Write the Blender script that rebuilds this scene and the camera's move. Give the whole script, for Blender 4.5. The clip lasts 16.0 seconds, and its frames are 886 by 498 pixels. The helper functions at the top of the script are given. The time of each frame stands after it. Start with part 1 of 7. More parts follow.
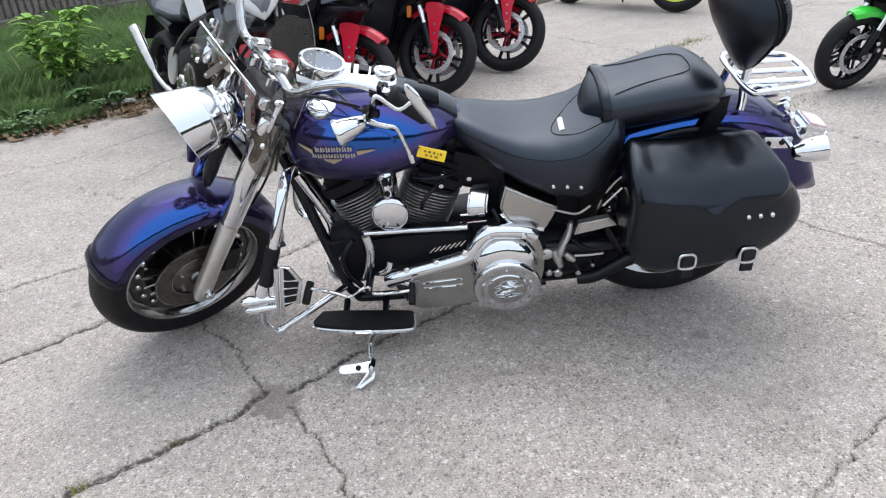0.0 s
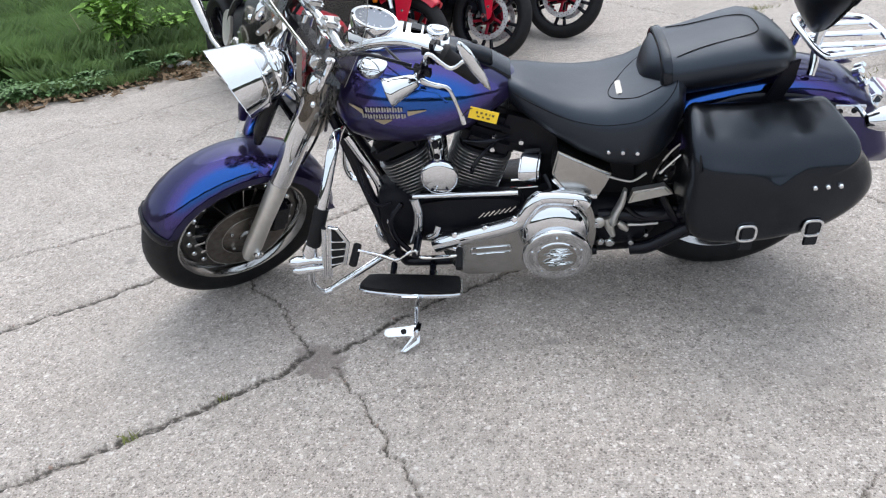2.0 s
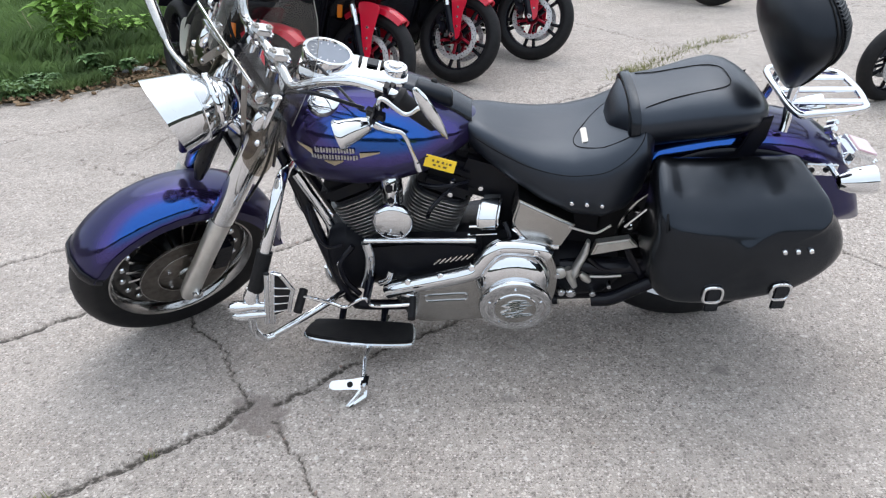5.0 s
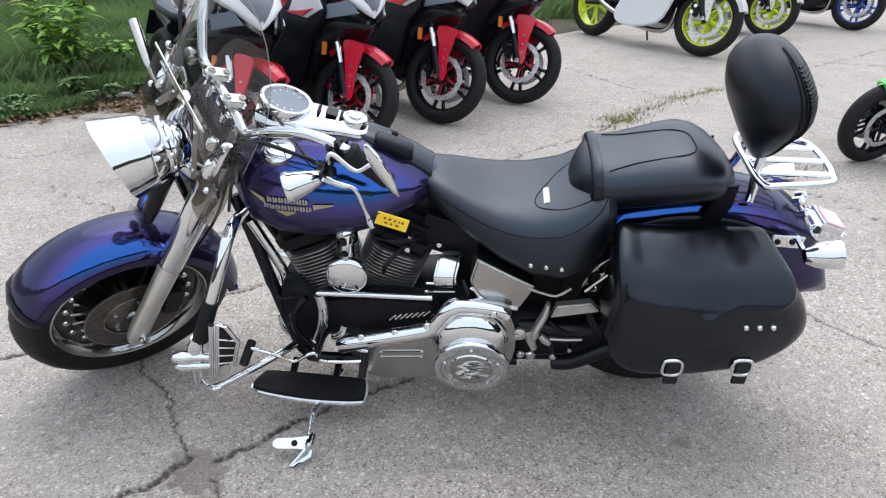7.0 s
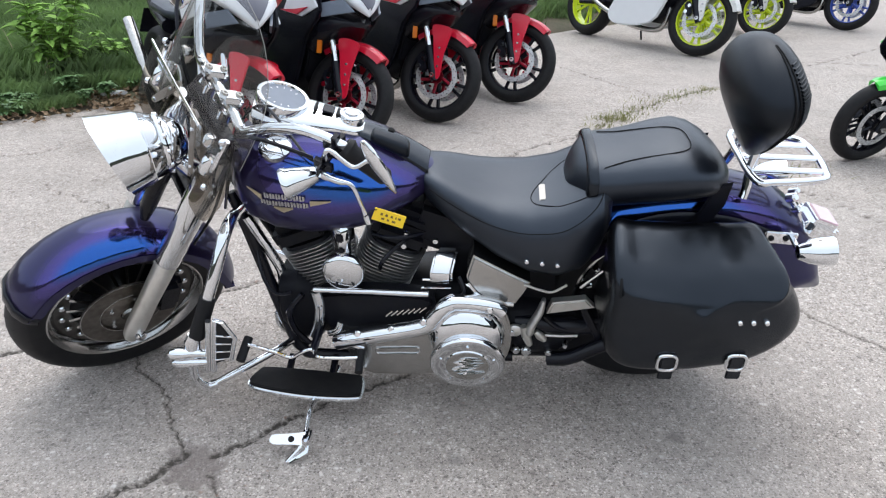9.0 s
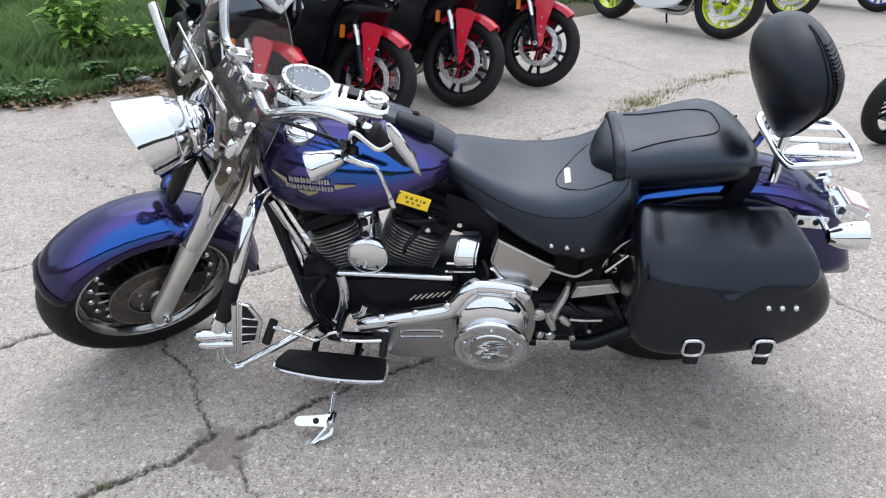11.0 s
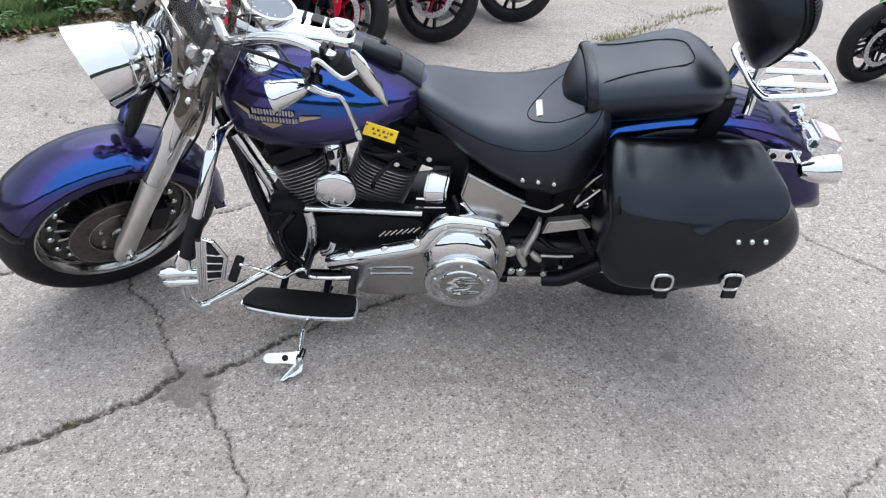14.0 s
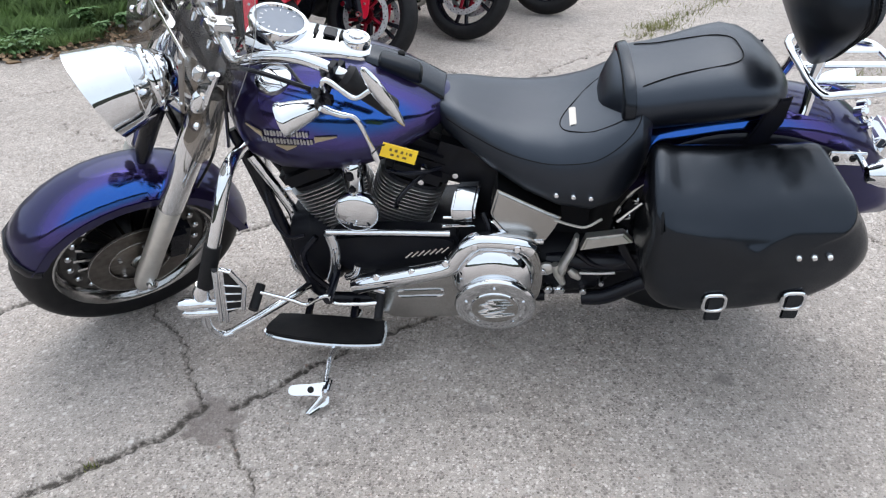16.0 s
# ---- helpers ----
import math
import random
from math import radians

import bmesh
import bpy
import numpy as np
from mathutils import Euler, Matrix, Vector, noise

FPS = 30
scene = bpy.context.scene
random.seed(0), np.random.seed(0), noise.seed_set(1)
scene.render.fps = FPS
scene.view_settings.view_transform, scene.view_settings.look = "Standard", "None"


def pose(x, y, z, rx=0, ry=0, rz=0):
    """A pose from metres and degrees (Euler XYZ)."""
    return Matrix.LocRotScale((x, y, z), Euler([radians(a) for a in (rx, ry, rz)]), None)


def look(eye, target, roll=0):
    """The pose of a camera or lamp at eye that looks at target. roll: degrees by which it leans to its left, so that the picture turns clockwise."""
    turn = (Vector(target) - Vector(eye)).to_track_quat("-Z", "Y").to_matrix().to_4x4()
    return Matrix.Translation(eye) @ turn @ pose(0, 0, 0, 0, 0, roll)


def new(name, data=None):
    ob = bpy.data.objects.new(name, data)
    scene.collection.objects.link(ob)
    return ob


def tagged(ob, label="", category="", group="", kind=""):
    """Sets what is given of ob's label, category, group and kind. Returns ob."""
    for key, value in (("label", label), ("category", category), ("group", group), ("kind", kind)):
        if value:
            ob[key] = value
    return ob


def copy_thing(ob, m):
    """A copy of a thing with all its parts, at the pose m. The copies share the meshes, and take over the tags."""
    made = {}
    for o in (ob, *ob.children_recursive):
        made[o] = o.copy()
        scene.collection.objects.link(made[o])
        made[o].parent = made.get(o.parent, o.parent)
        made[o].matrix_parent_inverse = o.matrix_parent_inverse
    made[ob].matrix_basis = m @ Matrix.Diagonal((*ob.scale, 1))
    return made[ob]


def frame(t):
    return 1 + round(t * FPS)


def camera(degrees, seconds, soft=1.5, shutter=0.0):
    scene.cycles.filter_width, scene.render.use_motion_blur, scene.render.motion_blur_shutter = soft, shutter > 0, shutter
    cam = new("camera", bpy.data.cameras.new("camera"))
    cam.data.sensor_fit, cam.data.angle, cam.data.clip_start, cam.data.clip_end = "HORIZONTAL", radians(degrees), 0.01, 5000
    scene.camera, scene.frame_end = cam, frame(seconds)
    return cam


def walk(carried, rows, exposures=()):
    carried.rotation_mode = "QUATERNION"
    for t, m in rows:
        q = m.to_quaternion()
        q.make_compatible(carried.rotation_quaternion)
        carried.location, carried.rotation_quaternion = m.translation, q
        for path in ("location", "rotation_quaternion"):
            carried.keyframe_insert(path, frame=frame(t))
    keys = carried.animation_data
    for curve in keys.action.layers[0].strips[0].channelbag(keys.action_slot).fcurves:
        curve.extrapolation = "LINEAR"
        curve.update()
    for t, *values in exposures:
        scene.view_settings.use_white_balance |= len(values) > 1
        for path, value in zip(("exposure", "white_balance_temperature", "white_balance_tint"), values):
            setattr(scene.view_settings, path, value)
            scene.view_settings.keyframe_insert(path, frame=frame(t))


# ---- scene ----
cam = camera(62.4, 16.0, soft=1.2)
PATH = [
    (0, (0.177, 0.069, 1.31), (0.089, 1.866, 0.435), -5.7),
    (0.5, (0.179, 0.075, 1.293), (0.027, 1.864, 0.411), -6.0),
    (1, (0.18, 0.086, 1.29), (-0.007, 1.873, 0.412), -6.3),
    (1.5, (0.173, 0.09, 1.283), (-0.032, 1.856, 0.365), -6.1),
    (2, (0.171, 0.089, 1.278), (-0.051, 1.844, 0.346), -6.1),
    (2.5, (0.17, 0.097, 1.279), (-0.082, 1.84, 0.331), -6.2),
    (3, (0.201, 0.112, 1.285), (-0.072, 1.858, 0.348), -6.8),
    (3.5, (0.228, 0.138, 1.277), (-0.057, 1.91, 0.396), -6.5),
    (4, (0.178, 0.173, 1.298), (-0.02, 1.934, 0.37), -5.2),
    (4.2, (0.148, 0.18, 1.308), (0.023, 1.947, 0.38), -4.3),
    (6.3, (0.298, 0.391, 1.344), (0.144, 2.159, 0.422), -0.7),
    (6.5, (0.29, 0.374, 1.352), (0.157, 2.158, 0.457), -0.5),
    (7, (0.288, 0.356, 1.356), (0.183, 2.163, 0.505), -0.1),
    (7.5, (0.287, 0.353, 1.351), (0.201, 2.152, 0.48), -0.4),
    (8, (0.288, 0.347, 1.348), (0.205, 2.146, 0.477), -0.5),
    (8.5, (0.28, 0.344, 1.353), (0.192, 2.147, 0.491), -0.3),
    (9, (0.283, 0.344, 1.352), (0.194, 2.152, 0.5), 0.1),
    (11.5, (0.274, 0.343, 1.344), (0.116, 2.126, 0.452), -0.7),
    (12, (0.278, 0.344, 1.344), (0.115, 2.125, 0.45), -0.7),
    (12.5, (0.277, 0.347, 1.342), (0.119, 2.127, 0.443), -0.7),
    (13, (0.278, 0.354, 1.341), (0.122, 2.127, 0.43), -0.6),
    (13.5, (0.286, 0.343, 1.336), (0.14, 2.109, 0.408), -0.3),
    (14, (0.291, 0.364, 1.311), (0.214, 2.081, 0.289), 0.3),
    (14.5, (0.305, 0.376, 1.331), (0.302, 2.058, 0.249), 0.7),
    (15, (0.318, 0.399, 1.328), (0.26, 2.107, 0.288), -0.8),
    (15.5, (0.368, 0.45, 1.314), (0.21, 2.168, 0.301), -2.8),
    (16, (0.323, 0.513, 1.31), (0.123, 2.211, 0.272), -3.6),
]
walk(cam, [(t, look(eye, target, roll)) for t, eye, target, roll in PATH])

# ---------------------------------------------------------------- light
world = bpy.data.worlds.new("overcast_sky")
scene.world = world
world.use_nodes = True
wn, wl = world.node_tree.nodes, world.node_tree.links
sky = wn.new("ShaderNodeTexSky")
sky.sky_type, sky.sun_disc = "NISHITA", False
sky.sun_elevation, sky.sun_rotation = radians(62), radians(20)
sky.air_density, sky.dust_density, sky.ozone_density = 1.0, 2.0, 1.5
soft_sky = wn.new("ShaderNodeHueSaturation")
soft_sky.inputs["Saturation"].default_value = 0.65
wl.new(sky.outputs[0], soft_sky.inputs["Color"])
wl.new(soft_sky.outputs[0], wn["Background"].inputs["Color"])
wn["Background"].inputs["Strength"].default_value = 0.13
# the cloud layer: a quarter as bright at the horizon as overhead
cloud, height, split, gain, both_skies = wn.new("ShaderNodeBackground"), wn.new("ShaderNodeTexCoord"), wn.new("ShaderNodeSeparateXYZ"), wn.new("ShaderNodeMapRange"), wn.new("ShaderNodeAddShader")
cloud.inputs["Color"].default_value = (0.86, 0.94, 1.0, 1)
gain.inputs["To Min"].default_value, gain.inputs["To Max"].default_value = 0.33, 0.93
wl.new(height.outputs["Generated"], split.inputs[0])
wl.new(split.outputs["Z"], gain.inputs["Value"])
wl.new(gain.outputs[0], cloud.inputs["Strength"])
wl.new(wn["Background"].outputs[0], both_skies.inputs[0])
wl.new(cloud.outputs[0], both_skies.inputs[1])
wl.new(both_skies.outputs[0], wn["World Output"].inputs["Surface"])

sun_lamp = bpy.data.lights.new("sun", "SUN")
sun_lamp.energy, sun_lamp.angle, sun_lamp.color = 0.6, radians(50), (1.0, 0.995, 0.985)
sun = new("sun", sun_lamp)
sun.matrix_world = look((-2.0, 8.0, 13.0), (0, 2.4, 0))
scene.view_settings.exposure = 0.34


# ---------------------------------------------------------------- materials
def material(name, colour, rough=0.5, metal=0.0, coat=0.0, grain=0.0, scale=40.0, second=None, bump=0.0, bump_scale=200.0, detail=4.0, spec=0.5):
    """A principled material: colour varied towards `second` by noise at two scales, with a fine relief."""
    m = bpy.data.materials.new(name)
    m.use_nodes = True
    n, l = m.node_tree.nodes, m.node_tree.links
    b = n["Principled BSDF"]
    b.inputs["Base Color"].default_value = (*colour, 1)
    b.inputs["Roughness"].default_value = rough
    b.inputs["Metallic"].default_value = metal
    b.inputs["Coat Weight"].default_value = coat
    b.inputs["Specular IOR Level"].default_value = spec
    b.inputs["Coat Roughness"].default_value = 0.05
    co = n.new("ShaderNodeTexCoord")
    if second or grain:
        second = second or tuple(c * 0.6 for c in colour)
        big, fine, mix, add = n.new("ShaderNodeTexNoise"), n.new("ShaderNodeTexNoise"), n.new("ShaderNodeMix"), n.new("ShaderNodeMath")
        big.inputs["Scale"].default_value, fine.inputs["Scale"].default_value = scale * 0.12, scale
        fine.inputs["Detail"].default_value = detail
        add.operation = "MULTIPLY"
        ramp = n.new("ShaderNodeMapRange")
        ramp.inputs["From Min"].default_value, ramp.inputs["From Max"].default_value = 0.15, 0.40
        ramp.inputs["To Max"].default_value = grain or 1.0
        mix.data_type = "RGBA"
        mix.inputs[6].default_value, mix.inputs[7].default_value = (*colour, 1), (*second, 1)
        for t in (big, fine):
            l.new(co.outputs["Object"], t.inputs["Vector"])
        l.new(big.outputs["Fac"], add.inputs[0])
        l.new(fine.outputs["Fac"], add.inputs[1])
        l.new(add.outputs[0], ramp.inputs["Value"])
        l.new(ramp.outputs[0], mix.inputs[0])
        l.new(mix.outputs[2], b.inputs["Base Color"])
    if bump:
        tex, bm_ = n.new("ShaderNodeTexNoise"), n.new("ShaderNodeBump")
        tex.inputs["Scale"].default_value, tex.inputs["Detail"].default_value = bump_scale, 3
        bm_.inputs["Strength"].default_value, bm_.inputs["Distance"].default_value = bump, 0.002
        l.new(co.outputs["Object"], tex.inputs["Vector"])
        l.new(tex.outputs["Fac"], bm_.inputs["Height"])
        l.new(bm_.outputs[0], b.inputs["Normal"])
    return m


CHROME = material("chrome", (0.80, 0.815, 0.835), 0.025, 1.0, grain=0.25, scale=30, second=(0.66, 0.67, 0.69))
ALLOY = material("polished_alloy", (0.55, 0.54, 0.52), 0.24, 1.0, grain=0.6, scale=60, second=(0.38, 0.37, 0.35), bump=0.1)
SATIN = material("satin_alloy", (0.70, 0.68, 0.64), 0.40, 0.85, grain=0.6, scale=50, second=(0.56, 0.54, 0.50), bump=0.1)
DULL = material("dull_disc_steel", (0.22, 0.20, 0.18), 0.40, 1.0, grain=0.9, scale=60, second=(0.11, 0.095, 0.08), bump=0.2)


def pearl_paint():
    """Colour-shift pearl: a near-black base, blue flake near head-on, violet at slight turns, clear coat over all. The
    weights by facing also put sky reflection and shade into the colour.
    """
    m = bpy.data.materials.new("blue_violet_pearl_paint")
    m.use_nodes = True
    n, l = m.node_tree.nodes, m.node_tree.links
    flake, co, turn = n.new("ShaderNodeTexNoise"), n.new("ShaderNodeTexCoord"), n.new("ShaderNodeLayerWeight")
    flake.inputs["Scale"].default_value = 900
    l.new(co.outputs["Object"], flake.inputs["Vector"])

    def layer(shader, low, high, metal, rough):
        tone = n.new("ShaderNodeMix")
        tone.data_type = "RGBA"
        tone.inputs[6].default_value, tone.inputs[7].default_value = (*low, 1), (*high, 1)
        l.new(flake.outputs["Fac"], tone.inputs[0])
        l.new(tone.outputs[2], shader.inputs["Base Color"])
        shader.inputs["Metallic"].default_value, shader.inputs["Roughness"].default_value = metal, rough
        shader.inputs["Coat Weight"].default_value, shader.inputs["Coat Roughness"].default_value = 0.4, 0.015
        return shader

    def facing_weight(start, end, most, least):
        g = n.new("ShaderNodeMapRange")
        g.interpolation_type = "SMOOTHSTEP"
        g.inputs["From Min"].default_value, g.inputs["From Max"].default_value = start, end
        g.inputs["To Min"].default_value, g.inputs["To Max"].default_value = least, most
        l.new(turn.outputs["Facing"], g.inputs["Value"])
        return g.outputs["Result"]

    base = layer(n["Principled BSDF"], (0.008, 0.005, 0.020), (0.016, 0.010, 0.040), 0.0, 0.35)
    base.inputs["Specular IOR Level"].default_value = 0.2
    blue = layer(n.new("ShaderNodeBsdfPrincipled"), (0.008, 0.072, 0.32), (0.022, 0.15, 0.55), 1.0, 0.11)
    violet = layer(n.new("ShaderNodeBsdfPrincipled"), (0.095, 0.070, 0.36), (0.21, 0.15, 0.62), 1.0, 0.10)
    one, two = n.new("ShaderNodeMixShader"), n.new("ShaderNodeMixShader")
    l.new(facing_weight(0.032, 0.14, 0.06, 0.84), one.inputs[0])
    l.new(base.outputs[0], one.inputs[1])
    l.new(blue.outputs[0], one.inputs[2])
    # violet fades again at steeper turns, painting shade on down-turned flanks
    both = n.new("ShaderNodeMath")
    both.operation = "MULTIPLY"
    l.new(facing_weight(0.035, 0.12, 0.35, 0.02), both.inputs[0])
    l.new(facing_weight(0.12, 0.28, 0.14, 1.0), both.inputs[1])
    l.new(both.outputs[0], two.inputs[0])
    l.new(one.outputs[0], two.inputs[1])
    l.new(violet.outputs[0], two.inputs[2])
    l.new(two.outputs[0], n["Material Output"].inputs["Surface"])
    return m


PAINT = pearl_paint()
BLACK = material("black_enamel", (0.0075, 0.008, 0.0135), 0.26, 0.0, coat=0.08, grain=0.7, scale=30, second=(0.008, 0.008, 0.008), spec=0.22)
CRINKLE = material("crinkle_black", (0.006, 0.0065, 0.0105), 0.42, 0.0, bump=0.4, bump_scale=500, grain=0.6, scale=30, second=(0.011, 0.0105, 0.010), spec=0.18)
RUBBER = material("tyre_rubber", (0.0105, 0.0105, 0.012), 0.55, grain=0.9, scale=35, second=(0.019, 0.018, 0.018), bump=0.2, spec=0.2)
LEATHER = material("black_leather", (0.0016, 0.0017, 0.0022), 0.25, grain=0.6, scale=25, second=(0.003, 0.003, 0.0034), bump=0.05, bump_scale=260, spec=0.48)
SEATSKIN = material("seat_vinyl", (0.003, 0.004, 0.007), 0.35, grain=0.6, scale=20, second=(0.008, 0.0085, 0.012), bump=0.15, bump_scale=450, spec=0.70)
PADSKIN = material("pad_vinyl", (0.006, 0.0065, 0.008), 0.36, grain=0.5, scale=20, second=(0.010, 0.010, 0.011), bump=0.12, bump_scale=450, spec=0.30)
for skin in (LEATHER, SEATSKIN, PADSKIN):          # the blue of reflected sky tinted into the sheen
    skin.node_tree.nodes["Principled BSDF"].inputs["Specular Tint"].default_value = (0.80, 0.92, 1.10, 1)
    # soft creases under the grain
    nodes, links = skin.node_tree.nodes, skin.node_tree.links
    crease, fold, place = nodes.new("ShaderNodeTexNoise"), nodes.new("ShaderNodeBump"), nodes.new("ShaderNodeTexCoord")
    crease.inputs["Scale"].default_value, crease.inputs["Detail"].default_value, crease.inputs["Distortion"].default_value = 9.0, 1.5, 0.3
    fold.inputs["Strength"].default_value, fold.inputs["Distance"].default_value = (0.20 if skin is LEATHER else 0.12), 0.02
    links.new(place.outputs["Object"], crease.inputs["Vector"])
    links.new(crease.outputs["Fac"], fold.inputs["Height"])
    for grain_bump in [q for q in nodes if q.type == "BUMP" and q != fold]:
        links.new(fold.outputs["Normal"], grain_bump.inputs["Normal"])
THREAD = material("black_stitching", (0.006, 0.006, 0.007), 0.7, grain=0.5, scale=200, spec=0.2)
WHITE = material("white_paint", (0.75, 0.76, 0.78), 0.3, coat=0.6, grain=0.2, scale=10, second=(0.62, 0.63, 0.65))
YELLOW = material("yellow_tag_plastic", (0.85, 0.55, 0.01), 0.45, grain=0.2, scale=40)
RED = material("red_plastic", (0.66, 0.008, 0.036), 0.28, coat=0.6, grain=0.3, scale=15, second=(0.52, 0.006, 0.028), spec=0.4)
LIME = material("lime_paint", (0.62, 0.75, 0.02), 0.35, coat=0.4, grain=0.2, scale=15)
GREEN = material("green_plastic", (0.05, 0.65, 0.06), 0.3, coat=0.5, grain=0.2, scale=15)
BLUE = material("blue_paint", (0.03, 0.08, 0.42), 0.3, coat=0.5, grain=0.2, scale=15)
ORANGE = material("orange_reflector", (0.75, 0.20, 0.01), 0.25, coat=0.5, grain=0.2, scale=80)
REDLENS = material("pale_red_lens", (0.72, 0.50, 0.54), 0.10, coat=1.0, grain=0.3, scale=120, second=(0.62, 0.38, 0.42))
DISCSTEEL = material("brake_disc_steel", (0.72, 0.72, 0.72), 0.38, 0.5, grain=0.6, scale=300, second=(0.30, 0.30, 0.30))
GOLD = material("emblem_gold", (0.50, 0.42, 0.28), 0.35, 0.7, grain=0.4, scale=90)
SILVER = material("emblem_silver", (0.44, 0.42, 0.39), 0.35, 0.6, grain=0.3, scale=90)
DIAL = material("dial_face", (0.16, 0.19, 0.24), 0.5, coat=0.25, grain=0.3, scale=40)
INK = material("ink", (0.01, 0.01, 0.01), 0.6, grain=0.3, scale=60, spec=0.2)


def clear(name, tint, rough=0.02, alpha=0.15):
    m = bpy.data.materials.new(name)
    m.use_nodes = True
    n, l = m.node_tree.nodes, m.node_tree.links
    out = n["Material Output"]
    tr, gl, mix, fr = n.new("ShaderNodeBsdfTransparent"), n.new("ShaderNodeBsdfGlossy"), n.new("ShaderNodeMixShader"), n.new("ShaderNodeLayerWeight")
    power, gain = n.new("ShaderNodeMath"), n.new("ShaderNodeMath")
    tr.inputs[0].default_value = (*tint, 1)
    gl.inputs["Roughness"].default_value = rough
    power.operation, gain.operation = "POWER", "MULTIPLY_ADD"
    power.inputs[1].default_value, gain.inputs[1].default_value, gain.inputs[2].default_value = 4.0, 0.6, 0.07
    l.new(fr.outputs["Facing"], power.inputs[0])
    l.new(power.outputs[0], gain.inputs[0])
    l.new(gain.outputs[0], mix.inputs[0])
    l.new(tr.outputs[0], mix.inputs[1])
    l.new(gl.outputs[0], mix.inputs[2])
    l.new(mix.outputs[0], out.inputs["Surface"])
    return m


SHIELD = clear("windshield_plastic", (0.80, 0.79, 0.77))


# ---------------------------------------------------------------- mesh helpers
def part(name, bm, mat, parent=None, label="", flat=False, kind="", bevel=0.0):
    """Links a bmesh as one mesh object, under a thing or a part if one is given."""
    bmesh.ops.recalc_face_normals(bm, faces=bm.faces)
    me = bpy.data.meshes.new(name)
    bm.to_mesh(me)
    bm.free()
    me.materials.append(mat)
    if not flat:
        me.polygons.foreach_set("use_smooth", [True] * len(me.polygons))
        me.set_sharp_from_angle(angle=radians(38))
    ob = new(name, me)
    ob.parent = parent
    if label:
        tagged(ob, label)
    if kind:
        tagged(ob, kind=kind)
    return ob


def empty(name, label, category, m=None, group="", kind=""):
    ob = new(name)
    if m is not None:
        ob.matrix_world = m
    return tagged(ob, label, category, group, kind)


def curve(pts, n=8):
    """Catmull-Rom points through pts."""
    p = [Vector(q) for q in pts]
    p = [2 * p[0] - p[1]] + p + [2 * p[-1] - p[-2]]
    out = []
    for i in range(1, len(p) - 2):
        for k in range(n):
            t = k / n
            a, b, c, d = p[i - 1], p[i], p[i + 1], p[i + 2]
            out.append(0.5 * ((2 * b) + (c - a) * t + (2 * a - 5 * b + 4 * c - d) * t * t + (3 * b - a - 3 * c + d) * t ** 3))
    return out + [p[-2]]


def loft(bm, rings, closed=True, caps=True):
    vs = [[bm.verts.new(q) for q in r] for r in rings]
    n = len(vs[0])
    for a, b in zip(vs, vs[1:]):
        for i in range(n if closed else n - 1):
            bm.faces.new((a[i], a[(i + 1) % n], b[(i + 1) % n], b[i]))
    if caps and closed:
        bm.faces.new(vs[0][::-1])
        bm.faces.new(vs[-1])
    return bm


def tube(bm, pts, r, seg=10, closed=False, m=None, flat=1.0):
    """A round bar along pts; r is a radius or one for each point; flat squeezes it sideways."""
    p = [Vector(q) for q in pts]
    if m is not None:
        p = [m @ q for q in p]
    rs = r if isinstance(r, (list, tuple)) else [r] * len(p)
    rings, up = [], None
    for i, q in enumerate(p):
        if closed:
            d = p[(i + 1) % len(p)] - p[i - 1]
        else:
            d = p[min(i + 1, len(p) - 1)] - p[max(i - 1, 0)]
        d.normalize()
        if up is None:
            up = Vector((0, 0, 1)) if abs(d.z) < 0.9 else Vector((0, 1, 0))
        side = d.cross(up).normalized()
        up = side.cross(d).normalized()
        rings.append([q + rs[i] * (math.cos(a) * side * flat + math.sin(a) * up) for a in [2 * math.pi * k / seg for k in range(seg)]])
    if closed:
        loft(bm, rings + [rings[0]], caps=False)
        bmesh.ops.remove_doubles(bm, verts=bm.verts, dist=1e-6)
    else:
        loft(bm, rings)
    return bm


def axis(o, d, up=(0, 0, 1)):
    """A matrix at o whose z runs along d."""
    return Matrix.Translation(o) @ Vector(d).to_track_quat("Z", "Y").to_matrix().to_4x4()


def lathe(bm, profile, m, seg=32, closed=False):
    """Turns (radius, height) pairs about the z of m."""
    rings = [[m @ Vector((max(r, 1e-4) * math.cos(a), max(r, 1e-4) * math.sin(a), h)) for a in [2 * math.pi * k / seg for k in range(seg)]] for r, h in profile]
    if closed:
        loft(bm, rings + [rings[0]], caps=False)
        bmesh.ops.remove_doubles(bm, verts=bm.verts, dist=1e-6)
        return bm
    return loft(bm, rings)


def box(bm, size, m, bevel=0.003):
    t = bmesh.new()
    bmesh.ops.create_cube(t, size=1, matrix=Matrix.Diagonal((*size, 1)))
    if bevel:
        bmesh.ops.bevel(t, geom=t.edges[:], offset=bevel, segments=2, affect="EDGES")
    return join(bm, t, m)


def join(bm, t, m=None):
    base = {}
    for v in t.verts:
        base[v] = bm.verts.new(m @ v.co if m is not None else v.co)
    for f in t.faces:
        bm.faces.new([base[v] for v in f.verts])
    t.free()
    return bm


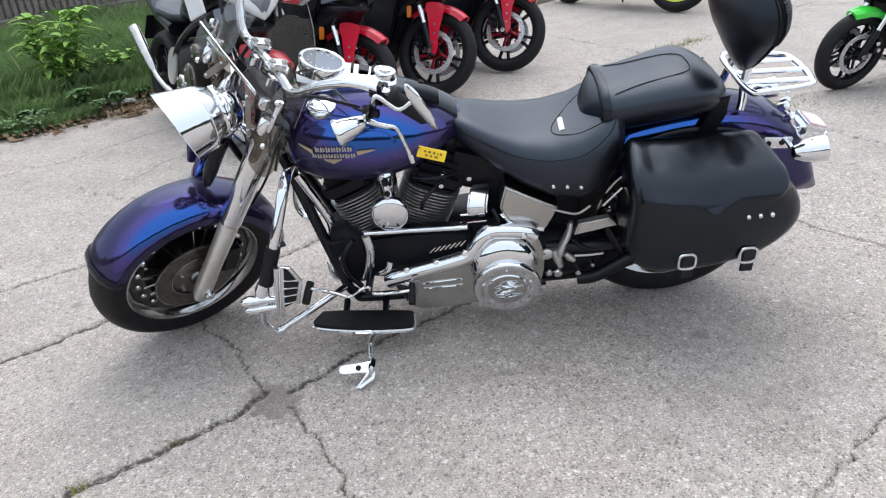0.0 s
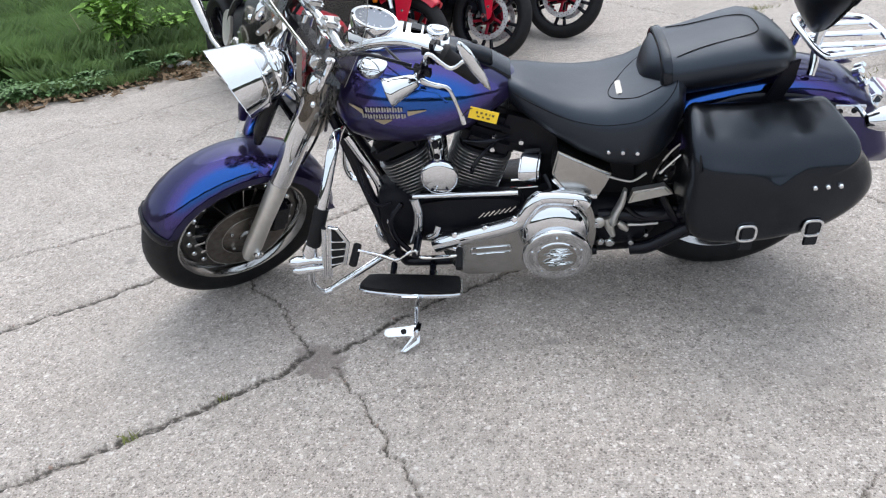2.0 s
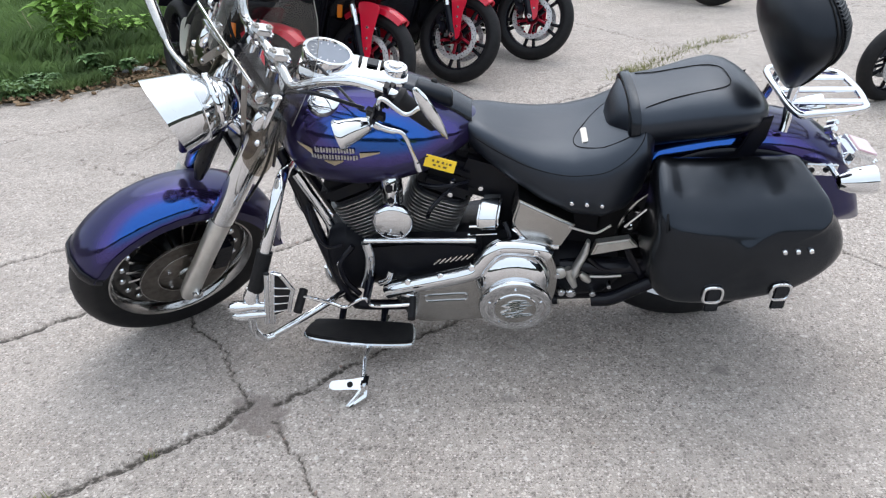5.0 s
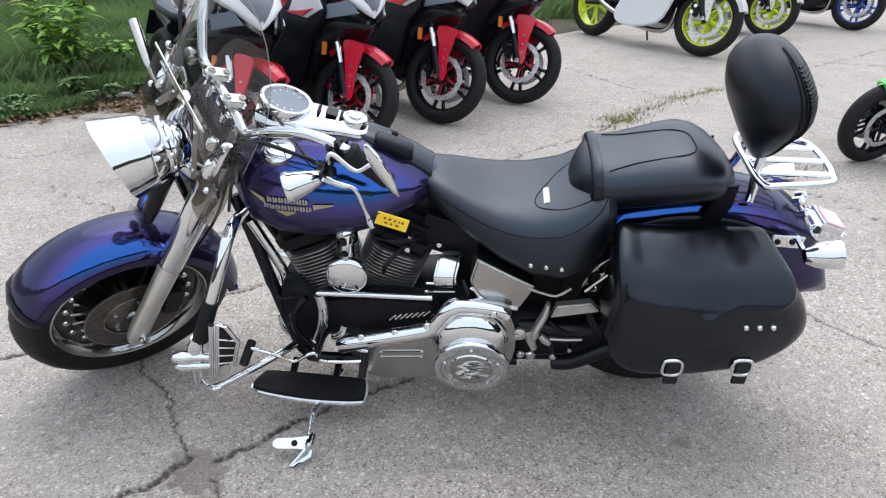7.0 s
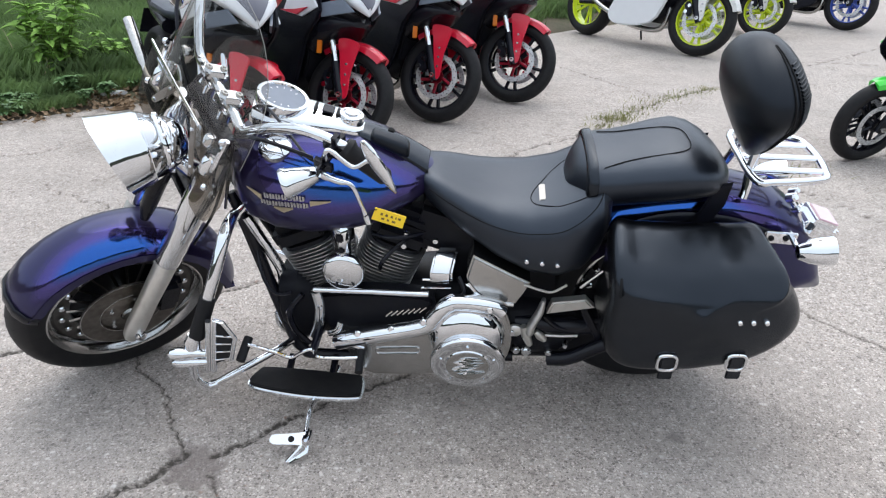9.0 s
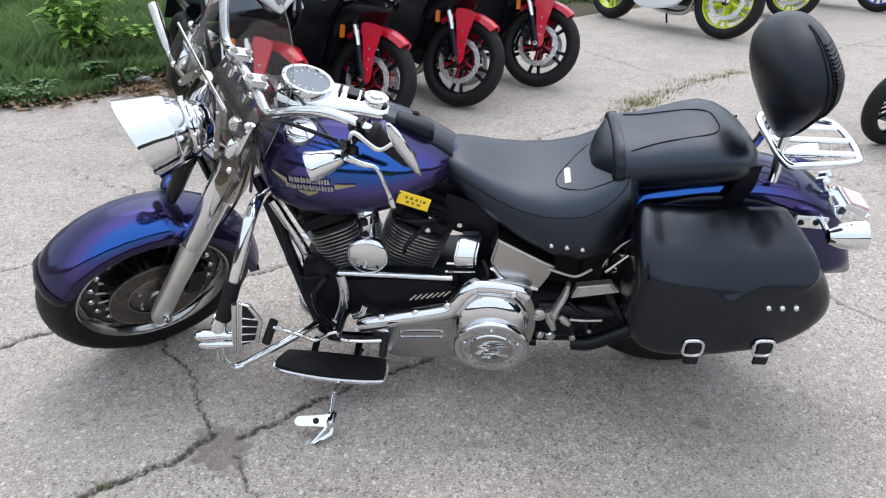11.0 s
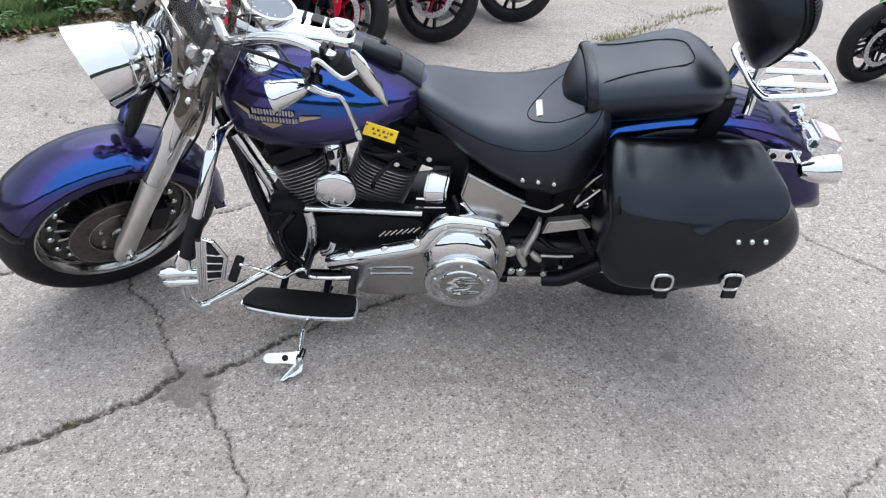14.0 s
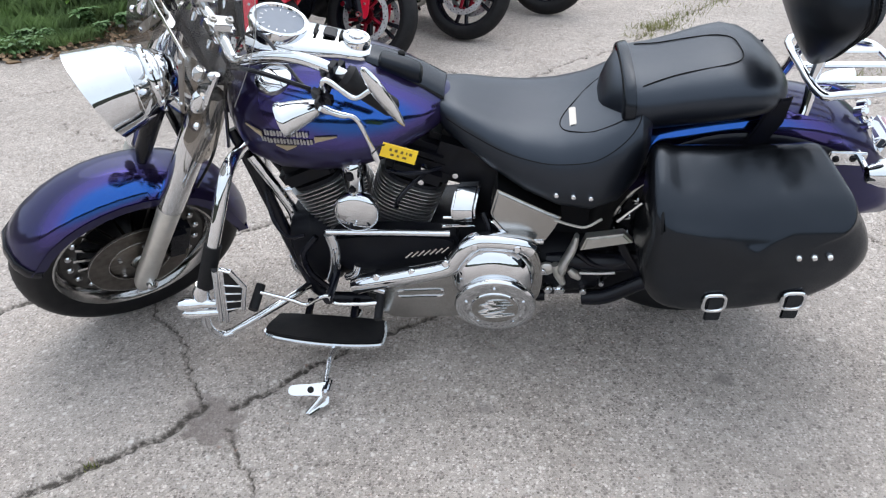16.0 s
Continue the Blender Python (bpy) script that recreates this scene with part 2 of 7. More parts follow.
def prism(bm, outline, depth, m=None, bevel=0.003, seg=2):
    """An outline of (u, v) given thickness 0..depth along the third axis of m."""
    t = bmesh.new()
    f = t.faces.new([t.verts.new((u, v, 0)) for u, v in outline])
    r = bmesh.ops.extrude_face_region(t, geom=[f])
    bmesh.ops.translate(t, verts=[v for v in r["geom"] if isinstance(v, bmesh.types.BMVert)], vec=(0, 0, depth))
    if bevel:
        edges = [e for e in t.edges if abs(e.verts[0].co.z - e.verts[1].co.z) < 1e-6]
        bmesh.ops.bevel(t, geom=edges, offset=bevel, segments=seg, affect="EDGES", clamp_overlap=True)
    return join(bm, t, m)


def smooth_outline(pts, n=5):
    """A closed, rounded outline through (u, v) pairs."""
    k = len(pts)
    q = [Vector((p[0], p[1], 0)) for p in pts]
    out = []
    for i in range(k):
        a, b, c, d = q[i - 1], q[i], q[(i + 1) % k], q[(i + 2) % k]
        for j in range(n):
            t = j / n
            w = 0.5 * ((2 * b) + (c - a) * t + (2 * a - 5 * b + 4 * c - d) * t * t + (3 * b - a - 3 * c + d) * t ** 3)
            out.append((w.x, w.y))
    return out


def side(y):
    """Outlines of (x, z) laid in the plane y, thickness towards -y."""
    return Matrix(((1, 0, 0, 0), (0, 0, -1, y), (0, 1, 0, 0), (0, 0, 0, 1)))


def superring(x, hw, z0, z1, n=24, power=2.6, y=0.0, slant=0.0):
    """A rounded-box ring across x: half width hw, from z0 to z1."""
    out = []
    for k in range(n):
        a = 2 * math.pi * k / n
        c, s = math.cos(a), math.sin(a)
        u = math.copysign(abs(c) ** (2 / power), c)
        v = math.copysign(abs(s) ** (2 / power), s)
        out.append(Vector((x + slant * v, y + hw * u, (z0 + z1) / 2 + (z1 - z0) / 2 * v)))
    return out
ALLOYDARK = material("cast_alloy", (0.20, 0.19, 0.18), 0.38, 1.0, grain=0.8, scale=40, second=(0.10, 0.095, 0.09))
GLASS = clear("lamp_glass", (0.9, 0.9, 0.9))
RIMMETAL = material("polished_rim", (0.42, 0.415, 0.41), 0.13, 1.0, grain=0.6, scale=40, second=(0.26, 0.255, 0.25))
FIN = material("machined_fin", (0.62, 0.62, 0.62), 0.28, 0.9, grain=0.5, scale=60, second=(0.4, 0.4, 0.4))
SLATE = material("slate_panel", (0.10, 0.10, 0.13), 0.35, coat=0.5, grain=0.4, scale=15)
CRIMSON = material("crimson_anodised", (0.30, 0.012, 0.03), 0.3, 0.8, grain=0.4, scale=60)
BROWNINK = material("brown_ink", (0.16, 0.09, 0.01), 0.6, grain=0.3, scale=60)
SHIELDEDGE = material("plastic_edge", (0.30, 0.29, 0.27), 0.3, grain=0.3, scale=40, spec=0.5)

SMOKE = clear("smoked_plastic", (0.36, 0.325, 0.285), 0.10)
STRAP = material("tan_strap", (0.19, 0.155, 0.125), 0.45, grain=0.6, scale=40, second=(0.13, 0.105, 0.085), bump=0.2)


# ---------------------------------------------------------------- the ground
def ground_material():
    m = bpy.data.materials.new("exposed_aggregate_concrete")
    m.use_nodes = True
    n, l = m.node_tree.nodes, m.node_tree.links
    b = n["Principled BSDF"]
    b.inputs["Roughness"].default_value = 0.85
    co = n.new("ShaderNodeTexCoord")

    def tex(kind, scale, **kw):
        t = n.new(kind)
        t.inputs["Scale"].default_value = scale
        for k, v in kw.items():
            t.inputs[k].default_value = v
        l.new(co.outputs["Object"], t.inputs["Vector"])
        return t

    def ramp(src, stops):
        r = n.new("ShaderNodeValToRGB")
        e = r.color_ramp.elements
        for i, (p, c) in enumerate(stops):
            if i > 1:
                e.new(p)
            e[i].position, e[i].color = p, (*c, 1)
        l.new(src, r.inputs[0])
        return r.outputs[0]

    def mix(fac, a, b_, mode="MIX"):
        x = n.new("ShaderNodeMix")
        x.data_type, x.blend_type = "RGBA", mode
        if isinstance(fac, float):
            x.inputs[0].default_value = fac
        else:
            l.new(fac, x.inputs[0])
        for s, v in ((6, a), (7, b_)):
            if isinstance(v, tuple):
                x.inputs[s].default_value = (*v, 1)
            else:
                l.new(v, x.inputs[s])
        return x.outputs[2]

    wobble, shift = tex("ShaderNodeTexNoise", 90, Detail=2.0), n.new("ShaderNodeVectorMath")
    shift.operation = "MULTIPLY_ADD"
    shift.inputs[1].default_value = (0.012, 0.012, 0.012)
    l.new(wobble.outputs["Color"], shift.inputs[0])
    l.new(co.outputs["Object"], shift.inputs[2])
    stones = tex("ShaderNodeTexVoronoi", 96, Randomness=1.0)
    l.new(shift.outputs[0], stones.inputs["Vector"])
    tones = [(0.15, (0.085, 0.072, 0.062)), (0.34, (0.24, 0.212, 0.19)), (0.5, (0.445, 0.408, 0.375)), (0.66, (0.62, 0.572, 0.53)), (0.85, (0.90, 0.85, 0.81))]
    pebble = ramp(stones.outputs["Color"], tones)
    chips = tex("ShaderNodeTexVoronoi", 175, Randomness=1.0)
    chip = ramp(chips.outputs["Color"], tones)
    col = mix(ramp(chips.outputs["Distance"], [(0.36, (0.68, 0.68, 0.68)), (0.54, (0, 0, 0))]), (0.478, 0.437, 0.404), chip)
    col = mix(ramp(stones.outputs["Distance"], [(0.30, (0.66, 0.66, 0.66)), (0.46, (0, 0, 0))]), col, pebble)
    fine = tex("ShaderNodeTexNoise", 420, Detail=3.0)
    col = mix(0.7, col, ramp(fine.outputs["Fac"], [(0.33, (0.306, 0.295, 0.287)), (0.68, (0.653, 0.635, 0.624))]), "OVERLAY")
    clumps = tex("ShaderNodeTexNoise", 30, Detail=5.0)
    col = mix(0.35, col, ramp(clumps.outputs["Fac"], [(0.36, (0.326, 0.315, 0.307)), (0.66, (0.632, 0.615, 0.604))]), "OVERLAY")
    patches = tex("ShaderNodeTexNoise", 1.3, Detail=5.0)
    col = mix(ramp(patches.outputs["Fac"], [(0.40, (0, 0, 0)), (0.75, (0.5, 0.5, 0.5))]), col, (0.383, 0.347, 0.319))
    spots = tex("ShaderNodeTexVoronoi", 3.1)
    col = mix(ramp(spots.outputs["Distance"], [(0.04, (0.55, 0.55, 0.55)), (0.10, (0, 0, 0))]), col, (0.204, 0.185, 0.170))
    # coarse stones: dark pits and pale chips, and a broken skin of cement worn off in patches
    coarse = tex("ShaderNodeTexVoronoi", 44, Randomness=1.0)
    l.new(shift.outputs[0], coarse.inputs["Vector"])
    pick = n.new("ShaderNodeSeparateColor")
    l.new(coarse.outputs["Color"], pick.inputs[0])
    body = ramp(coarse.outputs["Distance"], [(0.16, (0.62, 0.62, 0.62)), (0.36, (0, 0, 0))])
    for channel, limit, tone in (("Red", 0.86, (0.12, 0.105, 0.09)), ("Green", 0.88, (0.80, 0.76, 0.72)), ("Blue", 0.95, (0.40, 0.24, 0.18))):
        chosen, both = n.new("ShaderNodeMath"), n.new("ShaderNodeMath")
        chosen.operation, both.operation = "GREATER_THAN", "MULTIPLY"
        chosen.inputs[1].default_value = limit
        l.new(pick.outputs[channel], chosen.inputs[0])
        l.new(chosen.outputs[0], both.inputs[0])
        l.new(body, both.inputs[1])
        col = mix(both.outputs[0], col, tone)
    worn = tex("ShaderNodeTexNoise", 3.4, Detail=6.0, Roughness=0.65)
    col = mix(0.38, col, ramp(worn.outputs["Fac"], [(0.36, (0.40, 0.385, 0.37)), (0.62, (0.60, 0.59, 0.58))]), "OVERLAY")
    # oil stains together with painted shade below the cruiser
    darkened = n.new("ShaderNodeAttribute")
    darkened.attribute_name = "stain_shade"
    col = mix(darkened.outputs["Fac"], col, mix(1.0, col, (0.42, 0.39, 0.36), "MULTIPLY"))
    filling = n.new("ShaderNodeAttribute")
    filling.attribute_name = "filling"
    col = mix(filling.outputs["Fac"], col, ramp(fine.outputs["Fac"], [(0.30, (0.155, 0.125, 0.112)), (0.70, (0.27, 0.225, 0.205))]))
    soil = n.new("ShaderNodeAttribute")
    soil.attribute_name = "soil"
    dirt = ramp(fine.outputs["Fac"], [(0.3, (0.028, 0.024, 0.020)), (0.75, (0.11, 0.092, 0.075))])
    gravel, filled = tex("ShaderNodeTexNoise", 70, Detail=4.0), n.new("ShaderNodeMath")
    filled.operation = "MULTIPLY"
    l.new(soil.outputs["Fac"], filled.inputs[0])
    l.new(ramp(gravel.outputs["Fac"], [(0.36, (0.30, 0.30, 0.30)), (0.54, (1, 1, 1))]), filled.inputs[1])
    col = mix(filled.outputs[0], col, dirt)
    l.new(col, b.inputs["Base Color"])
    bump = n.new("ShaderNodeBump")
    bump.inputs["Strength"].default_value, bump.inputs["Distance"].default_value = 0.8, 0.004
    l.new(fine.outputs["Fac"], bump.inputs["Height"])
    bump2 = n.new("ShaderNodeBump")
    bump2.inputs["Strength"].default_value, bump2.inputs["Distance"].default_value, bump2.invert = 0.45, 0.004, True
    l.new(stones.outputs["Distance"], bump2.inputs["Height"])
    l.new(bump.outputs[0], bump2.inputs["Normal"])
    l.new(bump2.outputs[0], b.inputs["Normal"])
    return m


# cracks: (width, wander, points)
CRACKS = [
    (0.030, 0.009, [(-1.6, 1.02), (-0.93, 1.48), (-0.77, 1.60), (-0.65, 1.70), (-0.54, 1.79), (-0.49, 1.88)]),
    (0.009, 0.012, [(-0.50, 1.88), (-0.58, 2.01), (-0.67, 2.15), (-0.80, 2.29), (-1.0, 2.62)]),
    (0.024, 0.009, [(-0.42, 1.87), (-0.36, 1.92), (-0.28, 2.00), (-0.18, 2.09), (0.08, 2.28), (0.45, 2.55), (0.9, 2.95)]),
    (0.009, 0.014, [(-0.41, 1.80), (-0.33, 1.67), (-0.22, 1.51), (-0.16, 1.41), (0.02, 1.02)]),
    (0.030, 0.008, [(-2.2, 1.70), (-1.48, 2.15), (-1.31, 2.29), (-1.12, 2.46), (-0.6, 2.85), (-0.1, 3.3)]),
    (0.018, 0.010, [(-2.3, 2.35), (-1.79, 2.69), (-1.50, 2.87), (-1.31, 3.01), (-0.8, 3.45)]),
    (0.007, 0.010, [(0.55, 1.0), (0.90, 1.32), (1.03, 1.43), (1.19, 1.57), (1.7, 2.0), (2.3, 2.5)]),
    (0.020, 0.02, [(-0.3, 4.72), (-0.04, 4.60), (0.10, 4.45), (0.34, 4.41), (0.54, 4.64), (0.92, 4.98), (1.29, 5.45), (1.67, 5.96), (2.28, 6.47), (3.54, 7.55), (4.6, 8.45)]),
    (0.016, 0.02, [(1.5, 4.15), (1.95, 4.03), (2.09, 3.90), (2.18, 3.63), (2.5, 3.2)]),
    (0.012, 0.02, [(1.02, 7.21), (1.34, 6.64), (1.69, 6.05)]),
    (0.009, 0.02, [(-2.06, 3.99), (-1.98, 3.87), (-1.81, 3.75), (-1.65, 3.67), (-1.44, 3.51)]),
    (0.013, 0.015, [(-2.95, 3.98), (-2.68, 4.16), (-2.54, 4.37), (-2.37, 4.41), (-2.16, 4.71), (-1.97, 4.95), (-1.80, 5.10)]),
    (0.010, 0.015, [(-1.80, 3.98), (-1.70, 4.06), (-1.67, 4.20), (-1.57, 4.36), (-1.30, 4.62)]),
    (0.008, 0.015, [(1.45, 2.80), (1.57, 2.62), (1.75, 2.40)]),
    (0.016, 0.02, [(1.3, 4.85), (1.9, 4.42), (2.4, 4.55), (3.2, 4.9)]),
    (0.014, 0.02, [(3.1, 7.6), (3.54, 7.55), (4.3, 7.35)]),
]


def build_ground():
    def steps(parts):
        out = []
        for a, b, d in parts:
            k = max(1, round((b - a) / d))
            out += [a + (b - a) * i / k for i in range(k)]
        return np.array(out + [parts[-1][1]])

    xs = steps([(-300, -60, 60), (-60, -12, 8), (-12, -4, 0.8), (-4, -2.8, 0.06), (-2.8, -2.0, 0.014), (-2.0, 1.8, 0.006), (1.8, 5, 0.03), (5, 12, 0.7), (12, 60, 8), (60, 300, 60)])
    ys = steps([(-300, -60, 60), (-60, -6, 8), (-6, 0.9, 0.7), (0.9, 3.1, 0.006), (3.1, 5.2, 0.016), (5.2, 9, 0.03), (9, 14, 0.6), (14, 62, 8), (62, 302, 60)])
    gx, gy = np.meshgrid(xs, ys)
    rng = np.random.default_rng(4)
    soil = np.zeros_like(gx)
    sink = np.zeros_like(gx)
    for width, wander, pts in CRACKS:
        # refine the line and let it wander
        p = np.array(pts, float)
        for rnd in range(6):
            mid = (p[1:] + p[:-1]) / 2
            span = np.linalg.norm(p[1:] - p[:-1], axis=1, keepdims=True)
            mid += rng.normal(0, 1, mid.shape) * np.minimum(span * 0.14, wander * 0.6)
            q = np.empty((len(p) + len(mid), 2))
            q[0::2], q[1::2] = p, mid
            p = q
        ws = 0.40 * width * rng.uniform(0.25, 1.35, len(p))
        lo, hi = p.min(0) - 0.12, p.max(0) + 0.12
        i0, i1 = np.searchsorted(xs, [lo[0], hi[0]])
        j0, j1 = np.searchsorted(ys, [lo[1], hi[1]])
        sx, sy = gx[j0:j1, i0:i1], gy[j0:j1, i0:i1]
        best = np.full(sx.shape, 9.0)
        for (a, b, w) in zip(p[:-1], p[1:], ws):
            d = b - a
            t = np.clip(((sx - a[0]) * d[0] + (sy - a[1]) * d[1]) / (d @ d), 0, 1)
            dist = np.hypot(sx - a[0] - t * d[0], sy - a[1] - t * d[1])
            best = np.minimum(best, dist / w)
        fill = np.clip((1.05 - best) * 2.2, 0, 1)
        soil[j0:j1, i0:i1] = np.maximum(soil[j0:j1, i0:i1], fill)
        sink[j0:j1, i0:i1] = np.maximum(sink[j0:j1, i0:i1], np.clip(1.6 - best, 0, 1))
    # the broken corner where the slabs meet, filled with soil
    blob = np.hypot((gx + 0.455 + 0.3 * (gy - 1.83)) / 0.070, (gy - 1.825) / 0.078) + 0.22 * np.sin(gx * 90) * np.cos(gy * 75)
    filling = np.clip((1.25 - blob) * 3.0, 0, 0.68)
    sink = np.maximum(sink, np.clip((1.25 - blob) * 2.5, 0, 0.7))
    # oil drips and grime in uneven blots; wide ones paint shade under the cruiser
    ripple = 0.30 * np.sin(gx * 31 + 1.3 * np.sin(gy * 23)) * np.cos(gy * 27 + np.sin(gx * 19)) + 0.16 * np.sin(gx * 83 + 2) * np.cos(gy * 71)
    stain_shade = np.zeros_like(gx)
    for x, y, r, dark in ((0.58, 1.56, 0.045, 0.6), (0.63, 1.545, 0.03, 0.5), (0.91, 1.52, 0.06, 0.4), (0.72, 1.25, 0.035, 0.45), (0.68, 1.42, 0.03, 0.4), (0.15, 1.75, 0.03, 0.5), (0.05, 1.47, 0.025, 0.4), (0.23, 1.38, 0.03, 0.3), (0.10, 1.93, 0.12, 0.5), (0.34, 2.02, 0.17, 0.55), (0.62, 2.06, 0.16, 0.45), (0.85, 1.94, 0.14, 0.4), (-0.05, 2.22, 0.20, 0.5), (0.45, 1.80, 0.10, 0.32), (0.74, 1.74, 0.09, 0.35), (1.00, 1.72, 0.08, 0.3), (-0.62, 2.02, 0.09, 0.25), (1.15, 2.05, 0.14, 0.3)):
        blot = np.hypot((gx - x) / (1.5 * r), (gy - y) / r) + ripple
        stain_shade = np.maximum(stain_shade, 0.42 * dark * np.clip((1.25 - blot) * 1.6, 0, 1))
    z = -0.011 * sink
    verts = np.stack([gx, gy, z], -1).reshape(-1, 3)
    ny, nx = gx.shape
    k = np.arange(nx * ny).reshape(ny, nx)
    quads = np.stack([k[:-1, :-1], k[:-1, 1:], k[1:, 1:], k[1:, :-1]], -1).reshape(-1, 4)
    me = bpy.data.meshes.new("ground")
    me.vertices.add(len(verts))
    me.vertices.foreach_set("co", verts.ravel())
    me.loops.add(quads.size)
    me.loops.foreach_set("vertex_index", quads.ravel())
    me.polygons.add(len(quads))
    me.polygons.foreach_set("loop_start", np.arange(0, quads.size, 4))
    me.polygons.foreach_set("use_smooth", np.ones(len(quads), bool))
    me.update()
    at = me.attributes.new("soil", "FLOAT", "POINT")
    at.data.foreach_set("value", soil.ravel().astype(np.float32))
    at = me.attributes.new("stain_shade", "FLOAT", "POINT")
    at.data.foreach_set("value", stain_shade.ravel().astype(np.float32))
    at = me.attributes.new("filling", "FLOAT", "POINT")
    at.data.foreach_set("value", filling.ravel().astype(np.float32))
    me.materials.append(ground_material())
    return tagged(new("ground", me), "cracked grey exposed-aggregate concrete lot", "ground", kind="structure")


build_ground()

# ---------------------------------------------------------------- lawn, house and distance
SOILMAT = material("bare_soil", (0.10, 0.075, 0.05), 0.95, grain=1.0, scale=30, second=(0.05, 0.055, 0.025), bump=0.8, bump_scale=80)
GRASS = material("grass_blades", (0.215, 0.325, 0.105), 0.6, grain=1.0, scale=5, second=(0.095, 0.150, 0.052))
LEAFMAT = material("weed_leaves", (0.25, 0.43, 0.085), 0.7, grain=0.8, scale=20, second=(0.14, 0.26, 0.05), spec=0.25)
COVERMAT = material("ground_cover_leaves", (0.13, 0.24, 0.08), 0.55, grain=0.9, scale=9, second=(0.05, 0.10, 0.04))
DRYLEAF = material("dry_leaves", (0.28, 0.19, 0.11), 0.8, grain=1.0, scale=25, second=(0.13, 0.08, 0.045))
STRAW = material("straw_stalks", (0.42, 0.36, 0.22), 0.8, grain=0.5, scale=30)
STALK = material("green_stalks", (0.12, 0.16, 0.05), 0.7, grain=0.5, scale=30)
FOUND = material("old_foundation_concrete", (0.34, 0.32, 0.29), 0.9, grain=1.0, scale=12, second=(0.22, 0.20, 0.18), bump=0.5, bump_scale=60)
SIDING = material("pale_siding", (0.62, 0.60, 0.55), 0.7, grain=0.6, scale=8, second=(0.5, 0.48, 0.44))
SLATWOOD = material("weathered_slats", (0.23, 0.20, 0.17), 0.85, grain=1.0, scale=20, second=(0.12, 0.10, 0.085))
DISTANCE = material("horizon_ring", (0.020, 0.027, 0.017), 1.0, grain=1.0, scale=2.0, second=(0.055, 0.055, 0.048))

EDGE = [(-14, -1.5), (-6.2, 3.2), (-3.64, 4.78), (-3.35, 5.0), (-2.9, 5.14), (-2.45, 5.5), (-2.2, 5.66), (-1.2, 6.45), (0.0, 7.9), (1.2, 9.2), (6.0, 13.6), (14, 21)]
ROW = Vector((0.72, 0.69, 0)).normalized()     # the line along which the other motorcycles stand
BACK = Vector((-0.69, 0.72, 0)).normalized()


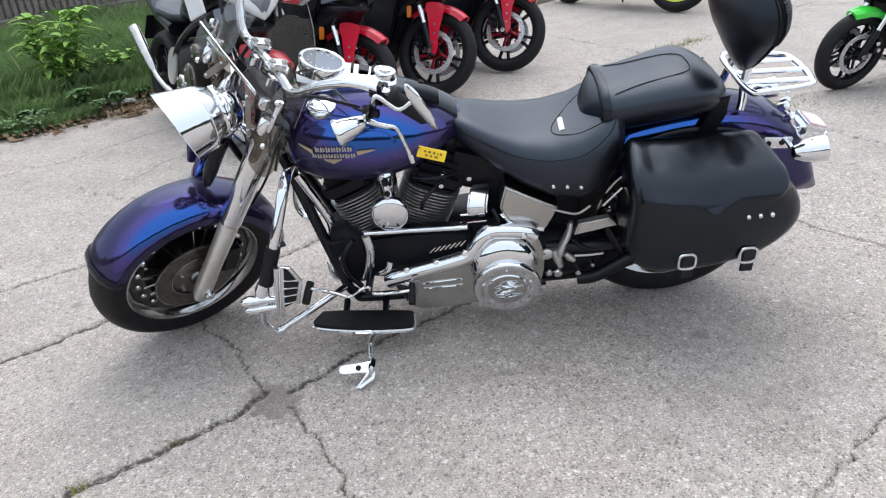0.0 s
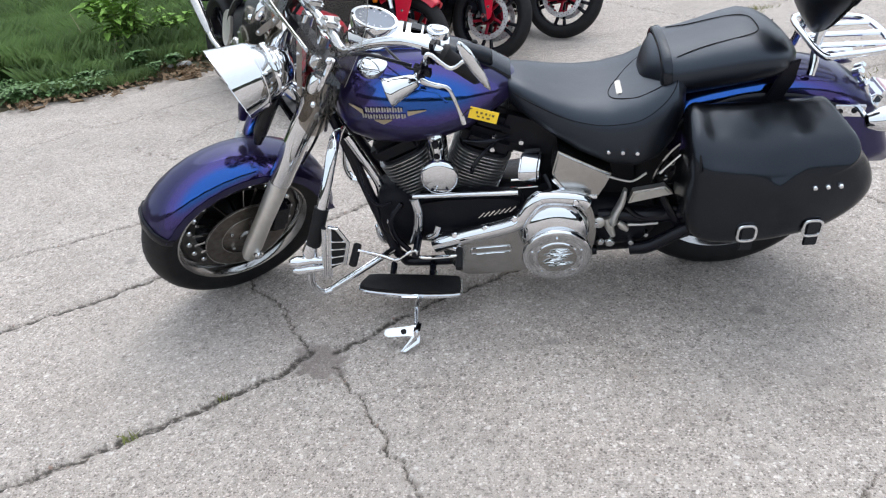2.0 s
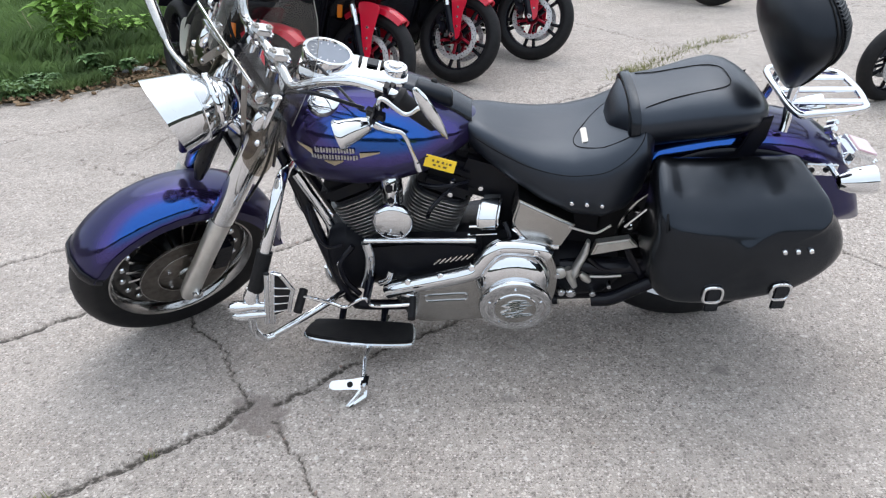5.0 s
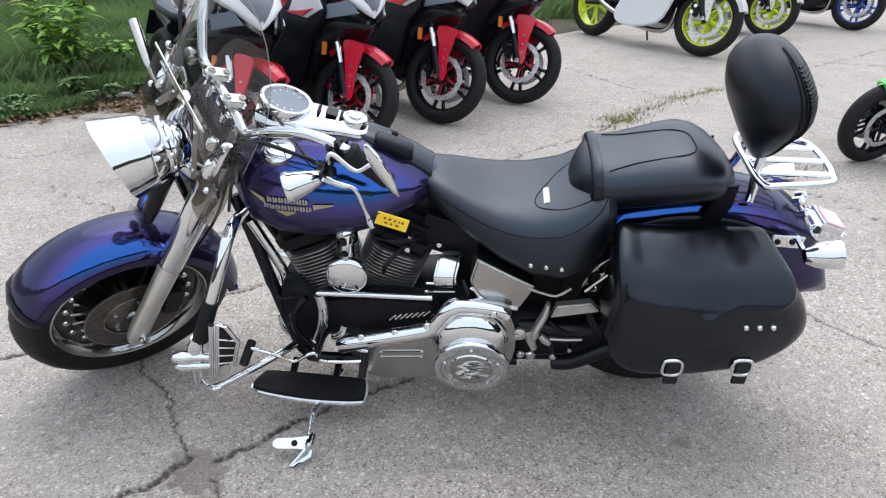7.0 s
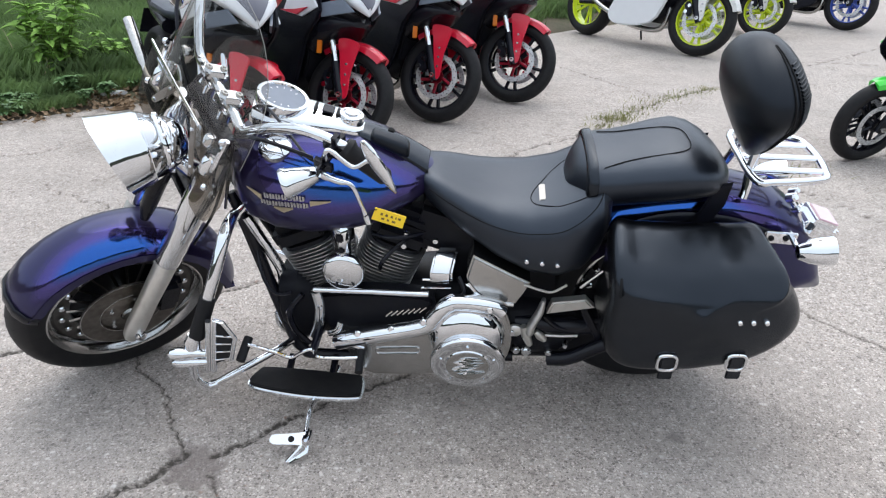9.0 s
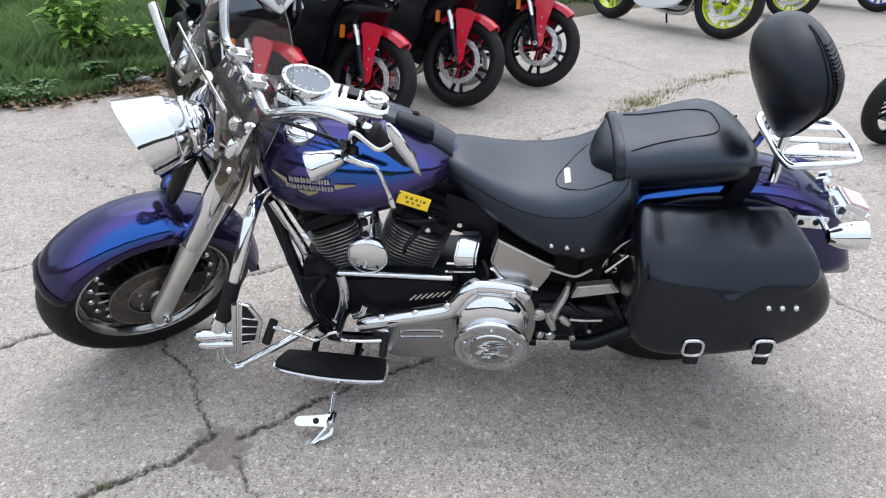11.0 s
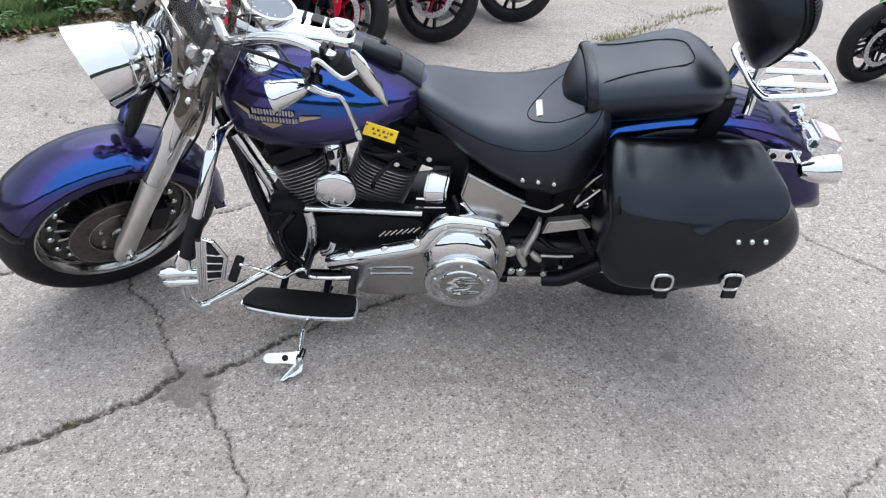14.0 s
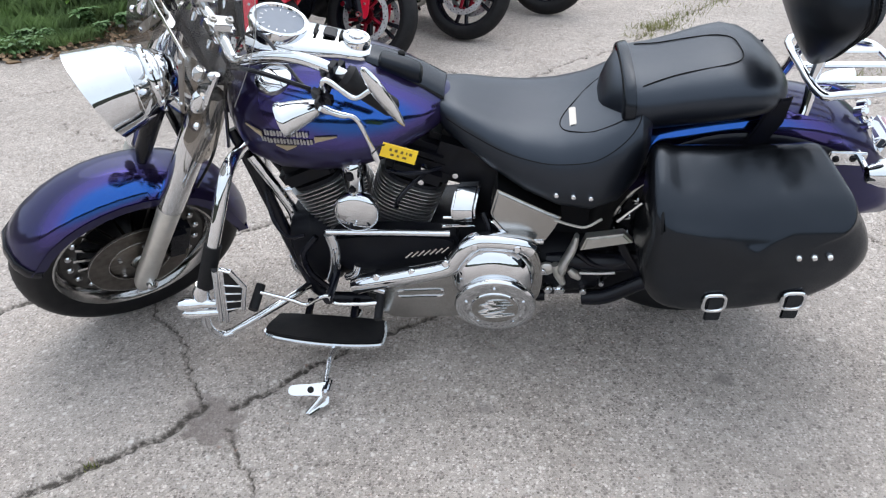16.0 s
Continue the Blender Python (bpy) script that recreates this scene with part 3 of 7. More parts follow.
def build_lawn():
    bm = bmesh.new()
    pts = curve([(x, y, 0) for x, y in EDGE], 10)
    rng = random.Random(3)
    rows = []
    for d in (0.0, 0.05, 0.15, 0.5, 1.5, 4, 9):
        rows.append([bm.verts.new(p + BACK * (d + (rng.uniform(-0.03, 0.03) if d < 0.2 else 0)) + Vector((0, 0, {0.0: -0.01, 0.05: 0.012, 0.15: 0.03}.get(d, 0.05)))) for p in pts])
    for a, b in zip(rows, rows[1:]):
        for i in range(len(a) - 1):
            bm.faces.new((a[i], a[i + 1], b[i + 1], b[i]))
    tagged(part("lawn", bm, SOILMAT), "bare soil under rough grass beside the lot", "lawn", kind="structure")
    # blades
    verts, faces = [], []
    for i in range(150000):
        t = rng.uniform(0.08, 0.86)
        k = t * (len(pts) - 1)
        p = pts[int(k)].lerp(pts[min(int(k) + 1, len(pts) - 1)], k % 1)
        d = 0.05 + 5.6 * rng.random() ** 1.5
        q = p + BACK * d
        if noise.noise(Vector((q.x * 1.6, q.y * 1.6, 3))) < -0.45 + (0.62 if d < 0.30 else 0.40 if d < 0.6 else 0.12 if d < 1.2 else 0):
            continue
        h = rng.uniform(0.05, 0.20) * (0.55 if d < 0.3 else 1.0 if d < 0.55 else 1.45) * (1 + 0.5 * noise.noise(Vector((q.x, q.y, 9))))
        a = rng.uniform(0, 6.28)
        w = Vector((math.cos(a), math.sin(a), 0)) * (0.004 + 0.001 * d)
        lean = Vector((rng.uniform(-1, 1), rng.uniform(-1, 1), 0)) * h * 0.7
        z = Vector((0, 0, 0.03))
        b = len(verts)
        verts += [q - w + z, q + w + z, q + w * 0.6 + lean * 0.4 + z + Vector((0, 0, h * 0.65)), q + lean + z + Vector((0, 0, h))]
        faces += [(b, b + 1, b + 2), (b, b + 2, b + 3)]
    me = bpy.data.meshes.new("grass")
    me.from_pydata([tuple(v) for v in verts], [], faces)
    me.materials.append(GRASS)
    tagged(new("grass", me), "rough green grass growing along the lot", "grass", kind="stuff")
    # dead leaves and litter along the edge
    bm = bmesh.new()
    for i in range(1100):
        k = rng.uniform(0.1, 0.75) * (len(pts) - 1)
        p = pts[int(k)] + BACK * rng.gauss(0.06, 0.14)
        s = rng.uniform(0.012, 0.035)
        m = Matrix.Translation(p + Vector((0, 0, 0.035 + rng.uniform(0, 0.012)))) @ Euler((rng.uniform(-0.5, 0.5), rng.uniform(-0.5, 0.5), rng.uniform(0, 6.3))).to_matrix().to_4x4()
        r = [m @ Vector((math.cos(a) * s * (1 if j % 2 else 0.7), math.sin(a) * s * 0.55, 0.006 * math.sin(3 * a))) for j, a in enumerate([6.283 * j / 7 for j in range(7)])]
        bm.faces.new([bm.verts.new(q) for q in r])
    for i in range(500):
        p = Vector((-2.62, 5.92, 0)) + ROW * rng.gauss(0, 0.30) + BACK * rng.gauss(0, 0.10)
        s = rng.uniform(0.018, 0.045)
        m = Matrix.Translation(p + Vector((0, 0, 0.05 + rng.uniform(0, 0.03)))) @ Euler((rng.uniform(-0.6, 0.6), rng.uniform(-0.6, 0.6), rng.uniform(0, 6.3))).to_matrix().to_4x4()
        bm.faces.new([bm.verts.new(m @ Vector((math.cos(a) * s * (1 if j % 2 else 0.7), math.sin(a) * s * 0.55, 0.006 * math.sin(3 * a)))) for j, a in enumerate([6.283 * j / 7 for j in range(7)])])
    tagged(part("leaf_litter", bm, DRYLEAF, flat=True), "brown dead leaves along the edge of the grass", "leaf litter", kind="stuff")


build_lawn()


def leaf(bm, base, way, length, width, rng, droop=0.3):
    """A pointed leaf, folded a little along its midrib."""
    way = Vector(way).normalized()
    sidev = way.cross(Vector((0, 0, 1))).normalized()
    upv = sidev.cross(way)
    prev = None
    for k in range(5):
        t = k / 4
        c = base + way * length * t + Vector((0, 0, -droop * length * t * t))
        w = width * math.sin(math.pi * min(0.97, 0.12 + 0.86 * t)) * 0.5
        row = [bm.verts.new(c - sidev * w + upv * w * 0.3), bm.verts.new(c), bm.verts.new(c + sidev * w + upv * w * 0.3)]
        if prev:
            for i in (0, 1):
                bm.faces.new((prev[i], prev[i + 1], row[i + 1], row[i]))
        prev = row


def weed(name, place, height, label, seed, stems=5, size=0.11):
    skin = LEAFMAT if height > 0.3 else COVERMAT
    root = empty(name, label, "weed", Matrix.Translation(place))
    rng = random.Random(seed)
    lv = bmesh.new()
    for s in range(stems):
        a = 6.283 * s / stems + rng.uniform(-0.4, 0.4)
        top = Vector((math.cos(a), math.sin(a), 0)) * height * rng.uniform(0.1, 0.36) + Vector((0, 0, height * rng.uniform(0.65, 1.0)))
        pts = curve([(0, 0, 0), tuple(top * 0.5 + Vector((0, 0, 0.04))), tuple(top)], 5)
        st = bmesh.new()
        tube(st, pts, [0.006 - 0.0004 * i for i in range(len(pts))], 6)
        part("stem", st, STALK, root)
        for i, p in enumerate(pts[3:]):
            for j in range(3 if i < len(pts) - 5 else 5):
                b = rng.uniform(0, 6.283)
                leaf(lv, p, (math.cos(b), math.sin(b), rng.uniform(0.0, 0.7)), size * rng.uniform(0.6, 1.25), size * rng.uniform(0.32, 0.5), rng)
    part("leaves", lv, skin, root, flat=True, kind="stuff")
    return root


weed("weed", (-2.98, 5.97, 0.03), 0.74, "tall leafy green weed standing in the grass", 5, 13, 0.15)
weed("weed", (-2.70, 6.25, 0.03), 0.42, "leafy green weed beside a taller one", 9, 6, 0.09)
weed("weed", (-3.6, 5.4, 0.03), 0.2, "low leafy weed at the grass edge", 6, 6, 0.07)
weed("weed", (-2.75, 5.62, 0.03), 0.18, "low leafy weed beside dead leaves", 7, 6, 0.07)

weed("weed", (-3.05, 5.31, 0.02), 0.12, "low leafy weed among dead leaves", 20, 6, 0.06)
weed("weed", (-2.49, 5.66, 0.02), 0.13, "low leafy weed among dead leaves", 21, 6, 0.06)
weed("weed", (-2.93, 5.39, 0.02), 0.10, "low leafy weed among dead leaves", 22, 6, 0.05)
weed("weed", (-2.58, 5.49, 0.02), 0.11, "low leafy weed among dead leaves", 23, 6, 0.05)
weed("weed", (-2.41, 5.94, 0.02), 0.10, "low leafy weed among dead leaves", 24, 6, 0.05)
weed("weed", (-3.27, 5.54, 0.02), 0.14, "low leafy weed among dead leaves", 25, 6, 0.07)


def build_ground_cover():
    """Low broad-leaved plants crowding the edge of the lot."""
    rng = random.Random(12)
    pts = curve([(x, y, 0) for x, y in EDGE], 10)
    bm = bmesh.new()
    for i in range(1500):
        k = rng.uniform(0.13, 0.46) * (len(pts) - 1)
        p = pts[int(k)].lerp(pts[min(int(k) + 1, len(pts) - 1)], k % 1) + BACK * (0.03 + 0.75 * rng.random() ** 1.4)
        if noise.noise(Vector((p.x * 1.7, p.y * 1.7, 5))) < -0.16 + (0.12 if p.x > -3.2 else -0.12):
            continue
        h = rng.uniform(0.05, 0.15)
        for j in range(rng.randint(3, 5)):
            b = rng.uniform(0, 6.283)
            size = rng.uniform(0.022, 0.055)
            leaf(bm, p + Vector((math.cos(b) * 0.015, math.sin(b) * 0.015, h * rng.uniform(0.5, 1.0))), (math.cos(b), math.sin(b), rng.uniform(-0.1, 0.5)), size, size * rng.uniform(0.5, 0.8), rng)
    tagged(part("ground_cover", bm, COVERMAT, flat=True), "low dark-green broad-leaved plants along the lot's edge", "ground cover", kind="stuff")


build_ground_cover()
for x, y, dx, dz in ((-3.55, 6.35, -0.10, 0.42), (-3.05, 5.72, 0.09, 0.26), (-2.96, 5.80, -0.05, 0.30)):
    bm = bmesh.new()
    tube(bm, curve([(x, y, 0.02), (x + dx * 0.4, y + 0.02, dz * 0.55), (x + dx, y + 0.03, dz)], 5), [0.005, 0.005, 0.005, 0.004, 0.004, 0.004, 0.004, 0.003, 0.003, 0.003, 0.002], 6)
    tagged(part("dry_stalk", bm, STRAW), "pale dry stalk standing in the grass", "stalk")


def tuft(place, seed, label, n=60, h=0.06, spread=0.09):
    rng = random.Random(seed)
    bm = bmesh.new()
    for i in range(n):
        q = Vector(place) + Vector((rng.gauss(0, spread), rng.gauss(0, spread * 0.5), 0))
        a = rng.uniform(0, 6.28)
        w = Vector((math.cos(a), math.sin(a), 0)) * 0.003
        tip = q + Vector((rng.gauss(0, h * 0.5), rng.gauss(0, h * 0.5), h * rng.uniform(0.4, 1)))
        bm.faces.new([bm.verts.new(v) for v in (q - w - Vector((0, 0, 0.008)), q + w - Vector((0, 0, 0.008)), tip)])
    return tagged(part("grass_tuft", bm, TUFT, flat=True), label, "grass tuft", kind="stuff")


TUFT = material("dry_tuft", (0.26, 0.25, 0.09), 0.8, grain=1.0, scale=15, second=(0.16, 0.19, 0.05))
tuft((1.24, 5.38, 0), 1, "yellow-green weed tuft growing in a crack", 200, 0.07, 0.08)
tuft((1.62, 5.9, 0), 2, "yellow-green weed tuft growing in a crack", 60, 0.05, 0.10)
for k, (x, y) in enumerate(((1.10, 5.20), (1.36, 5.55), (1.46, 5.68), (1.76, 6.05), (1.95, 6.20), (2.14, 6.36))):
    tuft((x, y, 0), 10 + k, "low yellow-green weed tuft along a crack", 70, 0.045, 0.07)
tuft((2.05, 4.35, 0), 3, "dry weed tuft growing in a crack", 70, 0.05, 0.12)
tuft((-0.90, 1.50, 0), 4, "tiny weed tuft in a concrete crack", 26, 0.025, 0.02)
tuft((-0.70, 1.66, 0), 5, "tiny weed tuft in a concrete crack", 16, 0.018, 0.015)


def litter(name, place, label, category, mat, pts, thick, turn=0.0, tilt=0.0):
    bm = bmesh.new()
    prism(bm, smooth_outline(pts, 3), thick, None, thick * 0.3)
    for v in bm.verts:
        v.co.z += 0.35 * thick * noise.noise(v.co * 30)
    ob = part(name, bm, mat)
    ob.matrix_world = Matrix.Translation(place) @ Matrix.Rotation(turn, 4, "Z") @ Matrix.Rotation(tilt, 4, "X")
    return tagged(ob, label, category)


litter("paper_scrap", (-2.50, 5.76, 0.035), "crumpled white paper scrap on the lot's edge", "litter", WHITE, [(-0.09, -0.02), (0.0, -0.035), (0.10, -0.01), (0.07, 0.03), (-0.04, 0.035)], 0.03, 0.2)
litter("bark_piece", (-2.30, 5.48, 0.0), "brown piece of bark on the concrete", "litter", DRYLEAF, [(-0.07, -0.02), (0.04, -0.028), (0.08, 0.0), (0.03, 0.028), (-0.06, 0.02)], 0.025, 0.5)
litter("bark_piece", (-2.65, 5.42, 0.0), "brown piece of bark on the concrete", "litter", DRYLEAF, [(-0.05, -0.015), (0.04, -0.02), (0.06, 0.0), (0.02, 0.02), (-0.05, 0.012)], 0.02, 0.9)
for x, y, turn, size in ((-2.33, 5.44, 0.3, 0.9), (-2.75, 5.16, 1.2, 0.7), (-2.98, 5.02, 0.1, 0.8), (-2.60, 5.27, 2.1, 0.6), (-3.22, 4.90, 0.8, 0.9)):
    litter("dead_leaf", (x, y, 0.004), "curled pale-brown dead leaf on the concrete", "leaf", DRYLEAF, [(-0.06 * size, -0.012), (0.0, -0.026 * size), (0.065 * size, 0.0), (0.01, 0.024 * size), (-0.04 * size, 0.018)], 0.010, turn, 0.15)
bm = bmesh.new()
tube(bm, curve([(-3.75, 5.55, 0.07), (-3.35, 5.60, 0.09), (-2.95, 5.52, 0.06)], 5), 0.008, 6)
tagged(part("twig", bm, SLATWOOD), "grey dead twig lying in the grass", "twig")


def build_house():
    o = Vector((-8.4, 11.2, 0))
    m = Matrix(((ROW.x, BACK.x, 0, o.x), (ROW.y, BACK.y, 0, o.y), (0, 0, 1, 0), (0, 0, 0, 1)))
    root = empty("house", "old house with concrete foundation and pale siding", "house", m)
    bm = bmesh.new()
    box(bm, (22, 0.3, 1.1), Matrix.Translation((5, 0.15, 0.25)), 0.02)
    part("foundation", bm, FOUND, root)
    bm = bmesh.new()
    box(bm, (22, 0.06, 0.08), Matrix.Translation((5, -0.03, 0.05)), 0.01)
    part("ledge", bm, FOUND, root)
    for i in range(16):
        bm = bmesh.new()
        prism(bm, [(0, 0), (0.03, 0), (0.012, 0.2), (0, 0.2)], 22, Matrix(((0, 0, 1, -6), (-1, 0, 0, 0), (0, 1, 0, 0.8 + 0.2 * i), (0, 0, 0, 1))), 0)
        part("siding_board", bm, SIDING, root, flat=True)
    bm = bmesh.new()
    box(bm, (22, 0.2, 3.2), Matrix.Translation((5, 0.14, 2.4)), 0)
    part("wall", bm, SIDING, root, flat=True)
    for i in range(34):
        bm = bmesh.new()
        box(bm, (0.07, 0.025, 0.62), Matrix.Translation((1.55 + 0.11 * i, -0.08, 0.42)), 0.004)
        part("lattice_slat", bm, SLATWOOD, root)
    return root


build_house()


def build_distance():
    # unseen ring added so that chrome and paint reflect a dark horizon
    bm = bmesh.new()
    n = 144
    rows = [[], []]
    for i in range(n):
        a = 6.283 * i / n
        h = 10 + 5 * noise.noise(Vector((math.cos(a) * 7, math.sin(a) * 7, 1)))
        for j, z in enumerate((-0.5, h)):
            rows[j].append(Vector((75 * math.cos(a), 75 * math.sin(a), z)))
    loft(bm, rows, caps=False)
    tagged(part("backdrop", bm, DISTANCE), "unseen dark ring round the lot, added for reflections", "backdrop", kind="structure")


build_distance()


# ---------------------------------------------------------------- wheels
def tyre_profile(r, half, rim):
    """A tyre's closed section as (radius, across) pairs."""
    out = []
    for k in range(15):
        a = math.pi * (k / 14) - math.pi / 2
        out.append((r - 0.055 + 0.055 * math.cos(a), half * math.sin(a) * (1.0 if abs(a) < 1.2 else 1.0)))
    out += [(rim + 0.012, half * 0.86), (rim - 0.006, half * 0.70), (rim - 0.006, -half * 0.70), (rim + 0.012, -half * 0.86)]
    return out


def sport_wheel(root, c, r, half, rim_mat, m, disc=True, name="front_wheel", spokes=5, carrier=None):
    """A cast sport wheel whose axle runs along y through c."""
    ax = m @ Matrix.Translation(c) @ Matrix.Rotation(radians(-90), 4, "X")
    bm = bmesh.new()
    lathe(bm, tyre_profile(r, half, 0.218), ax, 44, closed=True)
    wheel = part(name, bm, RUBBER, root, "black road tyre")
    bm = bmesh.new()
    lathe(bm, [(0.224, -half * 0.78), (0.210, -half * 0.7), (0.200, -half * 0.35), (0.200, half * 0.35), (0.210, half * 0.7), (0.224, half * 0.78), (0.216, half * 0.5), (0.212, 0), (0.216, -half * 0.5)], ax, 44, closed=True)
    part("rim", bm, rim_mat, wheel)
    for k in range(spokes):
        bm = bmesh.new()
        a = 2 * math.pi * k / spokes + 0.3
        for off in (-0.18, 0.18):
            p0 = Vector((math.cos(a) * 0.035, math.sin(a) * 0.035, 0))
            p1 = Vector((math.cos(a + off) * 0.205, math.sin(a + off) * 0.205, 0))
            tube(bm, [ax @ p0, ax @ (p0 * 0.5 + p1 * 0.5), ax @ p1], [0.017, 0.011, 0.014], 8)
        part("spoke", bm, rim_mat, wheel)
    bm = bmesh.new()
    lathe(bm, [(0.0, -0.06), (0.032, -0.06), (0.036, -0.03), (0.036, 0.03), (0.032, 0.06), (0.0, 0.06)], ax, 20)
    part("hub", bm, rim_mat, wheel)
    if disc:
        for s in (-1, 1):
            bm = bmesh.new()
            h = s * (half + 0.008)
            lathe(bm, [(0.116, h - 0.0025), (0.150, h - 0.0025), (0.150, h + 0.0025), (0.116, h + 0.0025)], ax, 48, closed=True)
            plate = part("brake_disc", bm, DISCSTEEL, wheel)
            bm = bmesh.new()
            for k in range(44):
                a = 2 * math.pi * k / 44
                r_ = 0.124 + 0.009 * (k % 3)
                lathe(bm, [(0, h - 0.0034), (0.0036, h - 0.0034), (0.0036, h + 0.0034), (0, h + 0.0034)], ax @ Matrix.Translation((r_ * math.cos(a), r_ * math.sin(a), 0)), 6)
            part("drilled_holes", bm, INK, plate, kind="stuff")
            bm = bmesh.new()
            for k in range(5):
                a = 2 * math.pi * k / 5
                tube(bm, [ax @ Vector((0.04 * math.cos(a), 0.04 * math.sin(a), h)), ax @ Vector((0.112 * math.cos(a + 0.25), 0.112 * math.sin(a + 0.25), h))], 0.011, 6)
            for k in range(10):
                a = 2 * math.pi * k / 10
                lathe(bm, [(0, h - 0.006), (0.008, h - 0.006), (0.008, h + 0.006), (0, h + 0.006)], ax @ Matrix.Translation((0.112 * math.cos(a), 0.112 * math.sin(a), 0)), 8)
            lathe(bm, [(0.028, h - 0.006), (0.05, h - 0.006), (0.05, h + 0.006), (0.028, h + 0.006)], ax, 20, closed=True)
            part("disc_carrier", bm, carrier or BLACK, wheel)
    return wheel


def engine_side(root, body):
    """What shows of a motorcycle without its right fairing: bright engine covers, pipes and a tank panel."""
    for x, z, r in ((0.84, 0.40, 0.088), (0.68, 0.34, 0.062), (0.96, 0.56, 0.055)):
        bm = bmesh.new()
        lathe(bm, [(r, -0.03), (r, 0.012), (r * 0.92, 0.020), (r * 0.6, 0.024), (0, 0.026)], axis((x, -0.172, z), (0, -1, 0)), 24)
        cover = part("engine_cover", bm, ALLOY, root, "bright engine cover")
        for k in range(5):
            a = 1.2566 * k
            bm = bmesh.new()
            lathe(bm, [(0, 0), (0.007, 0), (0.006, 0.006), (0, 0.006)], axis((x + r * 0.8 * math.cos(a), -0.194, z + r * 0.8 * math.sin(a)), (0, -1, 0)), 8)
            part("bolt", bm, CHROME, cover)
    for y in (-0.06, -0.12):
        bm = bmesh.new()
        tube(bm, curve([(1.02, y, 0.58), (1.12, y - 0.02, 0.48), (1.11, y - 0.02, 0.32), (0.98, y, 0.20), (0.80, y, 0.16)], 5), 0.020, 10)
        part("header_pipe", bm, CHROME, root)
    bm = bmesh.new()
    prism(bm, [(1.20, 0.80), (1.10, 0.95), (0.90, 0.86), (0.98, 0.74)], 0.014, side(-0.19), 0.004)
    part("tank_panel", bm, body, root)
    bm = bmesh.new()
    prism(bm, smooth_outline([(0.52, 0.54), (0.50, 0.40), (0.40, 0.30), (0.34, 0.36), (0.40, 0.52)], 3), 0.02, side(-0.13), 0.005)
    part("footrest_plate", bm, SATIN, root)


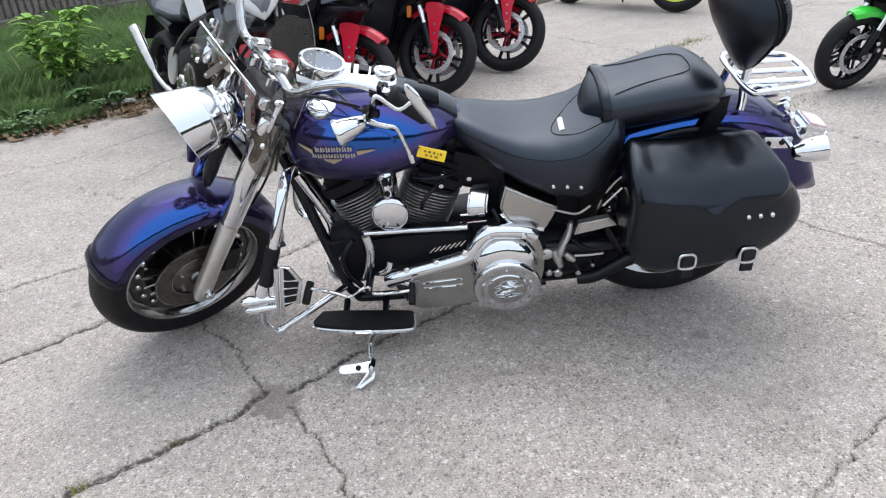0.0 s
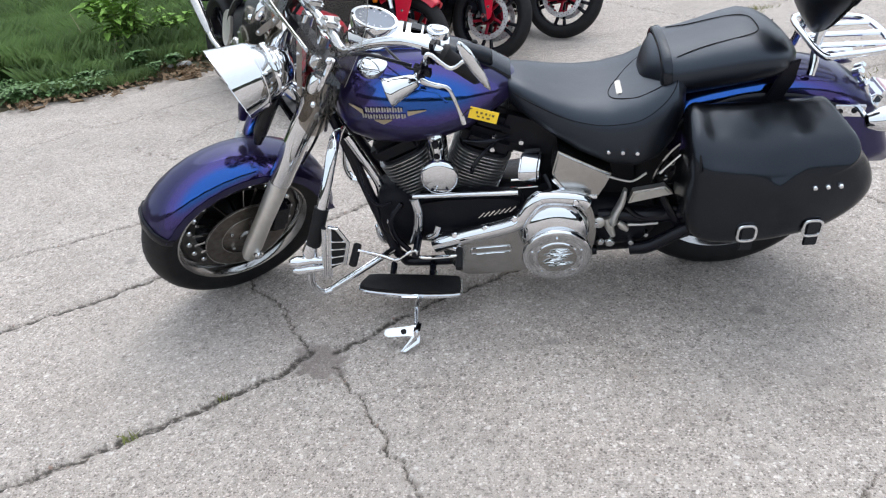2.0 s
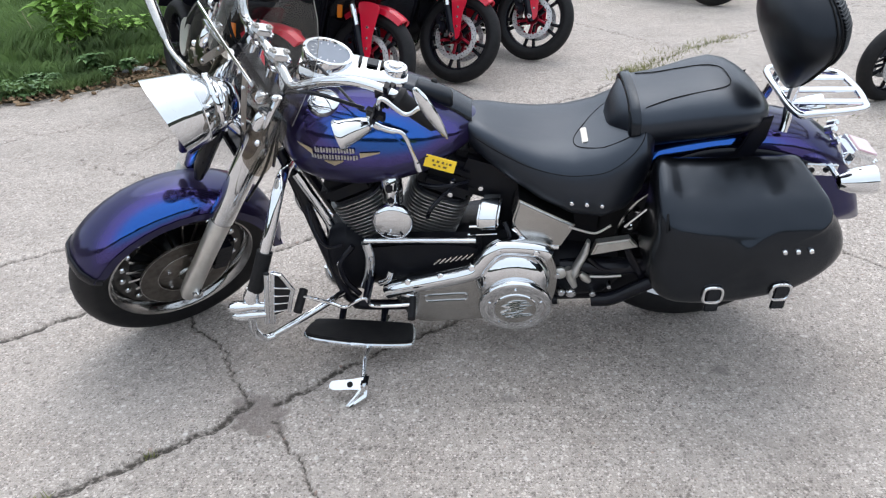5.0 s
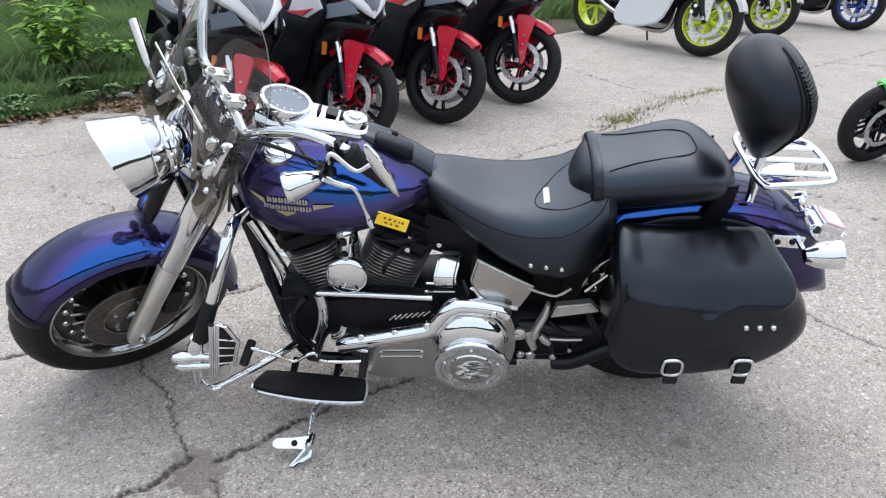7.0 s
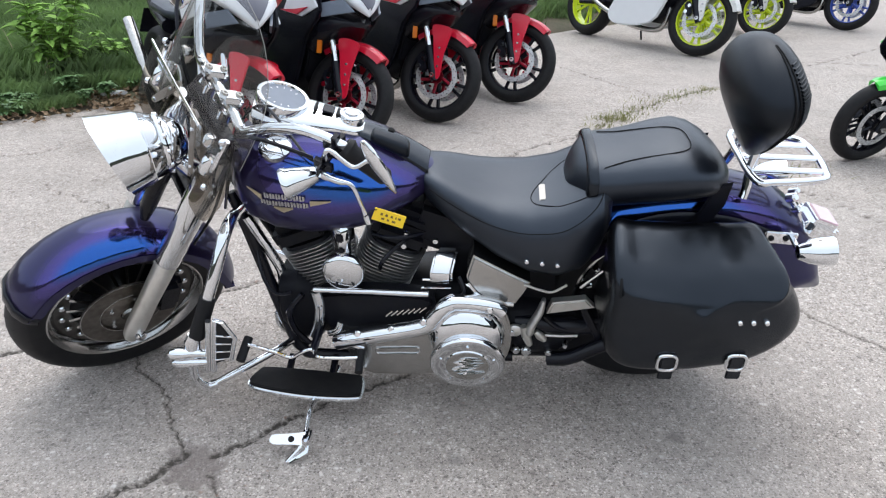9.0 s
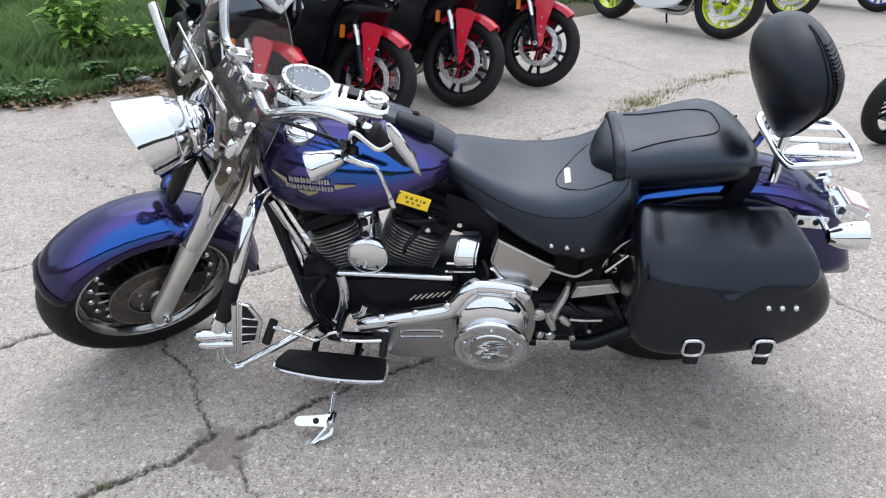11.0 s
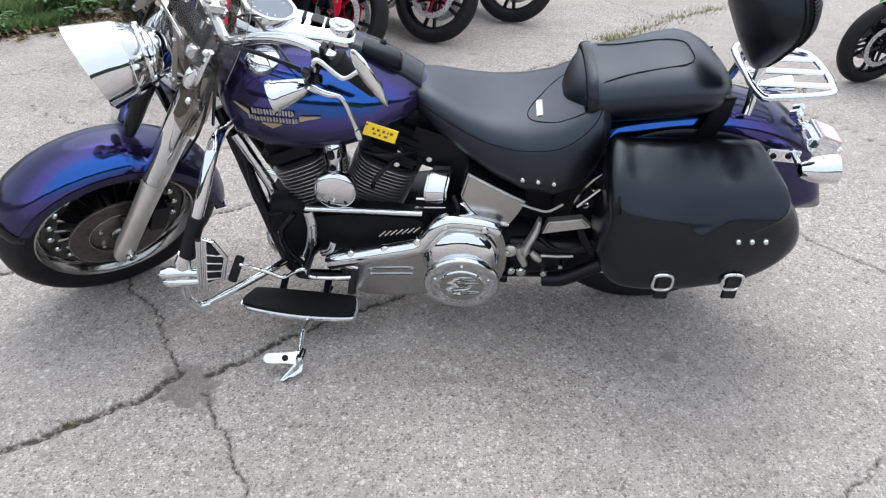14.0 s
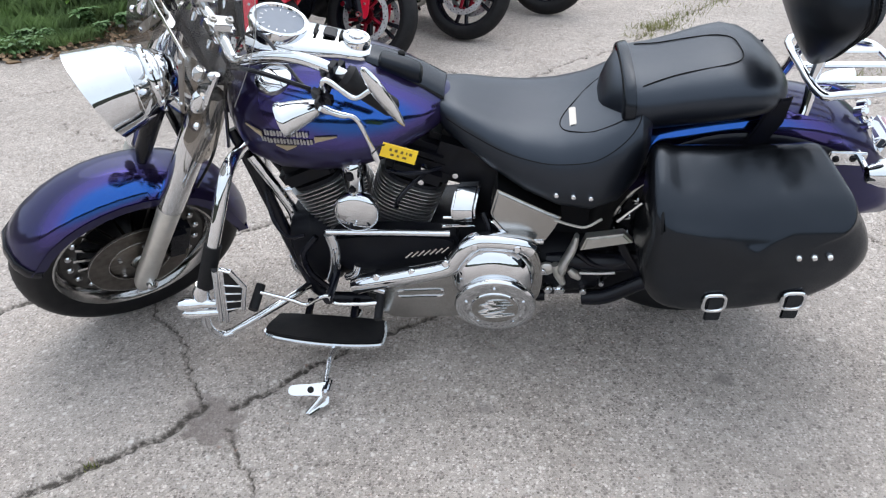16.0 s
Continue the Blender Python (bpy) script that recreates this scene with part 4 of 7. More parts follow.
def sport_bike(name, label, body, second, fender, rim, front, heading, steer=20.0, carrier=None, lean=9.0, muffler=True, fairing=None, guard_from=22.0, open_right=False, tail_mat=None):
    """A small faired motorcycle whose front tyre touches the ground near `front`, facing `heading` degrees."""
    h = radians(heading)
    # local: nose towards +x, left towards +y; origin under the rear axle
    m0 = Matrix.Translation((front[0], front[1], 0)) @ Matrix.Rotation(h, 4, "Z") @ Matrix.Translation((-1.38, 0, 0)) @ Matrix.Rotation(radians(-lean), 4, "X")
    root = empty(name, label, "motorcycle", m0, "motorcycles parked in a row")
    rake = radians(25)
    d = Vector((-math.sin(rake), 0, math.cos(rake)))
    a0 = Vector((1.38 - 0.03, 0, 0.298 - 0.015))
    st = Matrix.Translation(a0) @ Matrix.Rotation(radians(steer), 4, d) @ Matrix.Translation(-a0)
    one = Matrix.Identity(4)
    sport_wheel(root, (1.38, 0, 0.298), 0.298, 0.055, rim, st, carrier=carrier)
    sport_wheel(root, (0, 0, 0.310), 0.310, 0.075, rim, one, disc=False, name="rear_wheel", carrier=carrier)
    for s in (-1, 1):
        y = s * 0.105
        foot = Vector((1.38, y, 0.298))
        bm = bmesh.new()
        tube(bm, [foot - d * 0.035, foot + d * 0.02, foot + d * 0.20], [0.024, 0.031, 0.027], 14, m=st)
        leg = part("fork_leg", bm, BLACK, root)
        bm = bmesh.new()
        tube(bm, [foot + d * 0.20, foot + d * 0.34], 0.0205, 14, m=st)
        part("fork_tube", bm, CHROME, leg)
        bm = bmesh.new()
        tube(bm, [foot + d * 0.34, foot + d * 0.68], 0.028, 14, m=st)
        part("fork_upper", bm, BLACK, leg)
        bm = bmesh.new()
        lathe(bm, [(0, 0), (0.017, 0), (0.017, 0.012), (0.009, 0.012), (0.009, 0.006), (0, 0.006)], st @ axis(foot + Vector((0, s * 0.022, 0)), (0, s, 0)), 16)
        part("axle_nut", bm, ALLOY, leg)
        # caliper behind the leg
        bm = bmesh.new()
        c = foot + Vector((-0.10, s * 0.004, 0.065))
        box(bm, (0.055, 0.055, 0.125), st @ Matrix.Translation(c) @ Matrix.Rotation(radians(-25), 4, "Y"), 0.014)
        cal = part("caliper", bm, BLACK, root)
        for dz in (-0.026, 0.026):
            bm = bmesh.new()
            lathe(bm, [(0, 0), (0.017, 0), (0.015, 0.008), (0, 0.008)], st @ axis(c + Vector((dz * 0.4, s * 0.027, dz)), (0, s, 0)), 16)
            part("caliper_piston", bm, CHROME, cal)
        bm = bmesh.new()
        box(bm, (0.030, 0.016, 0.105), st @ Matrix.Translation(foot + d * 0.285 + Vector((-0.072, s * 0.040, 0.0))) @ Matrix.Rotation(-rake * 0.4, 4, "Y"), 0.003)
        part("reflector", bm, ORANGE, root)
        # fork guard of the mudguard
        bm = bmesh.new()
        g = [(1.385, 0.285), (1.420, 0.305), (1.412, 0.43), (1.425, 0.54), (1.42, 0.615), (1.29, 0.615), (1.315, 0.52), (1.350, 0.40)]
        prism(bm, smooth_outline(g, 4), 0.012, st @ Matrix.Translation((0.01, s * 0.118 + 0.006, 0)) @ side(0), 0.003)
        guard = part("fork_guard", bm, fender, root)
        for q in ((1.398, 0.36), (1.390, 0.42), (1.382, 0.48)):
            bm = bmesh.new()
            lathe(bm, [(0, 0), (0.009, 0), (0.007, 0.004), (0, 0.004)], st @ axis((q[0], s * 0.124, q[1]), (0, s, 0)), 12)
            part("bolt", bm, ALLOY, guard)
    # mudguard over the tyre
    bm = bmesh.new()
    rings = []
    for k in range(16):
        a = radians(guard_from + (132 - guard_from) * k / 15)
        w = 0.072 if k > 2 else 0.05 + 0.007 * k
        ring = []
        for u, dr in ((-1, -0.035), (-0.92, 0.0), (-0.5, 0.016), (0, 0.021), (0.5, 0.016), (0.92, 0.0), (1, -0.035), (0.9, -0.033), (0, 0.015), (-0.9, -0.033)):
            rr = 0.312 + dr
            ring.append(st @ Vector((1.38 + rr * math.cos(a), u * w, 0.298 + rr * math.sin(a))))
        rings.append(ring)
    loft(bm, rings)
    part("front_mudguard", bm, fender, root)
    # front cowl: a pointed nose, white with a dark panel
    bm = bmesh.new()
    for_nose = [(1.22, 0.20, 0.85, 1.02), (1.30, 0.20, 0.835, 1.02), (1.40, 0.165, 0.815, 0.985), (1.47, 0.11, 0.795, 0.935), (1.52, 0.05, 0.780, 0.875), (1.535, 0.012, 0.780, 0.83)]
    loft(bm, [superring(x, w, a, b, 20, 1.5) for x, w, a, b in for_nose])
    cowl = part("front_cowl", bm, body, root)
    bm = bmesh.new()
    strip = []
    for x, w, a, b in for_nose:
        row = [Vector((x + 0.004, (w + 0.003) * math.copysign(abs(math.cos(q)) ** (2 / 1.5), math.cos(q)), (a + b) / 2 + ((b - a) / 2 + 0.004) * abs(math.sin(q)) ** (2 / 1.5))) for q in [radians(40 + 100 * k / 8) for k in range(9)]]
        strip.append(row + [q - Vector((0.006, 0, 0.006)) for q in row[::-1]])
    loft(bm, strip)
    part("nose_panel", bm, SLATE, cowl, "dark grey nose panel")
    bm = bmesh.new()
    loft(bm, [superring(x, w, a, c, 16, 2.6) for x, w, a, c in ((1.15, 0.19, 0.50, 0.80), (1.28, 0.185, 0.60, 0.80), (1.40, 0.12, 0.69, 0.76), (1.44, 0.05, 0.71, 0.74))])
    part("cowl_underside", bm, BLACK, root)
    for s in (-1, 1):
        bm = bmesh.new()
        prism(bm, [(1.28, 0.745), (1.50, 0.80), (1.42, 0.86), (1.26, 0.82)], 0.014, Matrix.Translation((-0.09, s * 0.160, 0)) @ Matrix.Rotation(s * radians(-24), 4, "Z") @ Matrix.Translation((-0.0, s * 0.59, 0)) @ side(0), 0.004)
        part("headlight", bm, DIAL, root)
        # handlebar and mirror
        bm = bmesh.new()
        tube(bm, [(1.10, s * 0.08, 0.97), (1.06, s * 0.20, 0.985), (1.02, s * 0.34, 0.965)], 0.014, 10, m=st)
        part("handlebar", bm, BLACK, root)
        bm = bmesh.new()
        tube(bm, [(1.36, s * 0.12, 0.98), (1.32, s * 0.24, 1.08), (1.30, s * 0.33, 1.12)], [0.009, 0.008, 0.03], 8)
        part("mirror", bm, BLACK, root)
        # side fairing with its belly
        if open_right and s < 0:
            engine_side(root, body)
            continue
        bm = bmesh.new()
        g = [(1.20, 0.98), (1.34, 0.78), (1.20, 0.62), (1.13, 0.42), (1.0, 0.22), (0.62, 0.16), (0.46, 0.24), (0.55, 0.44), (0.66, 0.62), (0.86, 0.78), (1.02, 0.92)]
        prism(bm, smooth_outline(g, 3), 0.03, Matrix.Translation((0, s * 0.20 + 0.015, 0)) @ side(0), 0.01)
        fair = part("side_fairing", bm, fairing or BLACK, root)
        bm = bmesh.new()
        g = [(1.33, 0.80), (1.14, 0.985), (0.98, 0.93), (1.0, 0.86), (0.93, 0.74), (1.16, 0.73)]
        prism(bm, g, 0.012, Matrix.Translation((0, s * (0.219) + 0.006, 0)) @ side(0), 0.003)
        part("fairing_panel", bm, body, fair)
        bm = bmesh.new()
        g = [(1.24, 0.79), (1.12, 0.735), (0.90, 0.745), (1.10, 0.765)]
        prism(bm, g, 0.010, Matrix.Translation((0, s * 0.232 + 0.005, 0)) @ side(0), 0.002)
        part("fairing_stripe", bm, second, fair)
    # engine and frame
    bm = bmesh.new()
    loft(bm, [superring(x, w, a, b, 16, 3.0) for x, w, a, b in ((0.52, 0.12, 0.30, 0.50), (0.62, 0.17, 0.22, 0.62), (0.95, 0.17, 0.22, 0.66), (1.06, 0.13, 0.30, 0.62))])
    part("engine", bm, CRINKLE, root)
    bm = bmesh.new()
    box(bm, (0.04, 0.30, 0.26), Matrix.Translation((1.12, 0, 0.50)) @ Matrix.Rotation(radians(12), 4, "Y"), 0.01)
    part("radiator", bm, CRINKLE, root)
    for s in (-1, 1):
        bm = bmesh.new()
        tube(bm, curve([(1.16, s * 0.07, 0.82), (0.85, s * 0.14, 0.70), (0.50, s * 0.13, 0.52), (0.42, s * 0.11, 0.36)], 5), 0.025, 8)
        part("frame_spar", bm, BLACK, root)
        bm = bmesh.new()
        tube(bm, [(0.42, s * 0.11, 0.37), (0.2, s * 0.12, 0.33), (-0.03, s * 0.12, 0.31)], [0.03, 0.028, 0.022], 8)
        part("swingarm", bm, BLACK, root)
    # tank, seat, tail
    bm = bmesh.new()
    loft(bm, [superring(x, w, a, b, 20, 2.3) for x, w, a, b in ((0.52, 0.07, 0.70, 0.76), (0.58, 0.12, 0.70, 0.84), (0.74, 0.155, 0.70, 0.95), (0.95, 0.16, 0.74, 1.0), (1.08, 0.11, 0.80, 0.97), (1.13, 0.05, 0.85, 0.92))])
    part("fuel_tank", bm, second, root)
    bm = bmesh.new()
    loft(bm, [superring(x, w, a, b, 16, 2.6) for x, w, a, b in ((0.56, 0.08, 0.70, 0.77), (0.42, 0.13, 0.69, 0.77), (0.16, 0.14, 0.71, 0.80), (0.12, 0.12, 0.74, 0.83))])
    part("seat", bm, SEATSKIN, root)
    bm = bmesh.new()
    loft(bm, [superring(x, w, a, b, 16, 2.4) for x, w, a, b in ((0.40, 0.14, 0.60, 0.71), (0.12, 0.13, 0.66, 0.80), (-0.15, 0.09, 0.75, 0.89), (-0.32, 0.035, 0.83, 0.90))])
    part("tail", bm, tail_mat or body, root)
    bm = bmesh.new()
    box(bm, (0.20, 0.14, 0.012), Matrix.Translation((-0.28, 0, 0.62)) @ Matrix.Rotation(radians(-58), 4, "Y"), 0.004)
    part("rear_mudguard", bm, BLACK, root)
    # windscreen
    bm = bmesh.new()
    rows = []
    for x, w, z in ((1.46, 0.10, 0.93), (1.36, 0.14, 1.03), (1.22, 0.13, 1.12)):
        rows.append([Vector((x - 0.10 * abs(u) ** 2, u * w, z - 0.03 * u * u)) for u in (-1, -0.5, 0, 0.5, 1)])
    loft(bm, rows, closed=False)
    ob = part("windscreen", bm, SHIELD, root)
    ob.visible_shadow = False
    # exhaust on the right side
    bm = bmesh.new()
    tube(bm, curve([(1.08, -0.06, 0.42), (1.02, -0.08, 0.18), (0.70, -0.10, 0.17), (0.46, -0.165, 0.25), (0.29, -0.185, 0.315), (0.19, -0.188, 0.375)], 5), 0.023, 12)
    pipe = part("exhaust_pipe", bm, ALLOY, root)
    bm = bmesh.new()
    tube(bm, [(0.205, -0.186, 0.365), (0.185, -0.188, 0.385), (0.15, -0.19, 0.42), (-0.045, -0.208, 0.60), (-0.08, -0.211, 0.63), (-0.082, -0.211, 0.632)], [0.025, 0.034, 0.037, 0.038, 0.037, 0.028], 20)
    part("muffler", bm, ALLOY if muffler else BLACK, pipe)
    bm = bmesh.new()
    tube(bm, [(0.55, 0.14, 0.26), (0.52, 0.26, 0.03)], 0.010, 8)
    stand = part("side_stand", bm, BLACK, root)
    return root


# ---------------------------------------------------------------- the cruiser
# local frame: x from nose (-) to tail (+), y from its left (-) to its right (+), origin under the rear axle
LEAN_BIKE = 12.0
bike = empty("cruiser_motorcycle", "blue-violet cruiser motorcycle leaning on its side stand", "motorcycle",
             Matrix.Translation((0.80, 2.36, 0)) @ Matrix.Rotation(radians(LEAN_BIKE), 4, "X"))
RAKE = Vector((0.53, 0, 0.848))
AXLE = Vector((-1.588, 0, 0.310))
HEAD = Vector((-1.5426, 0, 0.2885))
TURNED = Matrix.Translation(HEAD) @ Matrix.Rotation(radians(40), 4, RAKE) @ Matrix.Translation(-HEAD)   # bars and lamp
STEER = Matrix.Translation((0, -0.03, 0)) @ TURNED                                                        # wheel and forks


def up_fork(z, y, ahead=0.05):
    """A point beside the steering axis at height z, `ahead` metres before it."""
    t = (z - HEAD.z) / RAKE.z
    p = HEAD + RAKE * t - Vector((0.848, 0, -0.53)) * ahead
    return Vector((p.x, y, p.z))


def cruiser_wheel(name, c, m, half, front, size=1.0):
    ax = m @ Matrix.Translation(c) @ Matrix.Rotation(radians(-90), 4, "X") @ Matrix.Scale(size, 4)
    bm = bmesh.new()
    lathe(bm, tyre_profile(0.326, half, 0.228), ax, 72, closed=True)
    wheel = part(name, bm, RUBBER, bike, "black road tyre with grooved tread")
    bm = bmesh.new()
    for k in range(40):
        a = 2 * math.pi * k / 40
        for s in (-1, 1):
            p = [Vector(((0.3262 - 0.012 * u) * math.cos(a + s * 0.05 + 0.10 * u), (0.3262 - 0.012 * u) * math.sin(a + s * 0.05 + 0.10 * u), s * half * (0.1 + 0.55 * u))) for u in (0, 0.5, 1)]
            tube(bm, [ax @ q for q in p], 0.0012, 4)
    part("tread_grooves", bm, INK, wheel, kind="stuff")
    bm = bmesh.new()
    h = half * 0.8
    lathe(bm, [(0.236, -h), (0.230, -h - 0.003), (0.220, -h + 0.006), (0.206, -0.024), (0.202, 0), (0.206, 0.024), (0.220, h - 0.006), (0.230, h + 0.003), (0.236, h), (0.230, h - 0.02), (0.224, 0), (0.230, -h + 0.02)], ax, 72, closed=True)
    part("rim", bm, RIMMETAL, wheel, "polished grey rim")
    bm = bmesh.new()
    lathe(bm, [(0.158, -0.010), (0.172, -0.014), (0.196, -0.015), (0.208, -0.022), (0.208, 0.022), (0.196, 0.015), (0.172, 0.014), (0.158, 0.010)], ax, 72, closed=True)
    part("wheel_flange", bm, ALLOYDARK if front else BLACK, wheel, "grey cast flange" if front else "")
    bm = bmesh.new()
    lathe(bm, [(0.05, 0.010), (0.10, 0.012), (0.160, 0.008), (0.160, 0.016), (0.10, 0.020), (0.05, 0.018)], ax, 56, closed=True)
    part("wheel_dish", bm, BLACK, wheel)
    for k in range(20):
        a = 2 * math.pi * k / 20
        bm = bmesh.new()
        tube(bm, [ax @ Vector((r * math.cos(a), r * math.sin(a), h)) for r, h in ((0.045, -0.030), (0.10, -0.024), (0.145, -0.017), (0.168, -0.013))], [0.0065, 0.0058, 0.0052, 0.0060], 8)
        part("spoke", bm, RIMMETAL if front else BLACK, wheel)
    for k in range(20):
        a = 2 * math.pi * (k + 0.5) / 20
        bm = bmesh.new()
        o = Vector((0.184 * math.cos(a), 0.184 * math.sin(a), 0))
        for s in (-1,):
            lathe(bm, [(0.0, s * 0.015), (0.009, s * 0.018), (0.011, s * 0.022), (0.008, s * 0.026), (0.0, s * 0.0275)], ax @ Matrix.Translation(o), 12)
        part("rim_stud", bm, CHROME, wheel)
    bm = bmesh.new()
    lathe(bm, [(0.0, -0.085), (0.025, -0.085), (0.032, -0.06), (0.05, -0.035), (0.055, 0.0), (0.05, 0.035), (0.032, 0.06), (0.0, 0.06)], ax, 32)
    part("hub", bm, ALLOY, wheel)
    if front:
        bm = bmesh.new()
        lathe(bm, [(0.088, -0.072), (0.146, -0.072), (0.146, -0.0665), (0.088, -0.0665)], ax, 64, closed=True)
        disc = part("brake_disc", bm, DULL, wheel, "dull steel brake disc")
        bm = bmesh.new()
        lathe(bm, [(0.03, -0.076), (0.088, -0.068), (0.092, -0.064), (0.03, -0.06)], ax, 48, closed=True)
        part("disc_carrier", bm, DULL, disc)
        for r_, h_ in ((0.145, -0.0722), (0.089, -0.0715)):
            bm = bmesh.new()
            lathe(bm, [(r_ - 0.002, h_ + 0.001), (r_ - 0.0012, h_ - 0.002), (r_ + 0.0012, h_ - 0.002), (r_ + 0.002, h_ + 0.001)], ax, 56, closed=True)
            part("disc_ring", bm, ALLOY, disc)
        for k in range(5):
            a = 2 * math.pi * k / 5 + 0.2
            bm = bmesh.new()
            lathe(bm, [(0, -0.081), (0.006, -0.081), (0.007, -0.070), (0, -0.070)], ax @ Matrix.Translation((0.066 * math.cos(a), 0.066 * math.sin(a), 0)), 8)
            part("disc_bolt", bm, CHROME, disc)
    return wheel



cruiser_wheel("front_wheel", AXLE, STEER, 0.070, True, 0.965)
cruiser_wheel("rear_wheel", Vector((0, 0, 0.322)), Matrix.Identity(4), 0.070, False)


def valance(pts_angles, c, r, half, skirt, m, thick=0.004):
    """A deep-skirted mudguard round a wheel; pts_angles in degrees, 180 is the nose."""
    bm = bmesh.new()
    rings = []
    n = len(pts_angles)
    for i, (deg, dr, sk) in enumerate(pts_angles):
        a = radians(deg)
        ring = []
        sec = [(-1.0, -skirt * sk), (-1.0, -skirt * sk * 0.6), (-0.99, -0.048), (-0.92, -0.030), (-0.70, -0.012), (-0.36, -0.001), (0, 0.003), (0.36, -0.001), (0.70, -0.012), (0.92, -0.030), (0.99, -0.048), (1.0, -skirt * sk * 0.6), (1.0, -skirt * sk)]
        inner = [(u * 0.94, v - 0.005 if abs(u) < 0.95 else v) for u, v in sec[::-1]]
        for u, v in sec + inner:
            rr = r + dr + v
            ring.append(m @ (c + Vector((rr * math.cos(a), u * half, rr * math.sin(a)))))
        rings.append(ring)
    loft(bm, rings)
    return bm


FF = [(142, 0.004, 0.75), (139, 0.006, 0.9), (136, 0.007, 1.0), (132, 0.008, 1.0), (126, 0.009, 1.0)] + [(120 - 10 * k, 0.01, 1.0) for k in range(12)] + [(4, 0.010, 0.95), (-1, 0.012, 0.92), (-6, 0.014, 0.85), (-9, 0.015, 0.72), (-11, 0.014, 0.55), (-12, 0.012, 0.40)]
bm = valance(FF, AXLE, 0.319, 0.090, 0.066, STEER)
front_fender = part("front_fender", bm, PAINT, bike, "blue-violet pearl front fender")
bm = bmesh.new()
rings = []
for deg, w, r in ((144.5, 0.083, 0.321), (143.7, 0.091, 0.327), (142, 0.0925, 0.330), (140, 0.0930, 0.3315), (138.8, 0.0922, 0.331), (138.4, 0.0912, 0.329)):
    a = radians(deg)
    rings.append([STEER @ (AXLE + Vector(((r + v) * math.cos(a), u * w, (r + v) * math.sin(a)))) for u, v in ((-1, -0.062), (-0.99, -0.048), (-0.92, -0.028), (-0.6, -0.006), (0, 0.004), (0.6, -0.006), (0.92, -0.028), (0.99, -0.048), (1, -0.062), (0.93, -0.062), (0.88, -0.04), (0, -0.012), (-0.88, -0.04), (-0.93, -0.062))])
loft(bm, rings)
part("fender_tip", bm, BLACK, front_fender, "black rubber fender tip")

# forks: satin sliders, chrome shrouds
for s in (-1, 1):
    y = s * 0.118
    bm = bmesh.new()
    f0 = Vector((AXLE.x, y, AXLE.z))
    tube(bm, [f0 - RAKE * 0.055, f0 - RAKE * 0.04, f0 + RAKE * 0.0, f0 + RAKE * 0.12, f0 + RAKE * 0.30, f0 + RAKE * 0.31], [0.020, 0.026, 0.030, 0.0285, 0.031, 0.026], 20, m=STEER)
    leg = part("fork_slider", bm, SATIN, bike, "satin alloy fork slider")
    bm = bmesh.new()
    tube(bm, [f0 + RAKE * 0.29, f0 + RAKE * 0.30, f0 + RAKE * 0.60, f0 + RAKE * 0.68], [0.033, 0.036, 0.037, 0.030], 20, m=STEER)
    part("fork_shroud", bm, CHROME, leg, "chrome fork shroud")
    bm = bmesh.new()
    lathe(bm, [(0, 0), (0.016, 0), (0.016, 0.012), (0.011, 0.018), (0, 0.018)], STEER @ axis(f0 + Vector((0, s * 0.026, -0.01)), (0, s, 0)), 14)
    part("axle_nut", bm, CHROME, leg)
    bm = bmesh.new()
    tube(bm, [f0 + RAKE * 0.10 + Vector((0.02, 0, 0)), f0 + RAKE * 0.13 + Vector((0.02, -s * 0.02, 0.0))], 0.012, 10, m=STEER)
    part("fender_bracket", bm, CHROME, leg)
# caliper behind the left slider
bm = bmesh.new()
box(bm, (0.075, 0.06, 0.13), STEER @ Matrix.Translation(AXLE + Vector((0.115, -0.085, 0.055))) @ Matrix.Rotation(radians(20), 4, "Y"), 0.016)
part("brake_caliper", bm, BLACK, bike)
# triple clamps
for z, w in ((0.70, 0.13), (0.885, 0.125)):
    bm = bmesh.new()
    c = up_fork(z, 0, 0.03)
    box(bm, (0.062, 2 * w, 0.028), STEER @ Matrix.Translation(c) @ Matrix.Rotation(radians(32), 4, "Y"), 0.012)
    part("fork_clamp", bm, BLACK, bike)

# headlamp: chrome shell with a deep, slanted visor
LAMP_AT = Vector((-1.307, -0.098, 0.848))
LAMP_WAY = Matrix.Rotation(radians(37), 3, RAKE) @ Vector((-1, 0, 0.08))
HL = TURNED.inverted() @ (LAMP_AT + LAMP_WAY * 0.03)
ax = axis(LAMP_AT, LAMP_WAY) @ Matrix.Diagonal((1.07, 1.07, 1.0, 1.0))
bm = bmesh.new()
lathe(bm, [(0.0, -0.062), (0.026, -0.058), (0.046, -0.044), (0.058, -0.022), (0.063, -0.004), (0.063, 0.0)], ax, 48)
lamp = part("headlight", bm, CHROME, bike, "chrome headlight shell with a visor")
bm = bmesh.new()
lathe(bm, [(0.062, -0.003), (0.068, -0.002), (0.071, 0.002), (0.071, 0.008), (0.0695, 0.011), (0.0735, 0.018), (0.083, 0.041), (0.0845, 0.044), (0.0835, 0.047), (0.079, 0.047), (0.068, 0.018), (0.062, 0.008)], ax, 64, closed=True)
part("trim_ring", bm, CHROME, lamp, "stepped chrome trim ring")
bm = bmesh.new()
lathe(bm, [(0.0805, 0.046), (0.06, 0.056), (0.03, 0.063), (0.0, 0.065)], ax, 40)
part("headlight_lens", bm, GLASS, lamp)
bm = bmesh.new()
lathe(bm, [(0.078, 0.040), (0.055, 0.020), (0.025, 0.006), (0.0, 0.004)], ax, 40)
part("reflector_bowl", bm, SATIN, lamp)
